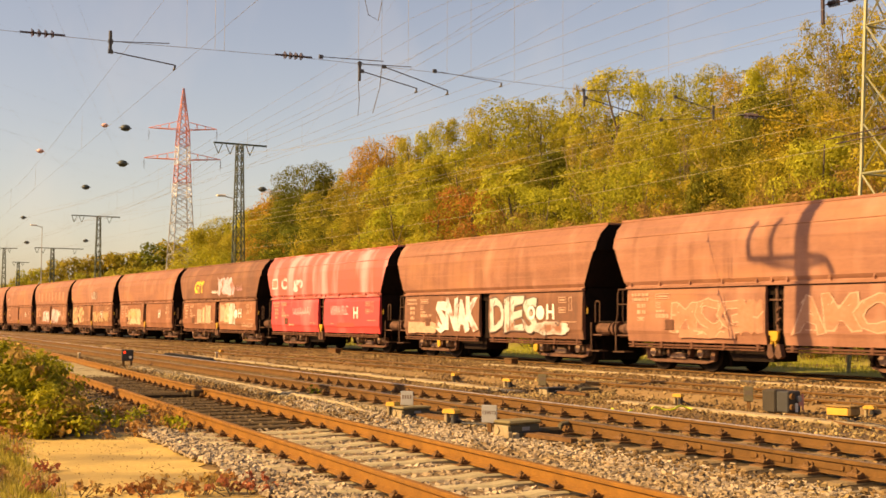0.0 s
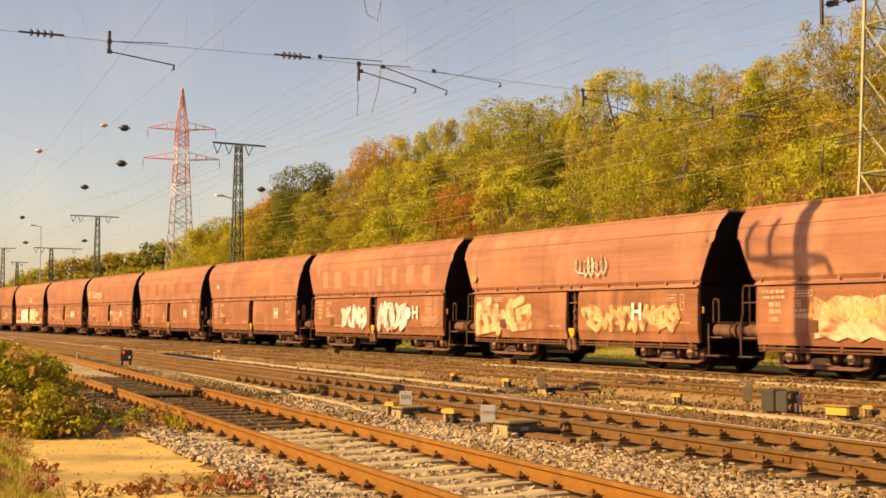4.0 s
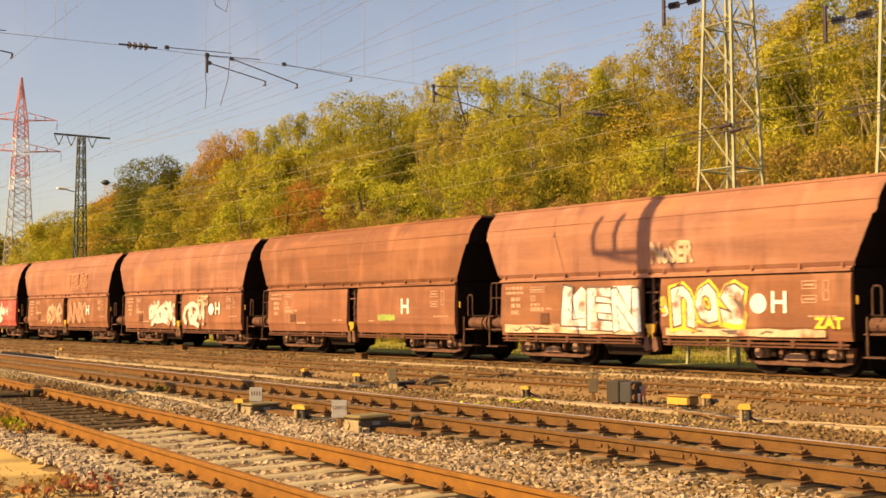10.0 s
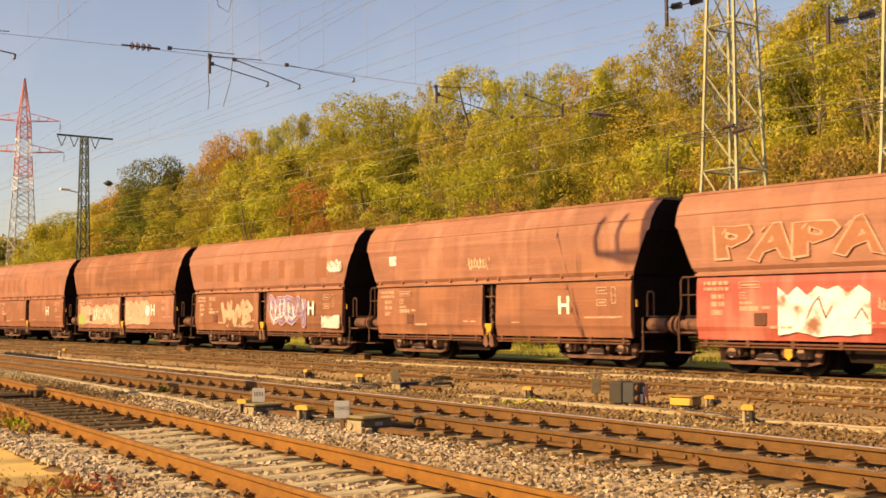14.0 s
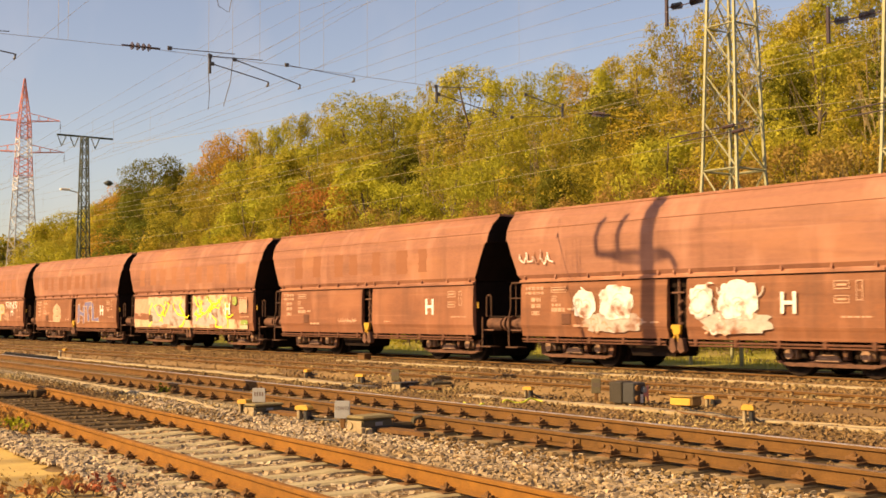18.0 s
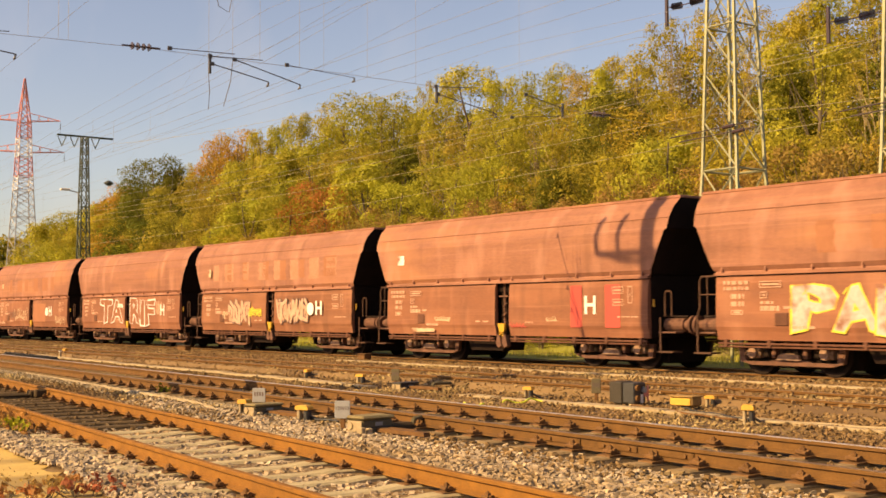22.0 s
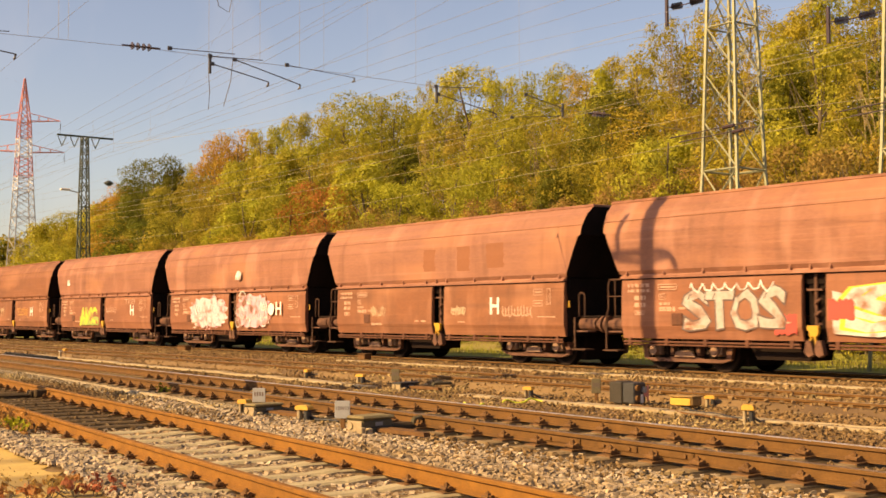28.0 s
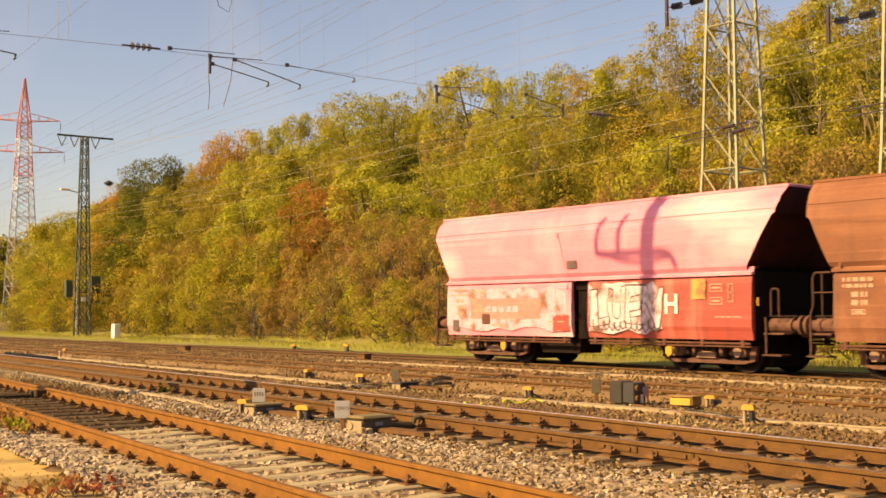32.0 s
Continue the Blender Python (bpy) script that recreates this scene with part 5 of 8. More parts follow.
def tree_parts(seed, h, spread, material, form="dome", size=0.064, leaves=11500, bare=0.06, stems=1, bark=None):
    """Trunks with limbs, and a crown of leafy billows set round the ends of the limbs.

    form: dome (round), plume (upright leaders), cone, thin (many bare stems with a sparse crown).
    """
    rng = np.random.default_rng(seed)
    bm = bmesh.new()
    phase = rng.uniform(0, 6.283, size=4)

    def wide(u, ang):
        v = min(1.0, max(0.0, (u - bare) / (1 - bare)))
        if form == "cone":
            egg = min(1.0, 6 * v) * (1 - v) ** 0.75 + 0.04
        else:
            egg = max(0.0, 1 - abs(2 * v ** 1.1 - 0.9) ** 2.4 / 1.3) ** 0.55
        return spread * egg * (1 + 0.14 * math.sin(2 * ang + phase[0]) + 0.12 * math.sin(3 * ang + 5 * u + phase[1]))

    spines = []
    for k in range(stems):
        p, r = Vector((rng.normal() * 0.12 * spread * (stems > 1), rng.normal() * 0.12 * spread * (stems > 1), -0.3)), (0.013 * h + 0.03) / stems ** 0.5
        spine = [p.copy()]
        lean = Vector((rng.normal(), rng.normal(), 0)) * (0.015 if stems == 1 else 0.05) * h
        for i in range(6):
            q = p + lean * 0.3 + Vector((rng.normal() * 0.012 * h, rng.normal() * 0.012 * h, h * 0.155))
            rod(bm, p, q, r, 6, r * 0.82)
            p, r = q, r * 0.82
            spine.append(p.copy())
        spines.append(spine)
    n = {"dome": 44, "plume": 44, "cone": 50, "thin": 40}[form]
    billows = []
    tips = [Vector((rng.normal() * 0.45 * spread, rng.normal() * 0.45 * spread, h * rng.uniform(0.86, 1.0))) for _ in range(5)]
    for i in range(n):
        u = bare + (0.95 - bare) * ((i + rng.uniform()) / n) ** 0.85
        ang = i * 2.39996 + rng.uniform(-0.5, 0.5)
        inner = i % 5 == 0
        w = wide(u, ang) * (rng.uniform(0.3, 0.55) if inner else rng.uniform(0.72, 1.0))
        tip = Vector((math.cos(ang) * w, math.sin(ang) * w, h * u))
        if form == "plume" and u > 0.7:
            tip = tips[i % 5].lerp(tip, 0.35) - Vector((0, 0, rng.uniform(0.0, 0.25) * (1.3 - u) * h))
        base = spines[i % stems][max(0, min(5, int(u * 6) - 1))]
        if i % 2 == 0 or form == "thin":
            mid = (base + tip) / 2 + Vector((0, 0, -0.03 * h))
            rod(bm, base, mid, 0.004 * h + 0.01, 4, 0.018), rod(bm, mid, tip, 0.018, 4, 0.007)
        rad = spread * {"dome": rng.uniform(0.22, 0.40), "plume": rng.uniform(0.18, 0.32), "cone": rng.uniform(0.17, 0.29), "thin": rng.uniform(0.14, 0.24)}[form]
        tall = {"dome": 0.72, "plume": 0.95, "cone": 0.6, "thin": 1.0}[form]
        billows.append((tip, rad, tall))
    per = leaves / sum(r * r for _, r, _ in billows)
    pos, out = [], []
    for c, r, tall in billows:
        m = max(12, int(per * r * r))
        d = rng.normal(size=(m, 3))
        d /= np.linalg.norm(d, axis=1)[:, None]
        d[:, 2] = np.where((d[:, 2] < -0.25) & (rng.uniform(size=m) < 0.6), -d[:, 2], d[:, 2])
        # leaves sit in sprays, so that a billow's skin is broken
        rough = 1 + 0.22 * np.sin(5.1 * d[:, :1] + phase[2] + c.x * 3) * np.sin(4.3 * d[:, 1:2] + phase[3] + c.z * 3)
        k = rng.uniform(0.55, 1.08, size=(m, 1)) ** (0.6 if form != "thin" else 1.0)
        pos.append(np.array(c) + d * k * rough * r * (1, 1, tall))
        out.append(d)
    pos, out = np.concatenate(pos), np.concatenate(out)
    n = len(pos)
    nor = out + rng.normal(size=(n, 3)) * 0.42 + (0, 0, 0.35)
    nor /= np.linalg.norm(nor, axis=1)[:, None]
    a = np.cross(nor, rng.normal(size=(n, 3)))
    a /= np.linalg.norm(a, axis=1)[:, None]
    b = np.cross(nor, a)
    s = size * rng.uniform(0.55, 1.4, size=(n, 1))
    tri = np.stack([pos - a * s, pos + a * s * 0.9, pos + b * s * 1.2 - (0, 0, 0.25) * s], 1)
    crown = raw_mesh("crown", tri.reshape(-1, 3).tolist(), np.arange(3 * n).reshape(-1, 3).tolist(), material)
    return mesh_of(bm, "trunk", bark or BARK), crown


def tree_master(seed, h, spread, leaf, label, form="dome", shrub=False, **kw):
    name = "shrub" if shrub else "tree"
    t = thing(name, label, name, "woods on the slope")
    kw.setdefault("stems", 3 if shrub else 1)
    trunk, crown = tree_parts(seed, h, spread, LEAVES[leaf], form, **kw)
    part("stem" if shrub else "trunk", trunk, None, t)
    part("crown", crown, None, t)
    tops = np.sort([v.co.z for v in crown.vertices])
    return t, leaf, float(tops[int(len(tops) * 0.997)]), spread


PALEBARK = shade("pale_sunlit_bark", (0.36, 0.27, 0.15), (0.22, 0.16, 0.09), 4, 0.9, 0.4, 0, 30, stretch=(3, 3, 0.6))
# kinds of trees: letter to two or three different trees each
KIND = {
    "O": [tree_master(100 + i, 8.0, 2.6, 1, "olive green domed tree on the wooded slope", leaves=12500) for i in range(3)],
    "Y": [tree_master(120 + i, 8.0, 2.4, 0, "yellow-green tree with upright leafy sprays", "plume", leaves=11500) for i in range(3)],
    "R": [tree_master(140 + i, 7.5, 2.5, 3, "russet orange autumn tree on the slope", leaves=10500, size=0.062) for i in range(2)],
    "D": [tree_master(150 + i, 8.0, 2.4, 4, "dark green tree on the slope", "cone" if i else "dome", leaves=14000) for i in range(2)],
    "G": [tree_master(160 + i, 8.0, 2.5, 2, "golden autumn tree on the slope", leaves=9500) for i in range(2)],
    "B": [tree_master(170 + i, 8.5, 2.3, 6, "thin brown-gold tree with pale bare stems", "thin", leaves=5200, stems=5, bare=0.2, bark=PALEBARK) for i in range(3)],
}
BEHIND = {
    "O": [tree_master(500 + i, 8.0, 2.6, 1, "olive green tree deeper in the wood", leaves=4000, size=0.105) for i in range(2)],
    "D": [tree_master(510, 8.0, 2.5, 4, "dark green tree deeper in the wood", leaves=4000, size=0.105)],
    "B": [tree_master(520, 8.5, 2.3, 6, "brown-gold tree deeper in the wood", "thin", leaves=4200, size=0.08, stems=5, bare=0.2, bark=PALEBARK)],
    "Y": [tree_master(530, 8.0, 2.4, 0, "yellow-green tree deeper in the wood", "plume", leaves=4000, size=0.105)],
}
BRUSH = [tree_master(300 + i, h, sp, 5, "thin brown autumn shrub at the foot of the slope", "thin", True, leaves=6000, size=0.05, bare=0.04, stems=6) for i, (h, sp) in enumerate(((5.4, 2.1), (5.0, 2.0), (5.6, 2.2)))]
SHRUBS = [tree_master(200 + i, h, sp, leaf, "leafy %s shrub at the foot of the slope" % word, form, True, leaves=5400, size=0.06, bare=0.02)
          for i, (h, sp, leaf, word, form) in enumerate(((4.8, 2.2, 0, "yellow-green", "plume"), (4.4, 2.2, 1, "olive", "dome"), (5.0, 2.2, 2, "golden", "plume"), (4.6, 2.1, 1, "olive", "plume"), (5.0, 2.2, 4, "dark green", "dome")))]
FAR = [tree_master(400 + i, h, sp, leaf, "%s tree in the far woods" % word, leaves=2600, size=0.19)
       for i, (h, sp, leaf, word) in enumerate(((8.0, 2.9, 0, "yellow-green"), (8.4, 3.0, 1, "olive green"), (7.8, 2.8, 2, "golden"), (8.0, 2.8, 3, "russet"), (8.2, 2.8, 4, "dark green")))]

rng = random.Random(4)
used = set()


def plant(pick, x, y, top, half=None):
    """Sets a tree on the slope, its crown reaching up to a height and out to a half width."""
    master, leaf, h, spread = pick
    z = rise(x, y) - 0.1
    s = max(0.35, min(2.2, (top - z) / h))
    m = pose(x, y, z, rng.uniform(-3, 3), rng.uniform(-3, 3), rng.uniform(0, 360))
    if master not in used:
        used.add(master)
        ob = master
        ob.matrix_world = m
    else:
        ob = copy_thing(master, m)
    k = s ** 0.6 if half is None else half / spread
    ob.scale = (k, k, s)
    return ob


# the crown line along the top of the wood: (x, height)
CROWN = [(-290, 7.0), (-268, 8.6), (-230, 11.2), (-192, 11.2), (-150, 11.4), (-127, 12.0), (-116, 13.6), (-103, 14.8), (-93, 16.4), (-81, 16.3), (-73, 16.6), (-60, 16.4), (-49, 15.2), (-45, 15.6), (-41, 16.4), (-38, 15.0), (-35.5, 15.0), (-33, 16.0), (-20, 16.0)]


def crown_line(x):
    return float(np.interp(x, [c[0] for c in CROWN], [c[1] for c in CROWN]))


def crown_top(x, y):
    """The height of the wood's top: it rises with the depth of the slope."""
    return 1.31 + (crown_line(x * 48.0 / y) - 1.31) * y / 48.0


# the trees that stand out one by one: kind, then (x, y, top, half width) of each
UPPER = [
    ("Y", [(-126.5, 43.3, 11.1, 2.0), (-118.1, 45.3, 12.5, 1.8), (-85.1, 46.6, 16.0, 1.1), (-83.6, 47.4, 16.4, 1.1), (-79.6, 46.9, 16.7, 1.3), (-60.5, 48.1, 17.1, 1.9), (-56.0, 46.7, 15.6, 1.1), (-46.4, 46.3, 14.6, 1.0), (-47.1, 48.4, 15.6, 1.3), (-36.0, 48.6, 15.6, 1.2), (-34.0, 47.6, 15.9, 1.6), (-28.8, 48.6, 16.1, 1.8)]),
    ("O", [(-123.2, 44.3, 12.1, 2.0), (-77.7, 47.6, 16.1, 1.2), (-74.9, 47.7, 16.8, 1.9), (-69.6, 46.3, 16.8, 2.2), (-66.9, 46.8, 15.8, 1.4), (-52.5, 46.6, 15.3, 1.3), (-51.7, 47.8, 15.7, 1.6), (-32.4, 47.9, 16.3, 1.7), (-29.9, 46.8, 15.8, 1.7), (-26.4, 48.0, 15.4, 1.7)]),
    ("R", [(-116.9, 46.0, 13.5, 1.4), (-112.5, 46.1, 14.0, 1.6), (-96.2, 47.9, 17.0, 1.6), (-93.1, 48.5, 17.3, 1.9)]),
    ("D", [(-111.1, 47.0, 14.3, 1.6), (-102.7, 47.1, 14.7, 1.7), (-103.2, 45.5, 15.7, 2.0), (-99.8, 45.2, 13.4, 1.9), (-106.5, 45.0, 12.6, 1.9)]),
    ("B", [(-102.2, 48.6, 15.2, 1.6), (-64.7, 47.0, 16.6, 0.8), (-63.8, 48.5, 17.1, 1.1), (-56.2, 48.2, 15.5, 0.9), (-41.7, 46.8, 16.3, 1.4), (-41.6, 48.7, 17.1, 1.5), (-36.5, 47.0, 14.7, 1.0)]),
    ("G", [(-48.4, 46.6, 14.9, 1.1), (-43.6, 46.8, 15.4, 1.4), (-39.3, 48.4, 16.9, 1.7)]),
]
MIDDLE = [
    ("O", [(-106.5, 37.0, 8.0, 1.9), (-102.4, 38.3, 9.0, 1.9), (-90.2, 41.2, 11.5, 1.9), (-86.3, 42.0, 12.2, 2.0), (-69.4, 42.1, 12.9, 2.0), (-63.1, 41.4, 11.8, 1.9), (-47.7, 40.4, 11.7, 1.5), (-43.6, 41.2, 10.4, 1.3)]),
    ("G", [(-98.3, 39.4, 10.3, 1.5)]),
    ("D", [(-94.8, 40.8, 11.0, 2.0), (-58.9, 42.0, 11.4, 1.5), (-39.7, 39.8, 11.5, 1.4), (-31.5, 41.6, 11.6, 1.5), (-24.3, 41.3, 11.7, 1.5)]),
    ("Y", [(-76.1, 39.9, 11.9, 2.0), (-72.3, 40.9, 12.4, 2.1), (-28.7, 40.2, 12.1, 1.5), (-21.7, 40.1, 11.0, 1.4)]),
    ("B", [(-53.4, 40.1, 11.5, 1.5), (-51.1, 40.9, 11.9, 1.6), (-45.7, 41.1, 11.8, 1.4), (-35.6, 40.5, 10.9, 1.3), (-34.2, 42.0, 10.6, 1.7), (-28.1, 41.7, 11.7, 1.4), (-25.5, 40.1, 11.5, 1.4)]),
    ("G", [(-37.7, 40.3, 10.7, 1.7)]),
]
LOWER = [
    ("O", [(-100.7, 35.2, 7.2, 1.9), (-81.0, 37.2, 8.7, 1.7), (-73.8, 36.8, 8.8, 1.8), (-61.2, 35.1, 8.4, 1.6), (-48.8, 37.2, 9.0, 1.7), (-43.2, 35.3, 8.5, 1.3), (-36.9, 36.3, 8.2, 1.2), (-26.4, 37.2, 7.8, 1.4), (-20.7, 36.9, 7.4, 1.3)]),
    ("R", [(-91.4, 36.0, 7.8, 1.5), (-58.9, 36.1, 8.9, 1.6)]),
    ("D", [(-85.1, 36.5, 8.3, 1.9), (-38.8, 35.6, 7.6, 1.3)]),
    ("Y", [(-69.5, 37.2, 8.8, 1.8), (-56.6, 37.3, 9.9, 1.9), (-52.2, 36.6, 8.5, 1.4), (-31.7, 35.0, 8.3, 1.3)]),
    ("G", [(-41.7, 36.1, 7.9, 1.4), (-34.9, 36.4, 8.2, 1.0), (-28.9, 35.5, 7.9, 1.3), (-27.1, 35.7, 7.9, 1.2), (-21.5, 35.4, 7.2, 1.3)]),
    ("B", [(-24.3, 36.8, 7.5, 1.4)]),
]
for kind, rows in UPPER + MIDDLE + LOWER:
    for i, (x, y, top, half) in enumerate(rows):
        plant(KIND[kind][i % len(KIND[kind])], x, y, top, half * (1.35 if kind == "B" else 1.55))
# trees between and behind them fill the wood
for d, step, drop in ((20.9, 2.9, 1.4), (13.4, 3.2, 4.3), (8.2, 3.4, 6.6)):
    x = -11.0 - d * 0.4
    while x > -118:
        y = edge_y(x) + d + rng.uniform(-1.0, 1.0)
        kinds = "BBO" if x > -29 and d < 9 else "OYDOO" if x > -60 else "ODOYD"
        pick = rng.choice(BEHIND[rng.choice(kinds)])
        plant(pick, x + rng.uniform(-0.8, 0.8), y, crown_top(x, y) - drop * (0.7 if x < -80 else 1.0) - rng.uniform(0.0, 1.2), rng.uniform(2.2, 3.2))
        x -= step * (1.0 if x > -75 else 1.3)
# shrubs and dry brush along the foot of the slope
for d, step, top, brown in ((1.2, 1.9, 3.2, 0.35), (2.4, 2.0, 5.0, 0.8), (3.6, 1.9, 6.7, 0.85)):
    x = -12.0 - d * 0.4
    while x > -112:
        y = edge_y(x) + d + rng.uniform(-0.6, 0.6)
        if not (abs(x + 84.2) < 3.2 and d < 2):
            dry = rng.random() < (brown if x > -62 else brown * 0.35)
            plant(rng.choice(BRUSH if dry else SHRUBS), x + rng.uniform(-0.7, 0.7), y, top + rng.uniform(-0.8, 0.5))
        x -= step * (1.0 if x > -75 else 1.3)
x = -114.0
while x > -175:
    for d, depth in ((4.0, 0.55), (9.0, 0.8), (15.0, 1.0)):
        px, py = x + rng.uniform(-1.4, 1.4), edge_y(x) + d + rng.uniform(-1.5, 1.5)
        if math.degrees(math.atan2(-px, py)) < 70.8:
            plant(rng.choice(FAR), px, py, max(3.0, crown_top(px, py)) * depth ** 0.6 + rng.uniform(-0.8, 0.3))
    x -= 4.0
# far woods in an arc beyond the clearing round the pylon
for dist, low in ((300.0, 0.72), (335.0, 1.0)):
    bearing = 69.6
    while bearing < 80.6:
        a = math.radians(bearing + rng.uniform(-0.2, 0.2))
        px, py = -dist * math.sin(a), dist * math.cos(a)
        ob = plant(rng.choice((FAR[0], FAR[1], FAR[1], FAR[4])), px, py, 10.0)
        ob.location.z = rise(px, py) - 0.3
        tall = (crown_top(px, py) * low - ob.location.z) / 8.1 * rng.uniform(0.88, 1.03)
        ob.scale = (max(1.2, tall * 0.95), max(1.2, tall * 0.95), max(0.6, tall))
        bearing += 0.6
for kinds in (BRUSH, SHRUBS, FAR, *BEHIND.values()):
    for i, pick in enumerate(kinds):
        if pick[0] not in used:
            x = -60.0 - 6 * i
            plant(pick, x, edge_y(x) + 5.0, 4.0)


# ---- masts, towers and wires ----
REDMAST = plain("warning_red_paint", (0.66, 0.24, 0.19), 0.6)
WHITEMAST = plain("warning_white_paint", (0.75, 0.72, 0.68), 0.6)
GREYSTEEL = plain("grey_lattice_steel", (0.40, 0.39, 0.36), 0.6, 0.2)
CERAMIC = plain("brown_glazed_ceramic", (0.06, 0.035, 0.03), 0.25)


def lattice(t, x, y, z0, z1, w0, w1, panels, leg, brace, material, depth=1.0):
    """A tapering four-legged lattice as parts of t: legs, and a brace for each bay of each face."""
    def corner(s, u, z):
        k = (z - z0) / (z1 - z0)
        h = (w0 + (w1 - w0) * k) / 2
        return Vector((x + s * h, y + u * h * depth, z))
    sides = [((-1, -1), (1, -1)), ((1, -1), (1, 1)), ((1, 1), (-1, 1)), ((-1, 1), (-1, -1))]
    for (s, u), _ in sides:
        bm = bmesh.new()
        rod(bm, corner(s, u, z0), corner(s, u, z1), leg, 4)
        part("leg", bm, material, t)
    # bays get shorter upwards
    zs = [z0 + (z1 - z0) * (1 - (1 - i / panels) ** 1.15) for i in range(panels + 1)]
    for (s0, u0), (s1, u1) in sides:
        for i in range(panels):
            bm = bmesh.new()
            a, b = ((s0, u0), (s1, u1)) if i % 2 else ((s1, u1), (s0, u0))
            rod(bm, corner(*a, zs[i]), corner(*b, zs[i + 1]), brace, 4)
            rod(bm, corner(*b, zs[i]), corner(*a, zs[i + 1]), brace * 0.7, 4)
            if i % 3 == 0:
                rod(bm, corner(*a, zs[i]), corner(*b, zs[i]), brace, 4)
            part("brace", bm, material, t)


def insulator(name, a, b, parent, sheds=5, r=0.075):
    a, b = Vector(a), Vector(b)
    bm = bmesh.new()
    rod(bm, a, b, 0.02, 6)
    for i in range(sheds):
        p = a.lerp(b, 0.28 + 0.44 * i / max(1, sheds - 1))
        d = (b - a).normalized() * 0.02
        rod(bm, p - d, p + d * 1.2, r, 10, r * 0.55)
    return part(name, bm, CERAMIC, parent, "dark ribbed insulator")


# the mast behind the bushes whose shadow falls on the train
m = thing("catenary_mast", "tall lattice mast with a bracket arm near the track", "mast", "masts")
lattice(m, -23.5, 2.0, -0.3, 18.4, 0.34, 0.13, 26, 0.13, 0.12, GREENMAST)
bm = bmesh.new()
path_rod(bm, [(-25.15, 2.0, 15.13), (-25.0, 2.0, 15.01), (-23.0, 2.0, 15.01), (-22.78, 2.0, 14.93), (-22.62, 2.0, 14.63)], 0.07, 8)
path_rod(bm, [(-24.95, 2.0, 15.05), (-24.4, 2.0, 14.86), (-23.5, 2.0, 14.78), (-22.8, 2.0, 14.90)], 0.05, 8)
part("arm", bm, GREENMAST, m)
for dx, top in ((-1.62, 0.98), (-0.90, 1.02)):
    bm = bmesh.new()
    path_rod(bm, [(-23.5 + dx, 2.0, 15.01), (-23.5 + dx - 0.05, 2.0, 15.40), (-23.5 + dx, 2.0, 15.70), (-23.5 + dx + 0.14, 2.0, 15.01 + top)], 0.072, 8)
    part("horn", bm, GREENMAST, m)

# bright head-span towers beyond the train
for n, (x, y, top) in enumerate(((-22.98, 28.15, 17.0), (-17.05, 28.15, 17.0))):
    t = thing("lattice_tower", "pale galvanised lattice tower behind the train", "tower", "head-span towers")
    lattice(t, x, y, 5.5, top, 1.27, 0.62, 9, 0.055, 0.03, GALV)
    for s, u in ((-1, -1), (1, -1), (1, 1), (-1, 1)):
        bm = bmesh.new()
        rod(bm, (x + s * 0.635, y + u * 0.635, 5.5), (x + s * 0.95, y + u * 0.95, rise(x, y) - 0.2), 0.055, 4)
        rod(bm, (x + s * 0.635, y + u * 0.635, 5.5), (x, y + u * 0.7, 4.7), 0.03, 4)
        part("foot", bm, GALV, t)
    bm = bmesh.new()
    for u in (-1, 1):
        rod(bm, (x - 0.635, y + u * 0.635, 5.5), (x + 0.635, y + u * 0.635, 5.5), 0.035, 4)
        rod(bm, (x + u * 0.635, y - 0.635, 5.5), (x + u * 0.635, y + 0.635, 5.5), 0.035, 4)
    part("ring_beam", bm, GALV, t)
    for s, u in ((-1, -1), (1, -1), (1, 1), (-1, 1)):
        bm = bmesh.new()
        for i in range(3):
            rod(bm, (x + s * (0.95 - 0.1 * i), y + u * (0.95 - 0.1 * i), 1.2 + 1.3 * i), (x - s * (0.85 - 0.1 * i), y + u * (0.90 - 0.1 * i), 2.4 + 1.2 * i), 0.03, 4)
        part("brace", bm, GALV, t)
    zi = 10.75 if n == 0 else 9.15
    xi = x - 0.62 if n == 0 else x - 0.75
    insulator("strut_insulator", (xi, 27.8, zi), (xi - 0.85, 27.8, zi - 0.02), t, 5, 0.11)
    insulator("strut_insulator", (xi - 0.85, 27.8, zi - 0.02), (xi - 1.55, 27.8, zi + 0.02), t, 4, 0.11)
    bm = bmesh.new()
    rod(bm, (xi - 1.6, 27.8, zi + 0.45), (xi - 1.6, 27.8, zi - 0.55), 0.06, 8)
    part("post_insulator", bm, CERAMIC, t, "dark red post insulator")
    for i, (dx, dz) in enumerate(((0.0, 6.45), (-0.35, 6.62))):
        bm = bmesh.new()
        rod(bm, (x - 1.45 + dx, 27.4, dz), (x + 1.5 + dx, 27.4, dz + 0.12), 0.018, 6)
        rod(bm, (x + 0.6 + dx, 27.4, dz + 0.06), (x + 1.0 + dx, 27.4, dz + 0.09), 0.055, 8)
        part("cross_strut", bm, CERAMIC, t, "dark strut with an insulator")

# the mast with a T-shaped head, its boxes, and the ones beyond


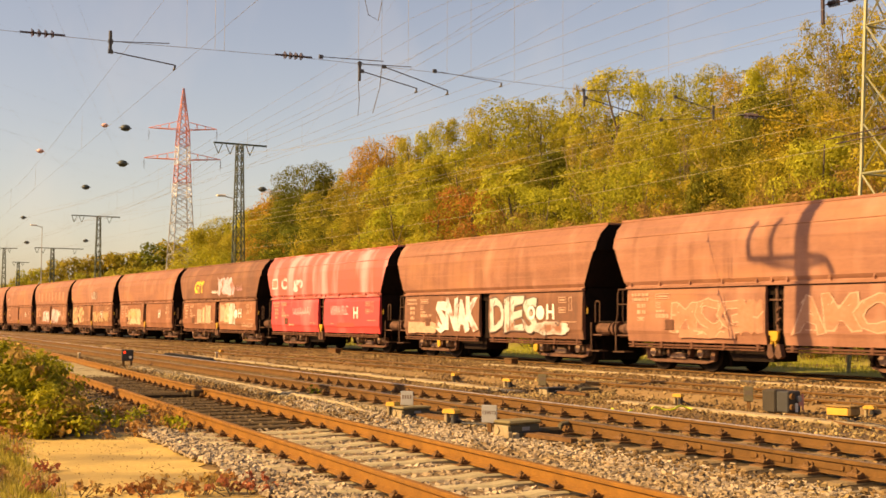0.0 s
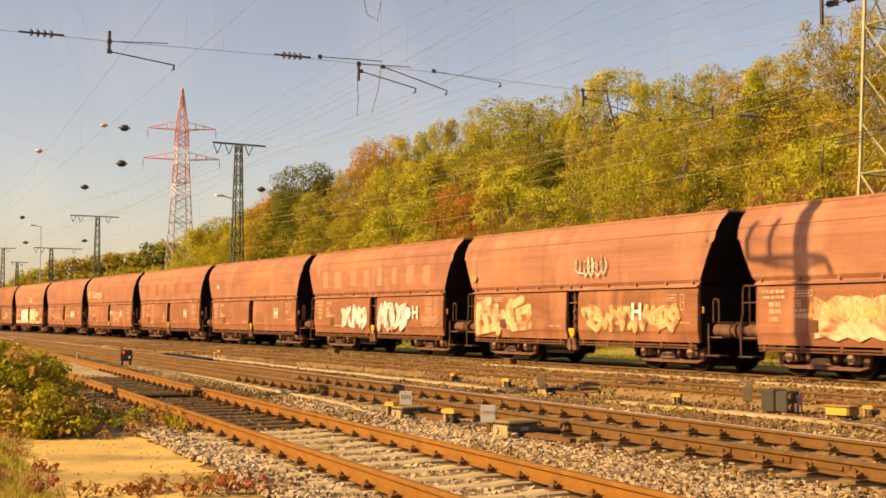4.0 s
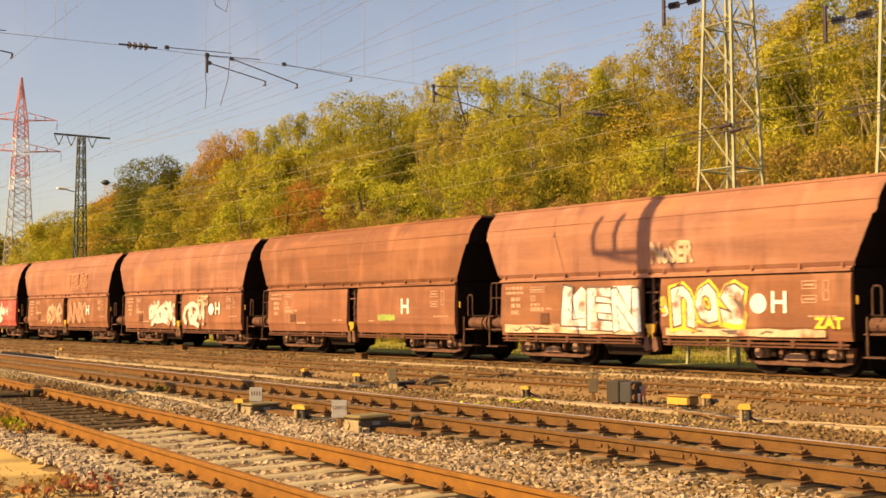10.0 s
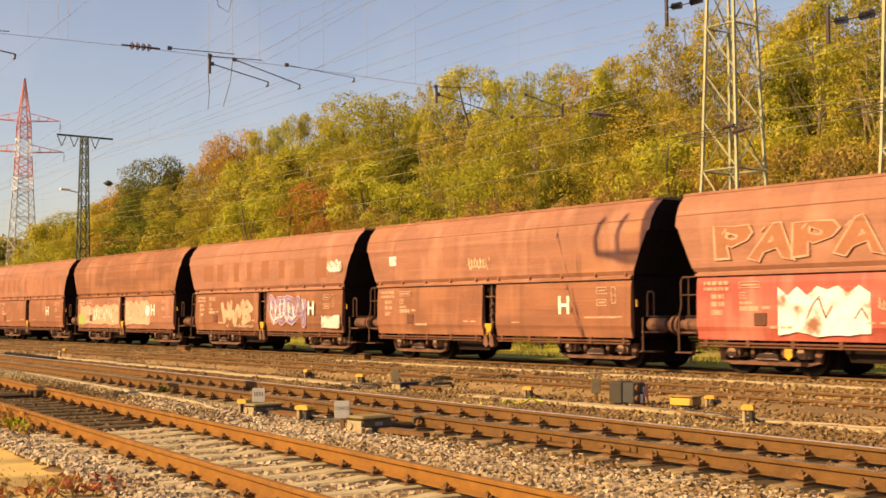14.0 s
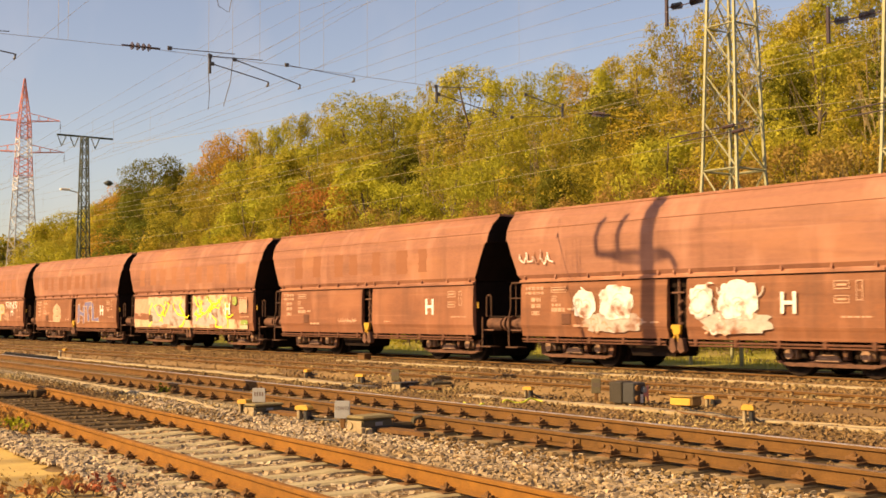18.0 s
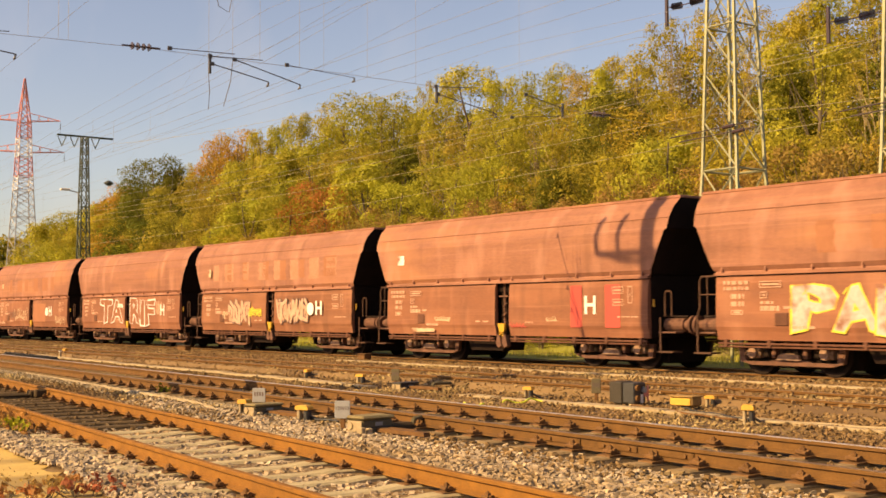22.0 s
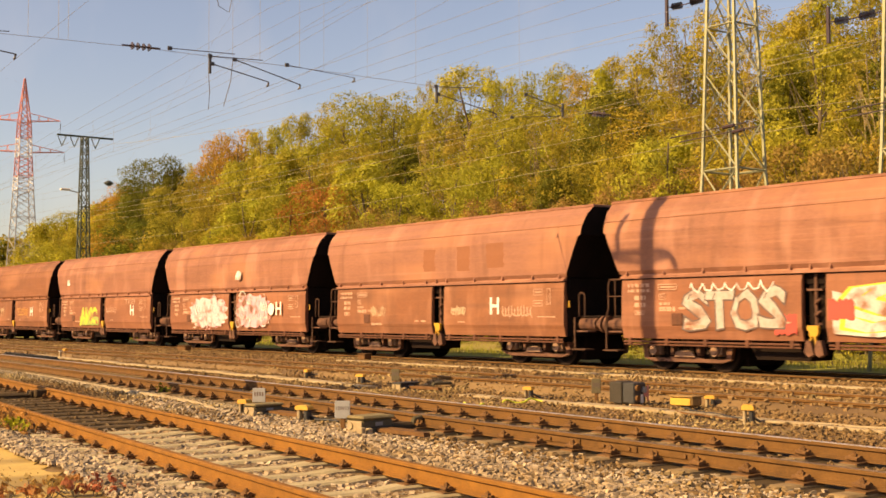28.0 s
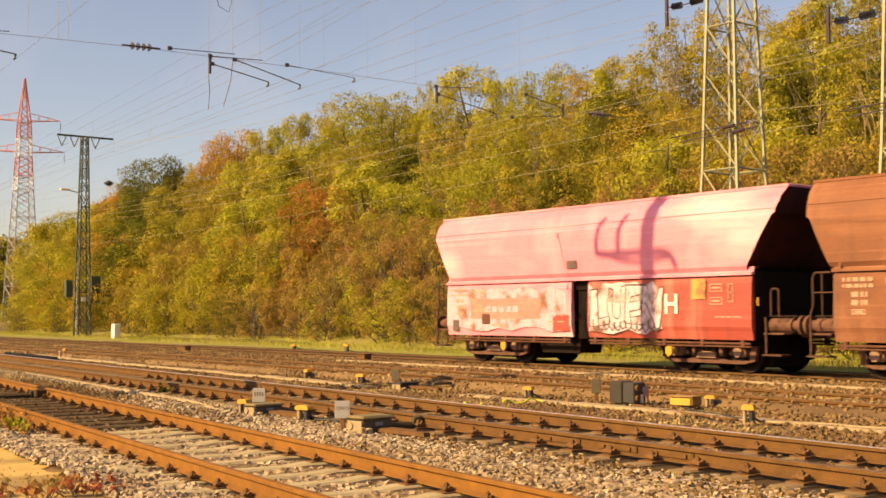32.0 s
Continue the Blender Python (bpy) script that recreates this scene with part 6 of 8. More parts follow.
def t_mast(x, y, top, arm0, arm1, label):
    t = thing("catenary_mast", label, "mast", "masts")
    lattice(t, x, y, -0.3, top, 0.92, 0.40, 15, 0.055, 0.03, GREENMAST)
    bm = bmesh.new()
    box(bm, x - 0.08, x + 0.08, y + arm0, y + arm1, top - 0.02, top + 0.1)
    part("cross_arm", bm, GREENMAST, t)
    for yy in (arm0 + 0.35, arm0 + 1.25, arm1 - 1.3):
        bm = bmesh.new()
        path_rod(bm, [(x, y + yy - 0.3, top - 0.05), (x, y + yy, top - 0.75), (x, y + yy + 0.3, top - 0.05)], 0.035, 6)
        part("hanger", bm, GREENMAST, t)
    return t


t = t_mast(-84.2, 31.4, 14.1, -2.0, 2.1, "dark green lattice mast with a T-shaped head")
for x0, y0, z0, w, h, c in ((-84.0, 30.3, 2.6, 0.5, 1.2, "dark"), (-83.7, 32.1, 2.2, 0.7, 1.9, "dark"), (-83.7, 33.0, 2.7, 0.5, 1.0, "dark")):
    bm = bmesh.new()
    box(bm, x0 - 0.2, x0 + 0.2, y0 - w / 2, y0 + w / 2, z0, z0 + h, 0.03)
    part("switch_box", bm, GREENMAST, t, "dark green switch box")
bm = bmesh.new()
box(bm, -83.75, -83.55, 31.1, 31.4, 2.3, 2.6, 0.02)
part("number_plate", bm, WHITE, t, "small white plate")
t_mast(-148.4, 37.3, 13.6, -3.3, 2.6, "dark distant lattice mast with a long head arm")
t_mast(-185.8, 39.9, 11.6, -2.6, 4.6, "far lattice mast with a cross arm")
t_mast(-226.4, 40.2, 13.6, -1.2, 2.2, "far lattice mast with a short arm")
t_mast(-260.0, 49.0, 12.6, -1.2, 2.2, "far lattice mast with a short arm")

for x, y, h in ((-146.9, 30.3, 12.0), (-84.9, 31.25, 10.2)):
    t = thing("lamp_post", "slim grey lamp post with a flat lantern", "lamp post", "yard lamps")
    bm = bmesh.new()
    rod(bm, (x, y, -0.3), (x, y, h), 0.075, 8, 0.045)
    part("pole", bm, GREYSTEEL, t)
    bm = bmesh.new()
    rod(bm, (x, y, h - 0.05), (x + 0.1, y - 0.9, h + 0.12), 0.04, 6)
    part("bracket", bm, GREYSTEEL, t)
    bm = bmesh.new()
    box(bm, x - 0.1, x + 0.3, y - 1.35, y - 0.7, h + 0.05, h + 0.2, 0.04)
    part("lantern", bm, WHITE, t, "pale flat lantern")

# red and white power pylon
t = thing("power_pylon", "red and white banded lattice power pylon", "pylon")
PX, PY = -219.0, 70.4
lattice(t, PX, PY, -0.3, 24.0, 5.4, 2.8, 12, 0.11, 0.06, GREYSTEEL)
for z0, z1, w0, w1, mat in ((24.0, 26.5, 2.9, 2.6, WHITEMAST), (26.5, 30.0, 2.6, 2.3, REDMAST), (30.0, 33.5, 2.3, 2.1, WHITEMAST), (33.5, 36.2, 2.1, 1.9, REDMAST), (36.2, 44.4, 1.9, 0.15, REDMAST)):
    lattice(t, PX, PY, z0, z1, w0, w1, 5 if z0 > 36 else 3, 0.11, 0.065, mat)
for z, half in ((30.9, 6.6), (36.6, 5.8)):
    for s in (-1, 1):
        bm = bmesh.new()
        tip = (PX + s * 2.4, PY + s * half, z + 0.2)
        for dx, dz in ((-0.9, 0), (0.9, 0), (0, 1.5)):
            rod(bm, (PX + dx, PY + s * 1.0, z + dz), tip, 0.07, 4)
        for q in (0.3, 0.6):
            for dx in (-0.9, 0.9):
                rod(bm, Vector((PX + dx, PY + s * 1.0, z)).lerp(Vector(tip), q), Vector((PX, PY + s * 1.0, z + 1.5)).lerp(Vector(tip), q), 0.06, 4)
        part("cross_arm", bm, REDMAST, t, "red lattice cross arm")
        insulator("insulator", tip, (tip[0], tip[1], z - 2.0), t, 6, 0.16)

BALLDARK, BALLRED = plain("dark_marker_ball", (0.05, 0.06, 0.05), 0.5), plain("red_marker_ball", (0.80, 0.46, 0.40), 0.5)


def span(a, b, sag, n=10):
    a, b = Vector(a), Vector(b)
    return [a.lerp(b, i / n) - Vector((0, 0, 4 * sag * (i / n) * (1 - i / n))) for i in range(n + 1)]


def wire(name, label, pts, r=0.016, mat=None):
    ob = new(name, mesh_of(tube(pts, r), name, mat or (WIRE if r > 0.0085 else THIN)))
    return tagged(ob, label, "wire", "overhead wires")


# marker balls on the power lines that pass over the yard
for (x, y, z), rr, mat in (((-96.5, 26.24, 16.6), 0.33, 0), ((-96.54, 26.08, 13.7), 0.33, 0), ((-132.0, 31.7, 15.4), 0.34, 0), ((-150, 38.2, 25.2), 0.33, 1), ((-150, 30.5, 21.4), 0.33, 1),
                           ((-93.0, 36.7, 11.9), 0.27, 0), ((-200.0, 38.3, 17.2), 0.33, 0), ((-200.0, 38.9, 13.2), 0.33, 0), ((-190, 45.8, 13.2), 0.33, 0)):
    bm = bmesh.new()
    a, b = Vector((PX, PY, z + 9.0)), Vector((x, y, z))
    far = a + (b - a) * 1.7
    far.z = a.z
    pts = span(a, far, 9.0 / 0.969, 34)
    wire("power_line", "thin high line that carries a marker ball", pts, 0.003)
    bmesh.ops.create_icosphere(bm, subdivisions=2, radius=rr, matrix=Matrix.Translation((x, y, z)) @ Matrix.Diagonal((1.0, 1.25, 0.85, 1)))
    rod(bm, (x, y - rr * 1.5, z), (x, y + rr * 1.5, z), 0.05, 6)
    b = tagged(new("marker_ball", mesh_of(bm, "marker_ball", (BALLDARK, BALLRED)[mat], True)), ("dark round marker ball on an overhead line", "red and white marker ball on a power line")[mat], "marker ball", "marker balls")

SX = -23.5
wire("head_span_wire", "thin steel cross wire slung over the tracks", [(SX, 2.2, 6.66), (SX, 6.0, 6.72), (SX, 10, 6.86), (SX, 14, 6.9), (SX, 17.6, 6.9), (SX, 22, 6.78), (SX, 27.4, 6.6)], 0.005)
wire("head_span_wire", "upper sagging steel wire of the head span", span((SX, 2.2, 15.8), (SX, 27.6, 16.6), 3.2, 14), 0.005)
h = thing("registration_set", "dark insulated steady arms on the cross wire", "catenary fitting", "overhead wires")
for y, z in ((4.77, 6.71), (9.94, 6.87), (23.16, 6.76)):
    insulator("insulator", (SX, y - 0.42, z - 0.01), (SX, y + 0.42, z + 0.02), h, 4, 0.085)
for (ya, za), (yb, zb), hook in (((6.06, 6.72), (7.24, 6.82), 0), ((6.06, 6.52), (7.37, 6.39), 1), ((10.57, 6.93), (12.09, 7.0), 0), ((11.5, 6.88), (12.79, 6.95), 0), ((11.55, 6.72), (12.93, 6.48), 1),
                                 ((12.09, 6.88), (13.74, 6.51), 1), ((13.39, 6.92), (15.2, 6.84), 1), ((17.58, 6.9), (18.77, 7.0), 0), ((17.65, 6.72), (19.5, 6.42), 1), ((20.5, 7.02), (21.78, 6.8), 1), ((20.02, 6.38), (21.78, 6.58), 0)):
    bm = bmesh.new()
    rod(bm, (SX, ya, za), (SX, yb, zb), 0.007 if ya == 13.39 else 0.0125 if hook else 0.009, 6)
    box(bm, SX - 0.02, SX + 0.02, ya - 0.04, ya + 0.05, za - 0.04, za + 0.04)
    if hook:
        rod(bm, (SX, yb, zb), (SX, yb - 0.02, zb - 0.09), 0.022, 6)
        rod(bm, (SX - 0.05, yb - 0.02, zb - 0.09), (SX + 0.05, yb - 0.02, zb - 0.09), 0.02, 6)
    part("steady_arm", bm, WIRE, h)
for y in (6.06, 11.5, 17.6, 21.8):
    bm = bmesh.new()
    box(bm, SX - 0.025, SX + 0.025, y - 0.03, y + 0.03, 6.5 if y < 20 else 6.55, 6.93, 0.008)
    part("drop_bracket", bm, WIRE, h)

for n, (y, ztop, zlow) in enumerate(((7.6, 11.4, 6.8), (11.47, 11.7, 6.9), (12.04, 11.7, 6.95), (12.71, 11.8, 6.95), (13.72, 12.0, 6.9), (14.36, 12.1, 6.9), (15.56, 12.2, 6.9), (16.97, 12.4, 6.9), (20.29, 12.8, 6.9), (8.2, 11.4, 6.8), (8.4, 11.4, 6.8))):
    wire("dropper", "thin vertical hanger wire", [(SX, y, ztop), (SX, y, zlow)], 0.004)
wire("jumper", "slack current jumper loop", [(SX, 11.47, 6.5), (SX, 11.5, 6.1), (SX, 11.47, 5.72)], 0.009)
wire("jumper", "slack current jumper loop", [(SX, 12.05, 6.9), (SX, 12.0, 6.4), (SX, 11.83, 5.82)], 0.009)
wire("jumper", "slack current jumper loop", [(SX, 11.55, 8.6), (SX, 11.7, 8.0), (SX, 11.95, 7.9), (SX, 12.05, 8.4)], 0.009)

# contact and messenger wires along the tracks
for n, (y0, zc, slope) in enumerate(((7.35, 6.28, 0.092), (12.91, 6.38, 0.062), (13.72, 6.41, 0.05), (15.18, 6.75, 0.03), (19.48, 6.32, 0.004), (21.76, 6.52, 0.0))):
    def at(x, z):
        return (x, y0 + slope * (SX - x), z)
    wire("contact_wire", "grooved copper contact wire above a track", [at(x, zc) for x in (-150, -84, SX, 20, 60)], 0.0036)
    pts = [at(x, z) for x, z in zip((-150, -130, -117, -104, -84, -64, -54, -44, SX, -4, 6, 16, 36), (zc + 1.7, zc + 1.0, zc + 0.85, zc + 1.0, zc + 1.75, zc + 1.0, zc + 0.8, zc + 1.0, zc + 1.75, zc + 1.0, zc + 0.85, zc + 1.0, zc + 1.75))]
    wire("messenger_wire", "sagging messenger wire above a track", pts, 0.0036)
    for x in (-110, -97, -71, -58, -48, -36, -14, 2):
        wire("dropper", "thin hanger between messenger and contact wire", [at(x, zc), at(x, zc + 1.0)], 0.003)
# feeders from the T-headed mast to the towers
for a, b, c, sag in (((-83.4, 31.4, 8.67), (-23.65, 27.8, 8.78), (-17.78, 27.8, 8.96), 0.55), ((-83.4, 31.4, 8.35), (-23.77, 27.8, 8.29), (-17.8, 27.8, 8.44), 0.5), ((-83.4, 31.4, 7.99), (-23.83, 27.8, 7.25), (-17.84, 27.8, 6.9), 0.35), ((-85.5, 31.4, 6.36), (-23.85, 27.8, 6.46), (-17.85, 27.8, 6.54), 0.3),
                     ((-84.2, 30.2, 13.3), (-25.1, 27.8, 10.3), (-8.0, 27.8, 10.6), 0.8)):
    wire("feeder_wire", "bright aluminium feeder wire before the trees", span(a, b, sag, 12) + span(b, c, 0.05, 3)[1:] + [(c[0] + 30, c[1], c[2] + 0.6)], 0.007, FEEDER)
for y, z in ((33.4, 13.4), (29.8, 13.4), (30.6, 13.4)):
    wire("feeder_wire", "feeder wire on the heads of the masts", span((-148, y + 5.5, 13.0), (-84.2, y, z), 1.0, 8) + span((-84.2, y, z), (-20, y - 6, 15.5), 1.2, 10)[1:], 0.008)
for dy, z in ((5.2, 28.6), (-5.2, 28.6), (4.6, 34.2), (-4.6, 34.2), (0, 43.4)):
    wire("power_line", "distant high voltage conductor", span((PX + (2.4 if dy > 0 else -2.4 if dy < 0 else 0), PY + dy, z), (-40, -60 + dy, z + 4), 7.0, 16), 0.004)

# ---- beside the tracks ----
SLAB = shade("dirty_concrete_slab", (0.40, 0.31, 0.19), (0.26, 0.19, 0.11), 2.5, 0.9, 0.3, 0, 30)
BOXGREY = shade("weathered_olive_box", (0.13, 0.105, 0.06), (0.08, 0.064, 0.036), 4, 0.7, 0.15, 0, 30)
BOXDARK = shade("dark_grey_box", (0.035, 0.033, 0.03), (0.022, 0.02, 0.018), 4, 0.6, 0.15, 0, 30)
SIGNGREY = plain("sign_plate_grey", (0.27, 0.265, 0.26), 0.5)
# for oily iron and beds, and for painted shade under rails
OIL_AND_SHADE = shade("oil_and_shade_black", (0.05, 0.034, 0.02), (0.085, 0.056, 0.03), 2.0, 0.9, 0.8, 0, 30, own=False, dull=True)
TRAIN_SHADE = shade("shade_black_ballast", (0.035, 0.025, 0.016), (0.075, 0.05, 0.03), 1.5, 0.95, 1.0, 0, 26, (0.11, 0.07, 0.035), 0.62, own=False, dull=True)
# sunlight on the lid painted in: lighter than the housing's olive
LIDOLIVE = shade("sunlit_olive_lid", (0.24, 0.185, 0.09), (0.15, 0.115, 0.055), 4, 0.8, 0.15, 0, 30)
YELLOWCAP = shade("sun_yellow_cap", (0.68, 0.36, 0.06), (0.48, 0.25, 0.04), 5, 0.6, 0.1, 0, 30)
G = BED - 0.03


def point_machine(x, y, w, d, h, turn, label):
    t = thing("point_machine", label, "point machine", "point machines", at=pose(x, y, G, 0, 0, turn))
    bm = bmesh.new()
    box(bm, -w / 2, w / 2, -d / 2, d / 2, 0.02, h * 0.78, 0.02)
    part("housing", bm, BOXGREY, t)
    bm = bmesh.new()
    box(bm, -w / 2 - 0.02, w / 2 + 0.02, -d / 2 - 0.02, d / 2 + 0.02, h * 0.78 + 0.004, h, 0.025)
    part("lid", bm, LIDOLIVE, t)
    bm = bmesh.new()
    rod(bm, (-w * 0.25, -d / 2 - 0.03, h * 0.5), (-w * 0.25, -d / 2 + 0.01, h * 0.5), 0.05, 10)
    part("cover_cap", bm, SLAB, t, "cream round cover")
    bm = bmesh.new()
    box(bm, -w / 2 + 0.01, w / 2 - 0.01, -d / 2 - 0.014, -d / 2 - 0.003, 0.03, h * 0.76, 0.006)
    part("end_plate", bm, SLAB, t, "cream painted end plate")
    bm = bmesh.new()
    box(bm, w / 2 + 0.003, w / 2 + 0.008, -0.05, 0.07, h * 0.5, h * 0.68)
    part("type_plate", bm, SIGNGREY, t, "small pale type plate")
    bm = bmesh.new()
    box(bm, w / 2 + 0.03, w / 2 + 0.9, -0.05, 0.05, 0.05, 0.10)
    box(bm, w / 2 + 0.03, w / 2 + 0.6, 0.10, 0.16, 0.05, 0.10)
    part("drive_rod", bm, IRON, t)
    bm = bmesh.new()
    box(bm, -w / 2 - 0.1, w / 2 + 0.03, -d / 2 - 0.05, d / 2 + 0.05, -0.06, 0.012)
    part("base_timber", bm, OILTIMBER, t)
    bm = bmesh.new()
    box(bm, -w / 2 - 0.006, w / 2 + 0.008, -d / 2 - 0.008, d / 2 + 0.008, h * 0.40, h * 0.46)
    part("joint_strip", bm, BOXDARK, t)
    for yy, hh in ((-d / 2 - 0.09, 0.14), (-d / 2 + 0.02, 0.12)):
        part("foot_block", box(bmesh.new(), w / 2 + 0.02, w / 2 + 0.09, yy, yy + 0.07, -0.03, hh * h * 3.6, 0.01), SLAB, t, "cream painted block")
    bm = bmesh.new()
    box(bm, -w * 0.3, w * 0.3, d / 2 + 0.03, d / 2 + 0.42, 0.0, h * 0.5, 0.03)
    part("gear_cover", bm, OIL_AND_SHADE, t, "black greasy gear cover")
    bm = bmesh.new()
    path_rod(bm, [(0.0, d / 2 + 0.46, 0.0), (0.0, d / 2 + 0.47, h * 0.6), (0.0, d / 2 + 0.58, h * 0.66), (0.0, d / 2 + 0.95, h * 0.6)], 0.035, 6)
    part("rod_guard", bm, BOXGREY, t)
    return t


point_machine(-12.70, 8.46, 0.30, 0.50, 0.25, 6, "grey green point machine box beside the rail")
point_machine(-15.95, 8.73, 0.26, 0.50, 0.20, 5, "grey point machine box beside the rail")
low = point_machine(-19.6, 13.9, 0.26, 0.48, 0.17, 4, "low dark point machine on pale slabs")
for o in low.children:
    if o.name.split(".")[0] in ("housing", "lid"):
        o.material_slots[0].link = "OBJECT"
        o.material_slots[0].material = BOXDARK


def sign(x, y, h, w, ph, words, label, mat):
    t = thing("track_sign", label, "sign", "track signs", at=pose(x, y, G, 0, 0, 40))
    bm = bmesh.new()
    box(bm, -0.03, 0.03, -0.02, 0.02, -0.05, h, 0.005)
    part("post", bm, IRON, t)
    bm = bmesh.new()
    box(bm, -w / 2, w / 2, -0.035, -0.021, h - 0.03, h + ph, 0.006)
    p = part("plate", bm, mat, t)
    if words:
        part("lettering", text_mesh(words, 0.064, DARKSPRAY), None, p).matrix_basis = pose(0, -0.037, h + ph * 0.5, 90, 0, 0)
    else:
        bm = bmesh.new()
        for i in range(4):
            patch(bm, -w * 0.36 + i * w * 0.2, -w * 0.24 + i * w * 0.2, h + ph * 0.35, h + ph * 0.68)
        part("lettering_bar", bm, DARKSPRAY, p).matrix_basis = pose(0, -0.037, 0)
    return t


sign(-13.25, 8.40, 0.20, 0.21, 0.20, "12W12", "small grey plate with a point number on a short post", SIGNGREY)
sign(-16.5, 8.95, 0.20, 0.21, 0.19, "", "small grey plate on a short iron post", SIGNGREY)
sign(-14.95, 14.6, 0.18, 0.16, 0.22, "", "small grey plate on a short iron post", BOXGREY)
sign(-20.1, 14.0, 0.20, 0.17, 0.21, "", "small grey plate on a short iron post", BOXGREY)


def cap_post(x, y, w, h):
    t = thing("cable_post", "squat white cable post with a yellow cap", "cable post", "cable posts", at=pose(x, y, G, 0, 0, 25))
    bm = bmesh.new()
    box(bm, -w * 0.32, -w * 0.12, -0.06, 0.02, -0.05, h * 0.76, 0.01)
    part("post", bm, SLAB, t, "cream painted post")
    bm = bmesh.new()
    box(bm, w * 0.06, w * 0.34, -0.06, 0.06, -0.05, h * 0.72, 0.02)
    part("cable_sleeve", bm, BOXDARK, t, "black cable sleeve")
    bm = bmesh.new()
    slab(bm, [(-w * 0.38, h * 0.74), (w * 0.38, h * 0.74), (w * 0.38, h * 0.9), (w * 0.28, h), (-w * 0.28, h), (-w * 0.38, h * 0.9)], "y", -0.075, 0.075)
    part("cap", bm, YELLOWCAP, t, "yellow cap")
    bm = bmesh.new()
    path_rod(bm, [(w * 0.3, 0.0, 0.1), (w * 0.7, 0.1, 0.03), (w * 1.6, 0.15, 0.01), (w * 2.6, 0.4, 0.01)], 0.018, 6)
    part("cable", bm, BOXDARK, t, "black rubber cable")
    return t


for x, y, w, hh in ((-14.74, 8.70, 0.28, 0.24), (-16.36, 8.62, 0.22, 0.24), (-22.0, 14.4, 0.26, 0.22), (-16.25, 14.2, 0.22, 0.22), (-12.87, 15.1, 0.22, 0.20), (-10.55, 13.15, 0.22, 0.28), (-25.2, 15.0, 0.2, 0.2), (-41.1, 26.2, 0.3, 0.32), (-46.0, 26.6, 0.3, 0.2), (-24.6, 14.6, 0.14, 0.22), (-43.5, 15.6, 0.16, 0.3)):
    cap_post(x, y, w, hh)

TANBOX = shade("tan_painted_box", (0.34, 0.20, 0.07), (0.22, 0.13, 0.05), 5, 0.7, 0.1, 0, 30)
BOXDULL = shade("dull_grey_housing", (0.05, 0.04, 0.029), (0.032, 0.026, 0.019), 4, 0.7, 0.15, 0, 30)
t = thing("signal_cabinet", "grey trackside cabinet with a dark open end", "cabinet", at=pose(-14.0, 14.35, G, 0, 0, 8))
bm = bmesh.new()
box(bm, -0.24, 0.02, -0.15, 0.20, 0.04, 0.40, 0.02)
part("housing", bm, BOXDULL, t)
bm = bmesh.new()
box(bm, 0.024, 0.26, -0.14, 0.19, 0.05, 0.39, 0.02)
part("signal_head", bm, BOXDARK, t, "dark signal head")
for yy, zz, mat in ((-0.07, 0.31, IRON), (-0.07, 0.14, IRON), (0.11, 0.27, SIGNGREY)):
    bm = bmesh.new()
    rod(bm, (0.25, yy, zz), (0.30, yy, zz), 0.05, 12)
    part("lens", bm, mat, t)
bm = bmesh.new()
box(bm, 0.264, 0.27, 0.03, 0.10, 0.06, 0.20)
part("plate", bm, WHITE, t, "small white plate")
bm = bmesh.new()
box(bm, 0.264, 0.275, 0.115, 0.19, 0.16, 0.26)
box(bm, 0.264, 0.275, 0.20, 0.24, 0.08, 0.34)
part("reflector", bm, REDMAST, t, "red reflector strip")
bm = bmesh.new()
for dx in (-0.2, 0.18):
    part("foot", box(bmesh.new(), dx - 0.04, dx + 0.04, -0.12, 0.16, -0.04, 0.05), SLAB, t, "pale concrete foot")
t = thing("relay_box", "yellow-fronted low relay box on ballast", "box", at=pose(-12.85, 14.5, G, 0, 0, 10))
bm = bmesh.new()
box(bm, -0.2, 0.2, -0.15, 0.15, 0.07, 0.2, 0.02)
part("housing", bm, TANBOX, t)
bm = bmesh.new()
box(bm, -0.22, 0.22, -0.17, 0.17, 0.202, 0.225, 0.008)
part("lid", bm, TANBOX, t)
bm = bmesh.new()
box(bm, -0.06, 0.06, -0.05, 0.05, -0.05, 0.072)
part("post", bm, BOXDARK, t)
bm = bmesh.new()
box(bm, -0.19, 0.17, -0.165, -0.152, 0.08, 0.19, 0.006)
part("front_panel", bm, YELLOWCAP, t, "yellow front panel")
LAMP_RED = bpy.data.materials.new("red_signal_light")
LAMP_RED.use_nodes = True
LAMP_RED.node_tree.nodes["Principled BSDF"].inputs["Base Color"].default_value = (0.6, 0.03, 0.02, 1)
LAMP_RED.node_tree.nodes["Principled BSDF"].inputs["Emission Color"].default_value = (1.0, 0.06, 0.02, 1)
LAMP_RED.node_tree.nodes["Principled BSDF"].inputs["Emission Strength"].default_value = 0.9
t = thing("dwarf_signal", "black dwarf signal showing a red light", "signal", at=pose(-36.6, 10.15, G, 0, 0, 75))
t.scale = (0.68, 0.68, 0.68)
bm = bmesh.new()
box(bm, -0.26, 0.26, -0.13, 0.13, 0.28, 0.78, 0.03)
part("housing", bm, BOXDARK, t)
for dx in (-0.17, 0.17):
    bm = bmesh.new()
    box(bm, dx - 0.05, dx + 0.05, -0.06, 0.06, -0.05, 0.28)
    part("foot", bm, IRON, t)
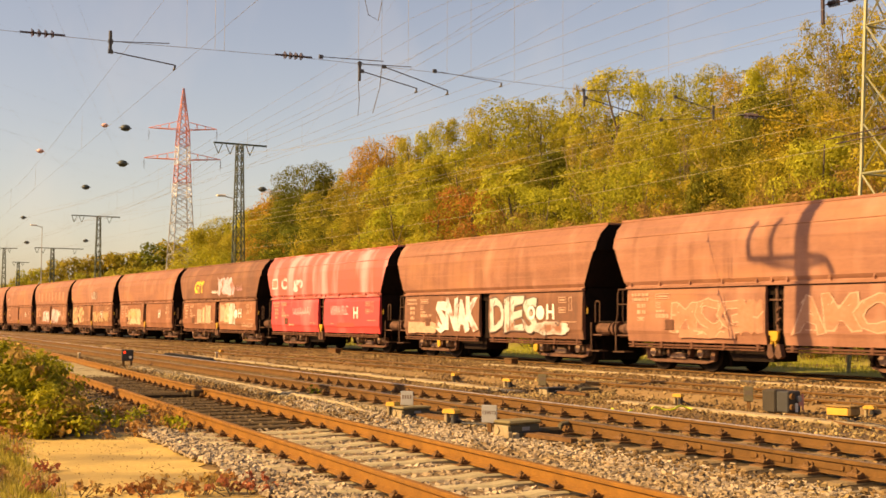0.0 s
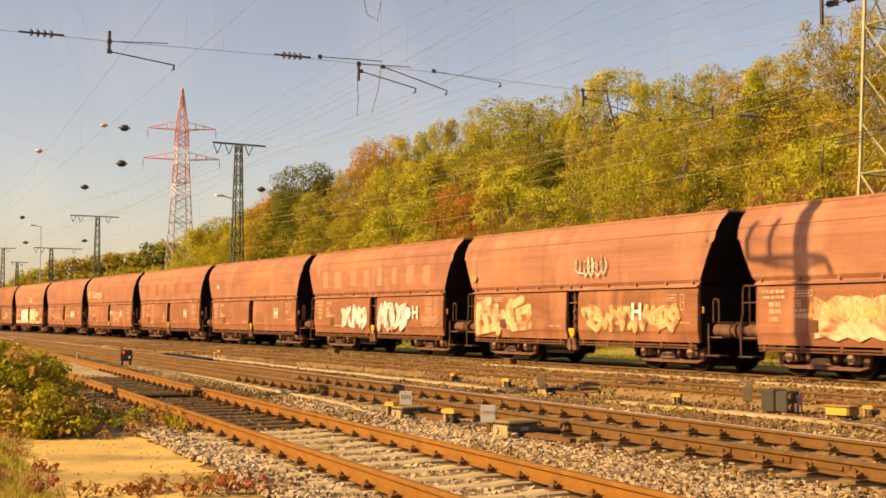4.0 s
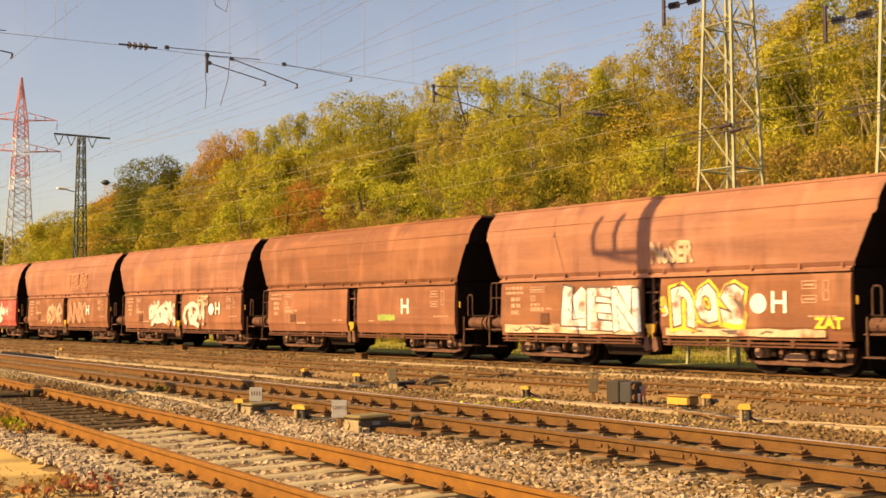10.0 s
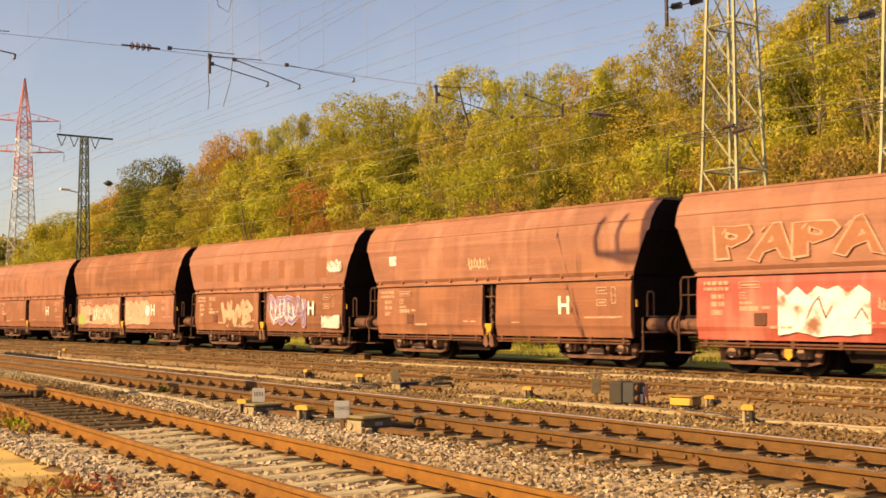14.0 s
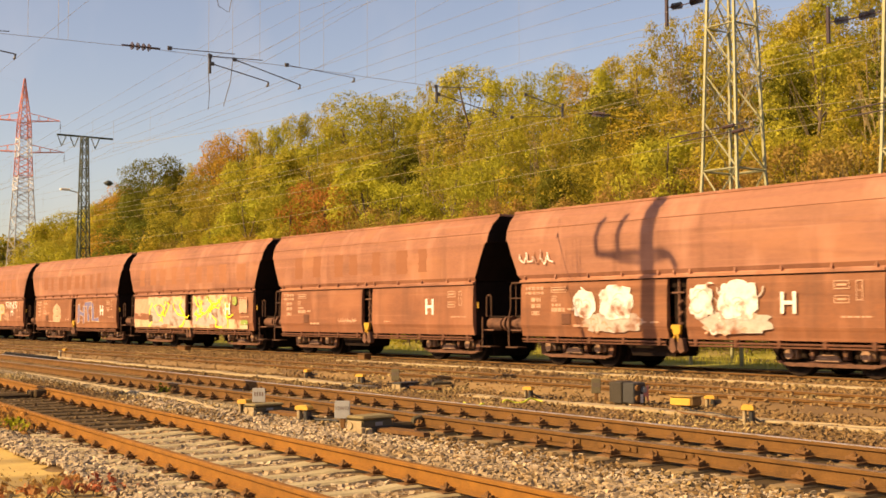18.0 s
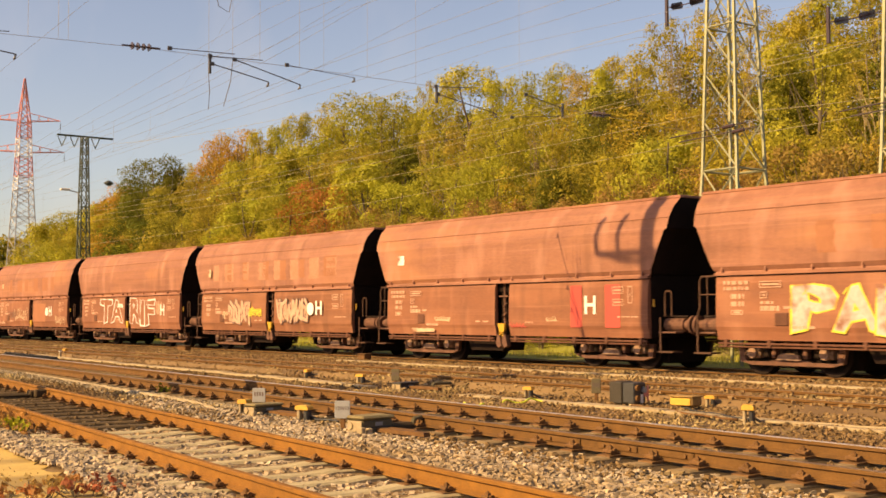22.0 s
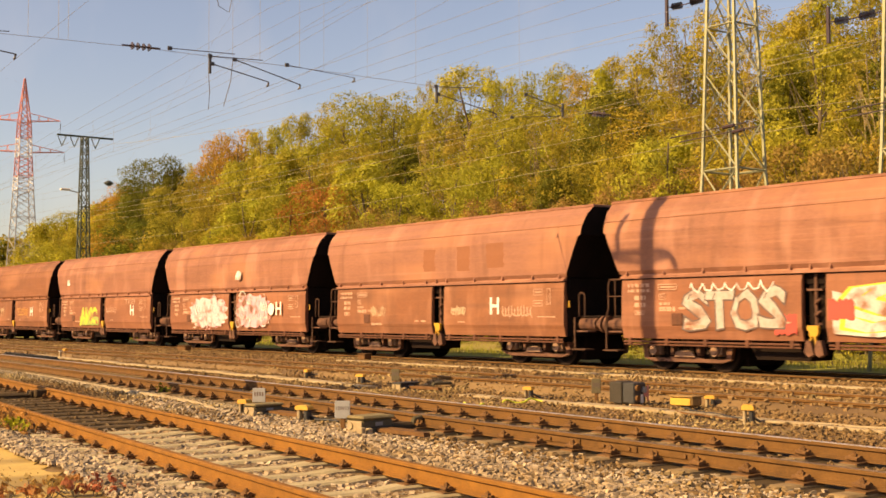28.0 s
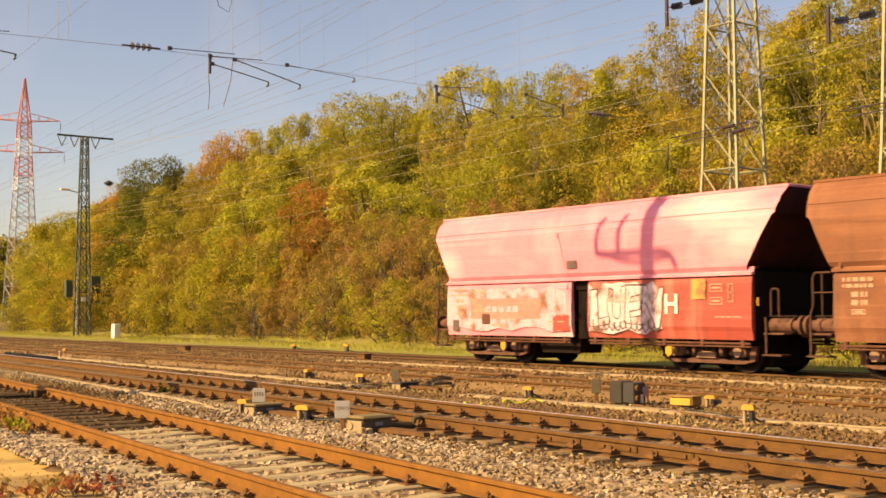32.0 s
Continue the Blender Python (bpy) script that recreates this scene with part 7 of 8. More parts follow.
for dx, z, mat, rr in ((-0.12, 0.66, LAMP_RED, 0.06), (0.13, 0.66, BOXDARK, 0.06), (0.13, 0.44, WHITE, 0.06), (-0.12, 0.44, BOXDARK, 0.06)):
    bm = bmesh.new()
    rod(bm, (dx, -0.13, z), (dx, -0.155, z), rr, 12)
    part("lens", bm, mat, t)
t = thing("cabinet", "pale upright roadside cabinet at the wood's edge", "cabinet", at=pose(-75.0, 30.2, G))
bm = bmesh.new()
box(bm, -0.25, 0.25, -0.22, 0.22, 0, 0.95, 0.03)
part("housing", bm, WHITE, t)

# cable trough of pale slabs
trough = thing("cable_trough", "pale concrete cable trough slabs in a row", "cable trough", kind="structure")
cover = bmesh.new()
box(cover, -0.485, 0.485, -0.13, 0.13, 0, 0.05, 0.008)
cover = mesh_of(cover, "cover_slab", SLAB)


def trough_y(x):
    return 13.65 + 0.02 * max(0, -16 - x) + 0.0012 * max(0, -20 - x) ** 2 - 0.06 * max(0, x + 12)


x = -44.0
while x < -4:
    if not -20.6 < x < -18.2 and (x < -21 or random.random() > 0.12):
        o = part("cover_slab", cover, None, trough)
        o.matrix_basis = pose(x, trough_y(x) + random.uniform(-0.03, 0.03), G + (0.03 if x < -21 else 0.012) + random.uniform(-0.015, 0.008), random.uniform(-2, 2), random.uniform(-1, 1), math.degrees(math.atan(trough_y(x + 0.5) - trough_y(x - 0.5))) + random.uniform(-1.5, 1.5))
    x += 1.0
x = -30.0
while x < 0:
    o = part("cover_slab", cover, None, trough)
    o.matrix_basis = pose(x, 19.2 + random.uniform(-0.02, 0.02), -0.075, 0, 0, random.uniform(-1, 1))
    x += 1.0

pipe = [(-31.0, 10.1, G + 0.02), (-27.0, 9.72, G + 0.03), (-23.2, 9.3, G + 0.03), (-20.5, 9.1, G + 0.03), (-18.6, 8.9, G + 0.03), (-17.0, 8.5, G + 0.02), (-16.3, 8.35, G - 0.01)]
tagged(new("cable_duct", mesh_of(tube(pipe, 0.045, 8), "cable_duct", SLAB)), "pale half-buried cable duct between the tracks", "cable duct")

# ---- sand path, stones, weeds and the bush ----
SAND = shade("pale_sandy_path", (0.56, 0.385, 0.135), (0.41, 0.265, 0.09), 1.5, 0.95, 0.6, 0, 25, (0.29, 0.195, 0.075), 0.56, own=False)
bm = bmesh.new()
out = [(-15.15, 3.02), (-15.5, 3.6), (-15.78, 4.3), (-14.74, 4.33), (-13.36, 4.27), (-11.93, 4.10), (-10.99, 4.0), (-9.82, 3.84), (-8.23, 3.56), (-7.24, 2.05), (-9.58, 2.36), (-11.03, 2.52), (-12.36, 2.68), (-13.65, 2.86)]
pts = []
rr = random.Random(7)
for a, b in zip(out, out[1:] + out[:1]):
    for i in range(12):
        q = i / 12
        pts.append((a[0] + (b[0] - a[0]) * q + rr.uniform(-0.09, 0.09), a[1] + (b[1] - a[1]) * q + rr.uniform(-0.07, 0.07)))
slab(bm, pts, "z", G - 0.1, G + 0.0095)
tagged(new("path", mesh_of(bm, "path", SAND)), "trodden pale sand path beside the track", "path", kind="structure")

SOIL = shade("bare_brown_soil", (0.38, 0.25, 0.095), (0.25, 0.165, 0.065), 1.2, 0.95, 0.8, 0, 18, (0.47, 0.32, 0.11), 0.6, own=False)
bm = bmesh.new()
rr = random.Random(8)
soil = [(-16.6 + 0.3 * i, 3.35 - 0.02 * i + rr.uniform(-0.12, 0.12)) for i in range(34)]
soil += [(x, 0.5 + rr.uniform(-0.1, 0.1)) for x in np.linspace(-6.5, -17.5, 12)]
slab(bm, soil, "z", G - 0.1, G + 0.006)
tagged(new("soil", mesh_of(bm, "soil", SOIL)), "bare brown soil with dry leaves beside the path", "soil", kind="structure")

bm = bmesh.new()
rr = random.Random(9)
edge = [(x, y1(x) - 1.45 + rr.uniform(-0.15, 0.15)) for x in np.linspace(-31, -15.3, 28)] + [(x, y1(x) + 1.15 + rr.uniform(-0.12, 0.12)) for x in np.linspace(-15.3, -31, 28)]
slab(bm, edge, "z", G - 0.1, G + 0.008)
tagged(new("oily_bed", mesh_of(bm, "oily_bed", OIL_AND_SHADE)), "dark oil-stained bed under the timber sleepers", "track bed", kind="structure")

STONE = shade("crushed_stone", (0.43, 0.335, 0.23), (0.265, 0.202, 0.137), 1.2, 0.9, 0.2, 0, 30, (0.27, 0.18, 0.095), 0.58, own=False)
STONE.node_tree.nodes["Principled BSDF"].inputs["Roughness"].default_value = 0.9


def island_tint(mat, lo, hi):
    """Lets each loose piece of a joined mesh differ in lightness."""
    n, link = mat.node_tree.nodes, mat.node_tree.links.new
    b = n["Principled BSDF"]
    src = b.inputs["Base Color"].links[0].from_socket
    geo, rng_, hsv = n.new("ShaderNodeNewGeometry"), n.new("ShaderNodeMapRange"), n.new("ShaderNodeHueSaturation")
    rng_.inputs["To Min"].default_value, rng_.inputs["To Max"].default_value = lo, hi
    link(geo.outputs["Random Per Island"], rng_.inputs["Value"]), link(rng_.outputs[0], hsv.inputs["Value"])
    link(src, hsv.inputs["Color"]), link(hsv.outputs["Color"], b.inputs["Base Color"])


island_tint(STONE, 0.58, 1.42)


def stones(name, label, n, seed, where, lo, hi, mat):
    """Loose broken stones, each a bent block."""
    g = np.random.default_rng(seed)
    cube = np.array([(a, b, c) for a in (-1, 1) for b in (-1, 1) for c in (-1, 1)], float)
    faces = np.array([(0, 1, 3, 2), (4, 6, 7, 5), (0, 4, 5, 1), (2, 3, 7, 6), (1, 5, 7, 3)])
    xy, s = where(g, n), None
    n = len(xy)
    s = g.uniform(lo, hi, size=(n, 1, 1))
    v = cube[None] * g.uniform(0.35, 1.05, size=(n, 8, 3)) * s * np.array([1.0, 0.8, 0.62])
    ang, tip = g.uniform(0, 6.283, n), g.normal(size=n) * 0.4
    ca, sa, ct, st = np.cos(ang), np.sin(ang), np.cos(tip), np.sin(tip)
    v = np.stack([v[..., 0], v[..., 1] * ct[:, None] - v[..., 2] * st[:, None], v[..., 1] * st[:, None] + v[..., 2] * ct[:, None]], -1)
    v = np.stack([v[..., 0] * ca[:, None] - v[..., 1] * sa[:, None], v[..., 0] * sa[:, None] + v[..., 1] * ca[:, None], v[..., 2]], -1)
    v += xy[:, None, :]
    me = bpy.data.meshes.new(name)
    f = (faces[None] + 8 * np.arange(n)[:, None, None]).reshape(-1, 4)
    me.vertices.add(8 * n), me.loops.add(20 * n), me.polygons.add(5 * n)
    me.vertices.foreach_set("co", v.ravel())
    me.loops.foreach_set("vertex_index", f.ravel())
    me.polygons.foreach_set("loop_start", np.arange(0, 20 * n, 4))
    me.materials.append(mat)
    me.update(calc_edges=True)
    me.shade_flat()
    return tagged(new(name, me), label, "ballast", kind="stuff")


def y1s(x):
    return 5.42 + 0.097 * (-8 - x)


def y2s(x):
    return 9.80 + 0.064 * (-8 - x)


def bed_near(g, n):
    x = -3.0 - 17.0 * g.uniform(size=n) ** 1.25
    u = g.uniform(-1.75, 3.55, size=n)
    y = y1s(x) + u
    keep = ~((x < -15.5) & (u > 1.7) & (g.uniform(size=n) < 0.6)) & (y > 4.12 - 0.28 * np.maximum(0, x + 11.5)) & (np.abs(np.abs(u) - 0.753) > 0.1) & ~((x < -15.6) & (np.abs(u) < 1.5)) & ~((y > y2s(x) - 1.34) & (g.uniform(size=n) < 0.93))
    z = G + 0.012 + g.uniform(-0.02, 0.016, size=n) - 0.026 * (np.abs(u) < 1.3) + 0.03 * (u < -0.86) + 0.02 * (u < -1.3) + 0.025 * np.clip((u - 1.4) / 0.5, 0, 1) * np.clip((2.7 - u) / 0.6, 0, 1) - 0.012 * (y > y2s(x) - 1.35)
    return np.stack([x, y, z], -1)[keep]


def bed_mid(g, n):
    x = -2.0 - 50.0 * g.uniform(size=n) ** 1.6
    y = y2s(x) + np.where(g.uniform(size=n) < 0.15, g.uniform(-0.7, 0.7, size=n), np.where(g.uniform(size=n) < 0.35, g.uniform(-2.6, -1.22, size=n), g.uniform(0.8, 5.2, size=n)))
    u = np.abs(np.abs(y - y2s(x)) - 0.753)
    z = G + 0.02 + 0.03 * g.uniform(-0.6, 1, size=n)
    return np.stack([x, y, z], -1)[(u > 0.17) & ~((y - y2s(x) > 0.5) & (y - y2s(x) < 1.3) & (x > -26))]


def bed_far(g, n):
    x = -6.0 - 60.0 * g.uniform(size=n) ** 1.3
    y = g.uniform(14.2, 20.9, size=n)
    u = np.abs(np.abs(y - 16.23) - 0.753)
    return np.stack([x, y, np.interp(y, (15.05, 15.28), (G, -0.06)) + 0.03 * g.uniform(-0.6, 0.7, size=n)], -1)[u > 0.09]


BROWNSTONE = shade("rust_stained_stone", (0.24, 0.145, 0.066), (0.125, 0.075, 0.033), 0.8, 0.95, 0.2, 0, 25, (0.36, 0.26, 0.12), 0.62, own=False)
island_tint(BROWNSTONE, 0.6, 1.45)
def bed_shoulder(g, n):
    x = g.uniform(-36, -15, size=n)
    y = y2s(x) - 1.25 - np.abs(g.normal(size=n)) * 0.22
    return np.stack([x, y, G + 0.02 + 0.03 * g.uniform(-0.5, 1, size=n)], -1)


PALESTONE = shade("pale_limestone_chips", (0.40, 0.32, 0.205), (0.27, 0.205, 0.13), 1.2, 0.9, 0.2, 0, 30, own=False)
island_tint(PALESTONE, 0.6, 1.3)
stones("ballast_shoulder", "pale limestone chips along the middle track", 5000, 15, bed_shoulder, 0.014, 0.036, PALESTONE)
# painted shade strips under the middle track's rails, and dark stones on the oily bed
for s in (-0.753, 0.753):
    bm = bmesh.new()
    slab(bm, [(x, y2(x) + s - (0.42 if s > 0 else 0.5)) for x in (-40, -30, -20, -10, 0)] + [(x, y2(x) + s + (0.6 if s > 0 else 0.16)) for x in (0, -10, -20, -30, -40)], "z", G - 0.1, G + 0.006)
    tagged(new("oily_bed", mesh_of(bm, "oily_bed", OIL_AND_SHADE)), "dark strip painted as the shaded gaps under a rail", "track bed", kind="structure")


def bed_oily(g, n):
    x = g.uniform(-31, -15.0, size=n)
    u = np.where(g.uniform(size=n) < 0.5, g.uniform(-1.7, -0.85, size=n), g.uniform(-0.65, 1.7, size=n))
    return np.stack([x, y1s(x) + u, G + 0.015 + 0.03 * g.uniform(-0.6, 1, size=n)], -1)[np.abs(np.abs(u) - 0.753) > 0.1]


OILSTONE = shade("oil_stained_stone", (0.14, 0.09, 0.05), (0.07, 0.045, 0.025), 0.8, 0.9, 0.2, 0, 25, (0.26, 0.19, 0.11), 0.6, own=False, dull=True)
island_tint(OILSTONE, 0.5, 1.6)
stones("ballast_oily", "dark oil-stained ballast between timber sleepers", 3000, 17, bed_oily, 0.012, 0.03, OILSTONE)
stones("ballast_near", "grey crushed stone ballast round the near track", 56000, 11, bed_near, 0.015, 0.040, STONE)
stones("ballast_middle", "brown rust-stained ballast round the middle track", 34000, 12, bed_mid, 0.014, 0.036, BROWNSTONE)
stones("ballast_far", "brown ballast between the siding and the train's track", 26000, 13, bed_far, 0.016, 0.05, BROWNSTONE)


def path_bits(g, n):
    x = g.uniform(-15.2, -9.0, size=n)
    return np.stack([x, 2.95 - 0.10 * (x + 14.0) + 1.2 * g.uniform(-0.35, 1.0, size=n), np.full(n, G + 0.012)], -1)


stones("path_litter", "dry leaf bits and pebbles on the sand path", 420, 18, path_bits, 0.003, 0.010, BROWNSTONE)
# the leafy bush beside the path
DRY = shade("dry_red_brown_leaves", (0.50, 0.31, 0.10), (0.36, 0.21, 0.068), 2, 0.8, 0, 0, 10, leaf=True)
BUSHLEAF = shade("broad_bush_leaves", (0.45, 0.42, 0.045), (0.13, 0.15, 0.018), 2.6, 0.6, 0, 0, 10, leaf=True)
WEEDLEAF = shade("red_brown_weed_leaves", (0.42, 0.17, 0.075), (0.29, 0.11, 0.05), 2, 0.8, 0, 0, 10, (0.48, 0.34, 0.13), 0.6, leaf=True)
g = np.random.default_rng(31)
t = thing("bush", "leafy green bush beside the sand path", "bush")
cl, rusty = [], []
for i in range(120):
    bx = g.uniform(-19.4, -15.3)
    side = g.uniform(-1.7 + 1.1 * min(1.0, max(0.0, (bx + 17.3) / 1.5)), 0.28)
    by = 3.45 + 0.17 * (-15.3 - bx) + side
    tail = min(1.0, max(0.0, (bx + 16.7) / 1.0))
    hh = g.uniform(0.45, 1.12) * (1.0 - 0.55 * max(0.0, side + 0.35)) * (1.0 - 0.5 * tail)
    foot = Vector((bx + g.normal() * 0.15, by + g.normal() * 0.15, G))
    if i % 3 == 0:
        part("stem", rod(bmesh.new(), foot, (bx, by, G + hh), 0.008, 5, 0.004), BARK, t)
    (rusty if g.uniform() < 0.7 * tail else cl).append(((bx, by, G + hh), g.uniform(0.13, 0.24)))
    cl.append(((bx + g.normal() * 0.2, by + g.normal() * 0.15, G + hh * 0.62), g.uniform(0.11, 0.22)))
    (rusty if i % 3 else cl).append(((bx + g.normal() * 0.2, by + 0.08 + g.normal() * 0.15, G + 0.2 * hh + 0.08), g.uniform(0.12, 0.2)))
part("crown", leaf_cloud(g, cl, NONE, 2600, 0.037, "crown", BUSHLEAF), None, t)
part("dry_leaves", leaf_cloud(g, rusty, NONE, 1100, 0.045, "dry_leaves", DRY), None, t, "red-brown withered leaves")

g = np.random.default_rng(33)
t = thing("scrub", "low brown and olive scrub trailing from the bush", "scrub")
cl, dry = [], []
for i in range(46):
    bx = g.uniform(-17.2, -14.9)
    by = 4.35 + 0.1 * (-15 - bx) + g.uniform(-0.45, 0.75)
    hh = g.uniform(0.06, 0.28) * (1.0 if bx < -15.6 else 0.6)
    foot = (bx + g.normal() * 0.08, by + g.normal() * 0.08, G)
    if i % 2:
        part("stem", rod(bmesh.new(), foot, (bx, by, G + hh), 0.006, 4, 0.003), BARK, t)
    (cl if i % 3 else dry).append(((bx, by, G + hh), g.uniform(0.07, 0.15)))
part("leaves", leaf_cloud(g, cl, NONE, 2200, 0.032, "leaves", DRY), None, t, "dry brown leaves")
part("green_leaves", leaf_cloud(g, dry, NONE, 2200, 0.034, "green_leaves", BUSHLEAF), None, t)


def tufts(name, label, n, seed, where, h, mat):
    """Blades of grass and weeds, each a bent strip."""
    g = np.random.default_rng(seed)
    vs, fs = [], []
    for _ in range(n):
        x, y, z = where(g)
        hh, a = h * g.uniform(0.4, 1.2), g.uniform(0, 6.283)
        dx, dy, w = math.cos(a), math.sin(a), 0.006 + 0.012 * h
        lean = g.uniform(0.1, 0.6) * hh
        k = len(vs)
        vs += [(x - dy * w, y + dx * w, z), (x + dy * w, y - dx * w, z), (x + dx * lean * 0.4 + dy * w * 0.8, y + dy * lean * 0.4 - dx * w * 0.8, z + hh * 0.6), (x + dx * lean * 0.4 - dy * w * 0.8, y + dy * lean * 0.4 + dx * w * 0.8, z + hh * 0.6), (x + dx * lean, y + dy * lean, z + hh)]
        fs += [(k, k + 1, k + 2, k + 3), (k + 3, k + 2, k + 4)]
    return tagged(new(name, raw_mesh(name, vs, fs, mat)), label, "grass", kind="stuff")


GRASSBLADE = shade("verge_grass_blades", (0.38, 0.36, 0.065), (0.25, 0.25, 0.045), 0.6, 0.8, 0, 0, 6, (0.50, 0.42, 0.11), 0.52, leaf=True)


DRYGRASS = shade("dry_olive_grass", (0.43, 0.35, 0.08), (0.29, 0.24, 0.055), 0.6, 0.8, 0, 0, 6, (0.40, 0.27, 0.10), 0.54, leaf=True)


def verge(g):
    x = -12 - 100 * g.uniform() ** 1.3
    y = edge_y(x) + g.uniform(-3.5, 3.2)
    return x, y, rise(x, y)


def near_verge(g):
    # in clumps, thinner towards the sand
    c = int(g.integers(0, 260))
    x = -17.5 + 9.0 * ((c * 0.61803) % 1.0) + g.normal() * 0.13
    return x, 2.66 - 0.11 * (x + 14.1) - 1.5 * ((c * 0.7549) % 1.0) ** 1.4 - abs(g.normal()) * 0.08, G


def between(g):
    x = -14 - 60 * g.uniform()
    return x, 24.8 + g.uniform(0.0, 5.0), G


bm = bmesh.new()
strip = [[bm.verts.new((x, edge_y(x) + d, rise(x, edge_y(x) + d) + 0.012)) for d in (-5.6, -3.0, 0.0, 1.6, 3.0)] for x in range(-140, 12, 4)]
for r0, r1 in zip(strip, strip[1:]):
    for i in range(4):
        bm.faces.new((r0[i], r1[i], r1[i + 1], r0[i + 1]))
tagged(new("verge", mesh_of(bm, "verge", GRASS)), "short yellow green grass verge along the wood's edge", "verge", kind="structure")
tufts("verge_grass", "dry yellow green grass along the wood's edge", 22000, 41, verge, 0.2, GRASSBLADE)
tufts("trackside_grass", "green grass strip behind the train's track", 4000, 43, between, 0.05, GRASSBLADE)
def path_edge(g):
    x = g.uniform(-15.5, -9.5)
    return x, 2.62 - 0.11 * (x + 14.0) + g.normal() * 0.12, G + 0.005


tufts("edge_grass", "sparse dry grass along the edge of the path", 700, 44, path_edge, 0.07, DRYGRASS)
tufts("path_grass", "rough olive and dry grass beside the sand path", 8500, 42, near_verge, 0.085, DRYGRASS)
for i, (x, y, hh) in enumerate(((-10.6, 2.2, 0.16), (-11.1, 2.35, 0.13), (-11.5, 2.1, 0.17), (-12.2, 2.45, 0.12), (-12.7, 2.2, 0.16), (-13.6, 2.6, 0.14), (-14.2, 2.45, 0.2), (-14.9, 2.8, 0.22), (-15.4, 2.65, 0.26), (-10.3, 2.5, 0.14), (-10.21, 2.81, 0.13), (-10.26, 2.99, 0.17), (-10.11, 3.14, 0.14), (-10.21, 3.37, 0.18), (-9.94, 3.45, 0.2), (-10.05, 3.67, 0.19), (-9.77, 3.77, 0.2), (-9.61, 3.91, 0.15), (-9.9, 3.25, 0.16), (-9.8, 3.6, 0.18), (-10.0, 2.95, 0.15))):
    g = np.random.default_rng(60 + i)
    t = thing("weed", "dry red-brown weed with drooping leaves", "weed", "weeds by the path", at=pose(x, y, G))
    bm, cl = bmesh.new(), []
    for k in range(5):
        tip = (g.normal() * 0.10, g.normal() * 0.10, hh * g.uniform(0.35, 0.8))
        rod(bm, (g.normal() * 0.02, g.normal() * 0.02, -0.02), tip, 0.006, 4, 0.003)
        cl.append((tip, 0.06))
    part("stem", bm, BARK, t)
    tagged(part("foliage", leaf_cloud(g, cl, NONE, 2600, 0.03, "foliage", WEEDLEAF), None, t), kind="stuff")
g = np.random.default_rng(77)
t = thing("weed", "small green weed between the tracks", "weed", "weeds by the path", at=pose(-21.6, 9.6, G))
part("foliage", leaf_cloud(g, [((0, 0, 0.1), 0.14), ((0.15, 0.1, 0.08), 0.12), ((-0.12, 0.05, 0.14), 0.1)], NONE, 900, 0.04, "foliage", BUSHLEAF), None, t)


# lime hoses, a switch lock and small rusty boxes on the ballast
LIME = plain("lime_yellow_hose", (0.55, 0.60, 0.06), 0.5)
for pts in ([(-15.28, 12.78), (-15.35, 13.0), (-15.2, 13.2), (-15.32, 13.5), (-14.9, 13.62)], [(-15.4, 12.05), (-15.15, 11.92), (-14.95, 12.0), (-14.9, 12.15)]):
    smooth_pts = []
    for i in range(len(pts) - 1):
        for q in (0, 0.33, 0.66):
            smooth_pts.append((pts[i][0] + (pts[i + 1][0] - pts[i][0]) * q, pts[i][1] + (pts[i + 1][1] - pts[i][1]) * q, G + 0.065 + 0.03 * math.sin(3.0 * (i + q))))
    tagged(new("hose", mesh_of(tube(smooth_pts, 0.016, 6), "hose", LIME, True)), "lime yellow plastic hose lying on the ballast", "hose", "hoses on the ballast")
t = thing("switch_lock", "black greasy switch lock at the rail", "switch lock", at=pose(-21.9, y1(-21.9) + 0.55, G, 0, 0, -5))
for name, b, mat in (("lock_body", (-0.22, 0.03, -0.1, 0.12, 0.04, 0.15), OIL_AND_SHADE), ("lock_body", (0.1, 0.26, -0.06, 0.14, 0.04, 0.18), OIL_AND_SHADE), ("slide_bar", (-0.1, 0.02, -1.2, -0.17, 0.06, 0.11), OIL_AND_SHADE), ("slide_bar", (0.1, 0.2, -1.2, -0.12, 0.06, 0.11), OIL_AND_SHADE)):
    part(name, box(bmesh.new(), *b, 0.02), mat, t)
part("mark", box(bmesh.new(), -0.28, -0.23, -0.1, -0.03, 0.06, 0.13, 0.01), YELLOWCAP, t, "dab of yellow paint")
for x, y, w in ((-43.3, 20.2, 0.5), (-30.5, 20.1, 0.3)):
    t = thing("junction_box", "low rusty iron box on the ballast", "box", "junction boxes", at=pose(x, y, -0.06, 0, 0, 12))
    part("housing", box(bmesh.new(), -w / 2, w / 2, -0.15, 0.15, -0.02, 0.16, 0.02), IRON, t)
    part("lid", box(bmesh.new(), -w / 2 - 0.02, w / 2 + 0.02, -0.17, 0.17, 0.164, 0.19, 0.008), IRON, t)
# the far tracks lie in ballast up to their rail heads
bm = bmesh.new()
rim = random.Random(21)
rings = []
for i in range(181):
    x = -320 + 2 * i
    w = rim.uniform(-0.06, 0.06)
    rings.append([bm.verts.new((x, y, z)) for y, z in ((15.05 + w, G - 0.02), (15.28 + w, -0.075), (16.2, -0.062), (19.0, -0.066), (21.9, -0.06), (23.6, -0.075), (24.3 + w, G - 0.02))])
for r0, r1 in zip(rings, rings[1:]):
    for i in range(6):
        bm.faces.new((r0[i], r1[i], r1[i + 1], r0[i + 1]))
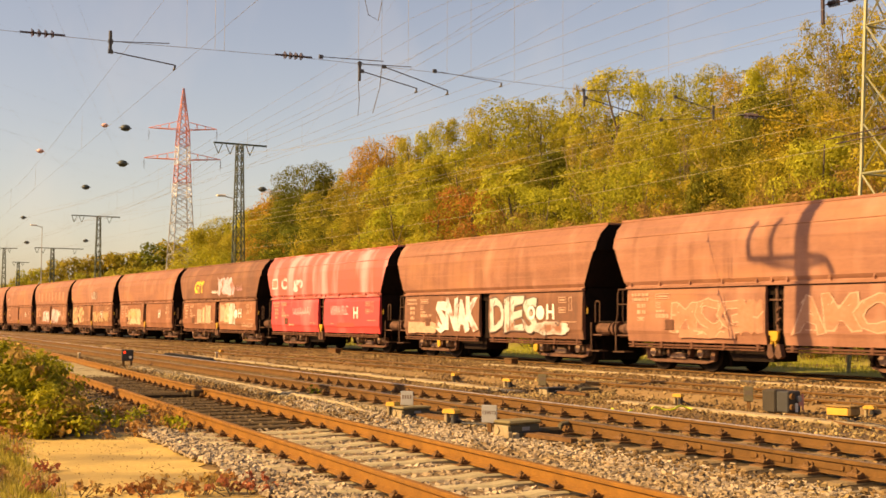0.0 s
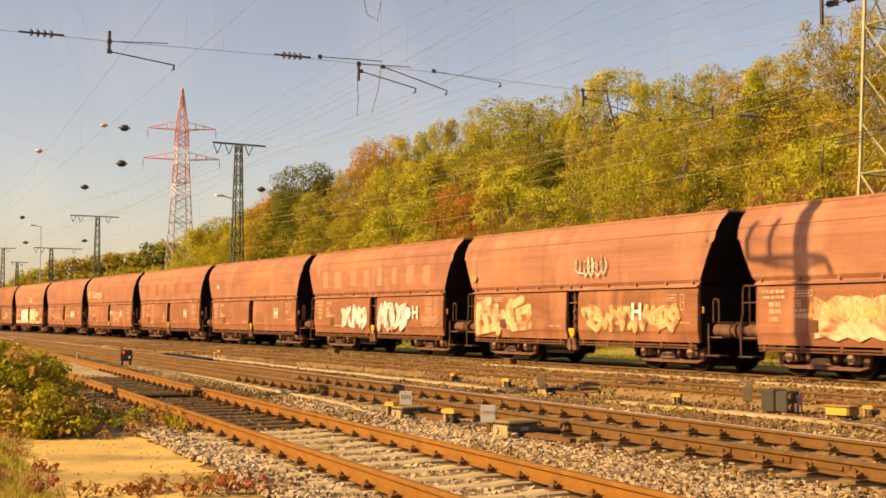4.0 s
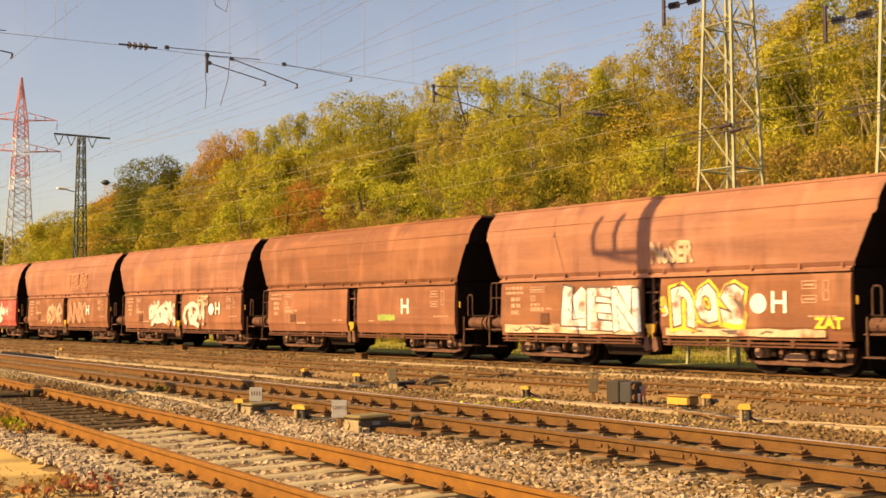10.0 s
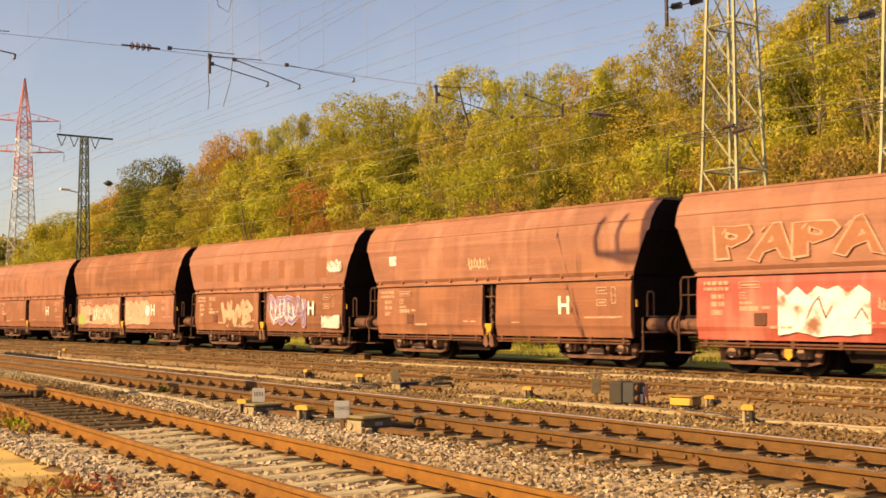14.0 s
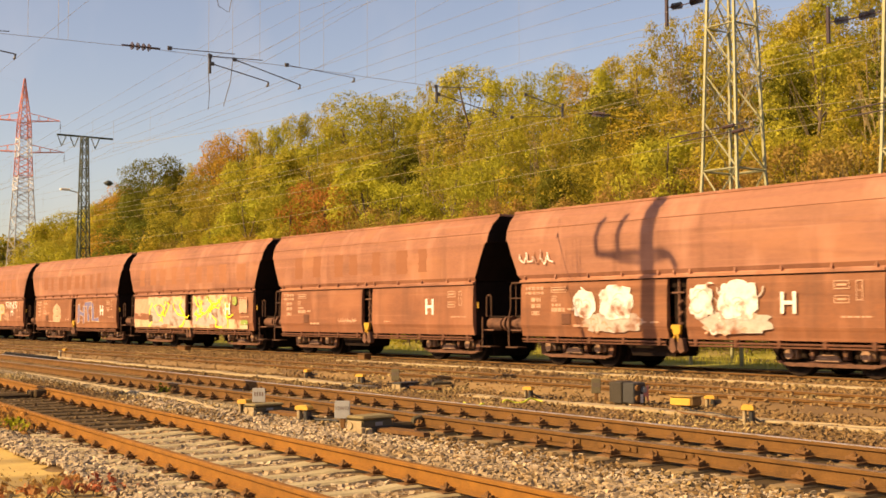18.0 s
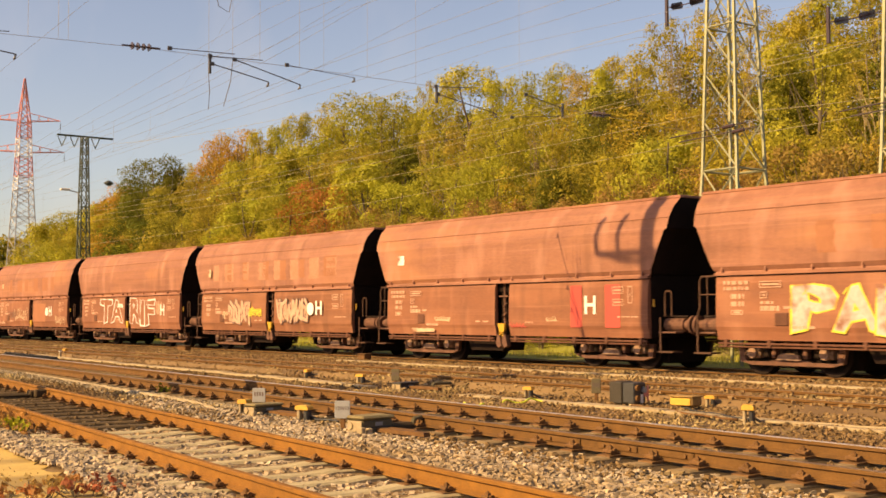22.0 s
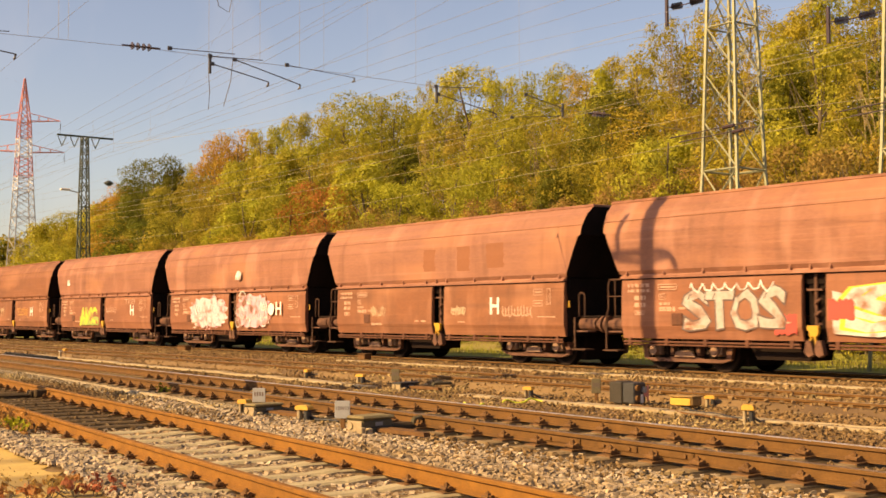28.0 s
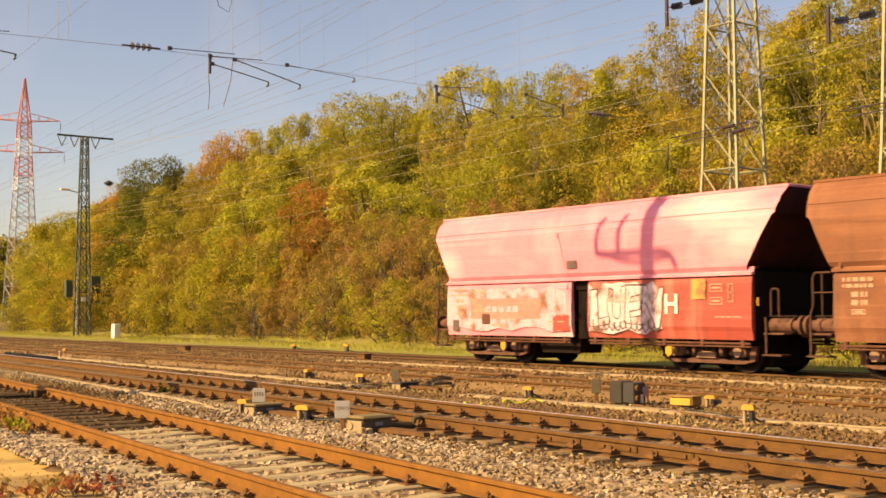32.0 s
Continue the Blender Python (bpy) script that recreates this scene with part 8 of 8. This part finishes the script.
tagged(new("ballast_bed", mesh_of(bm, "ballast_bed", BALLAST)), "trodden brown ballast level with the far rails", "track bed", kind="structure")
# a heap-worn row of dark chairs left on a length of rail, and two white stakes
t = thing("chair_row", "row of dark rail chairs on a short rail length", "rail chairs", kind="structure")
part("rail", sweep(bmesh.new(), [(-45.18, 14.06, -0.06), (-38.83, 13.55, -0.06)], RAIL_OUT), RAIL2, t)
chair = mesh_of(box(box(bmesh.new(), -0.07, 0.07, -0.17, 0.17, -0.16, -0.06, 0.02), -0.04, 0.04, -0.12, 0.12, -0.06, 0.0, 0.015), "chair", BOXDARK)
for i in range(17):
    q = i / 16
    part("chair", chair, None, t).matrix_basis = pose(-45.18 + (-38.83 - (-45.18)) * q, 14.06 + (13.55 - (14.06)) * q, -0.03)
for x, y in ((-42.98, 10.22), (-41.69, 14.78)):
    t = thing("stake", "short white painted stake in the ballast", "stake", "stakes", at=pose(x, y, G))
    part("post", box(bmesh.new(), -0.04, 0.04, -0.04, 0.04, -0.05, 0.24, 0.01), SLAB, t)
    part("cap", box(bmesh.new(), -0.05, 0.05, -0.05, 0.05, 0.244, 0.27, 0.01), WHITE, t)
# a black sheet on the bed puts the train's shade into colour
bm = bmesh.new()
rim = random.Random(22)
shade_edge = [(x, 20.95 + rim.uniform(-0.12, 0.12)) for x in range(-300, 42, 2)] + [(x, 24.1 + rim.uniform(-0.3, 0.3)) for x in range(40, -302, -2)]
slab(bm, shade_edge, "z", -0.14, -0.052)
tagged(new("coal_dust_bed", mesh_of(bm, "coal_dust_bed", TRAIN_SHADE)), "black sheet painted as shade on the bed under the train's track", "track bed", kind="structure")
# fishplates with bolts on the middle track's near rail
for x in (-9.9, -9.0, -8.2):
    t = thing("fishplate", "rusty bolted plate on the rail's web", "fishplate", "fishplates", kind="structure", at=pose(x, y2(x) - 0.753, -0.08, 0, 0, -3.66))
    part("plate", box(bmesh.new(), -0.3, 0.3, -0.03, -0.012, -0.035, 0.03, 0.005), RAIL2, t)
    for dx in (-0.2, 0.2):
        part("bolt", rod(bmesh.new(), (dx, -0.05, 0), (dx, -0.028, 0), 0.02, 6), IRON, t)
# loose cables on the ballast between the small boxes
for pts, rad, mat, label in (([(-13.6, 14.1), (-13.1, 13.9), (-12.5, 13.75), (-11.9, 13.5), (-11.3, 13.35), (-10.7, 13.2)], 0.02, IRON, "reddish brown cable lying on the ballast"),
                             ([(-12.7, 14.3), (-12.2, 13.95), (-11.6, 13.75), (-11.0, 13.5), (-10.6, 13.3)], 0.017, BOXDARK, "black cable lying on the ballast"),
                             ([(-10.4, 13.3), (-9.6, 13.6), (-8.6, 13.7), (-7.4, 14.1), (-6.0, 14.3)], 0.022, SLAB, "pale cable lying on the ballast"),
                             ([(-16.2, 8.7), (-15.6, 8.75), (-15.1, 8.85), (-14.5, 8.8), (-13.9, 8.9)], 0.018, BOXDARK, "black cable lying on the ballast")):
    line = []
    for a, b in zip(pts, pts[1:]):
        for q in (0, 0.25, 0.5, 0.75):
            line.append((a[0] + (b[0] - a[0]) * q, a[1] + (b[1] - a[1]) * q + 0.05 * math.sin(7 * (a[0] + q)), G + 0.05))
    tagged(new("cable", mesh_of(tube(line, rad, 6), "cable", mat, True)), label, "cable", "loose cables")

motions()
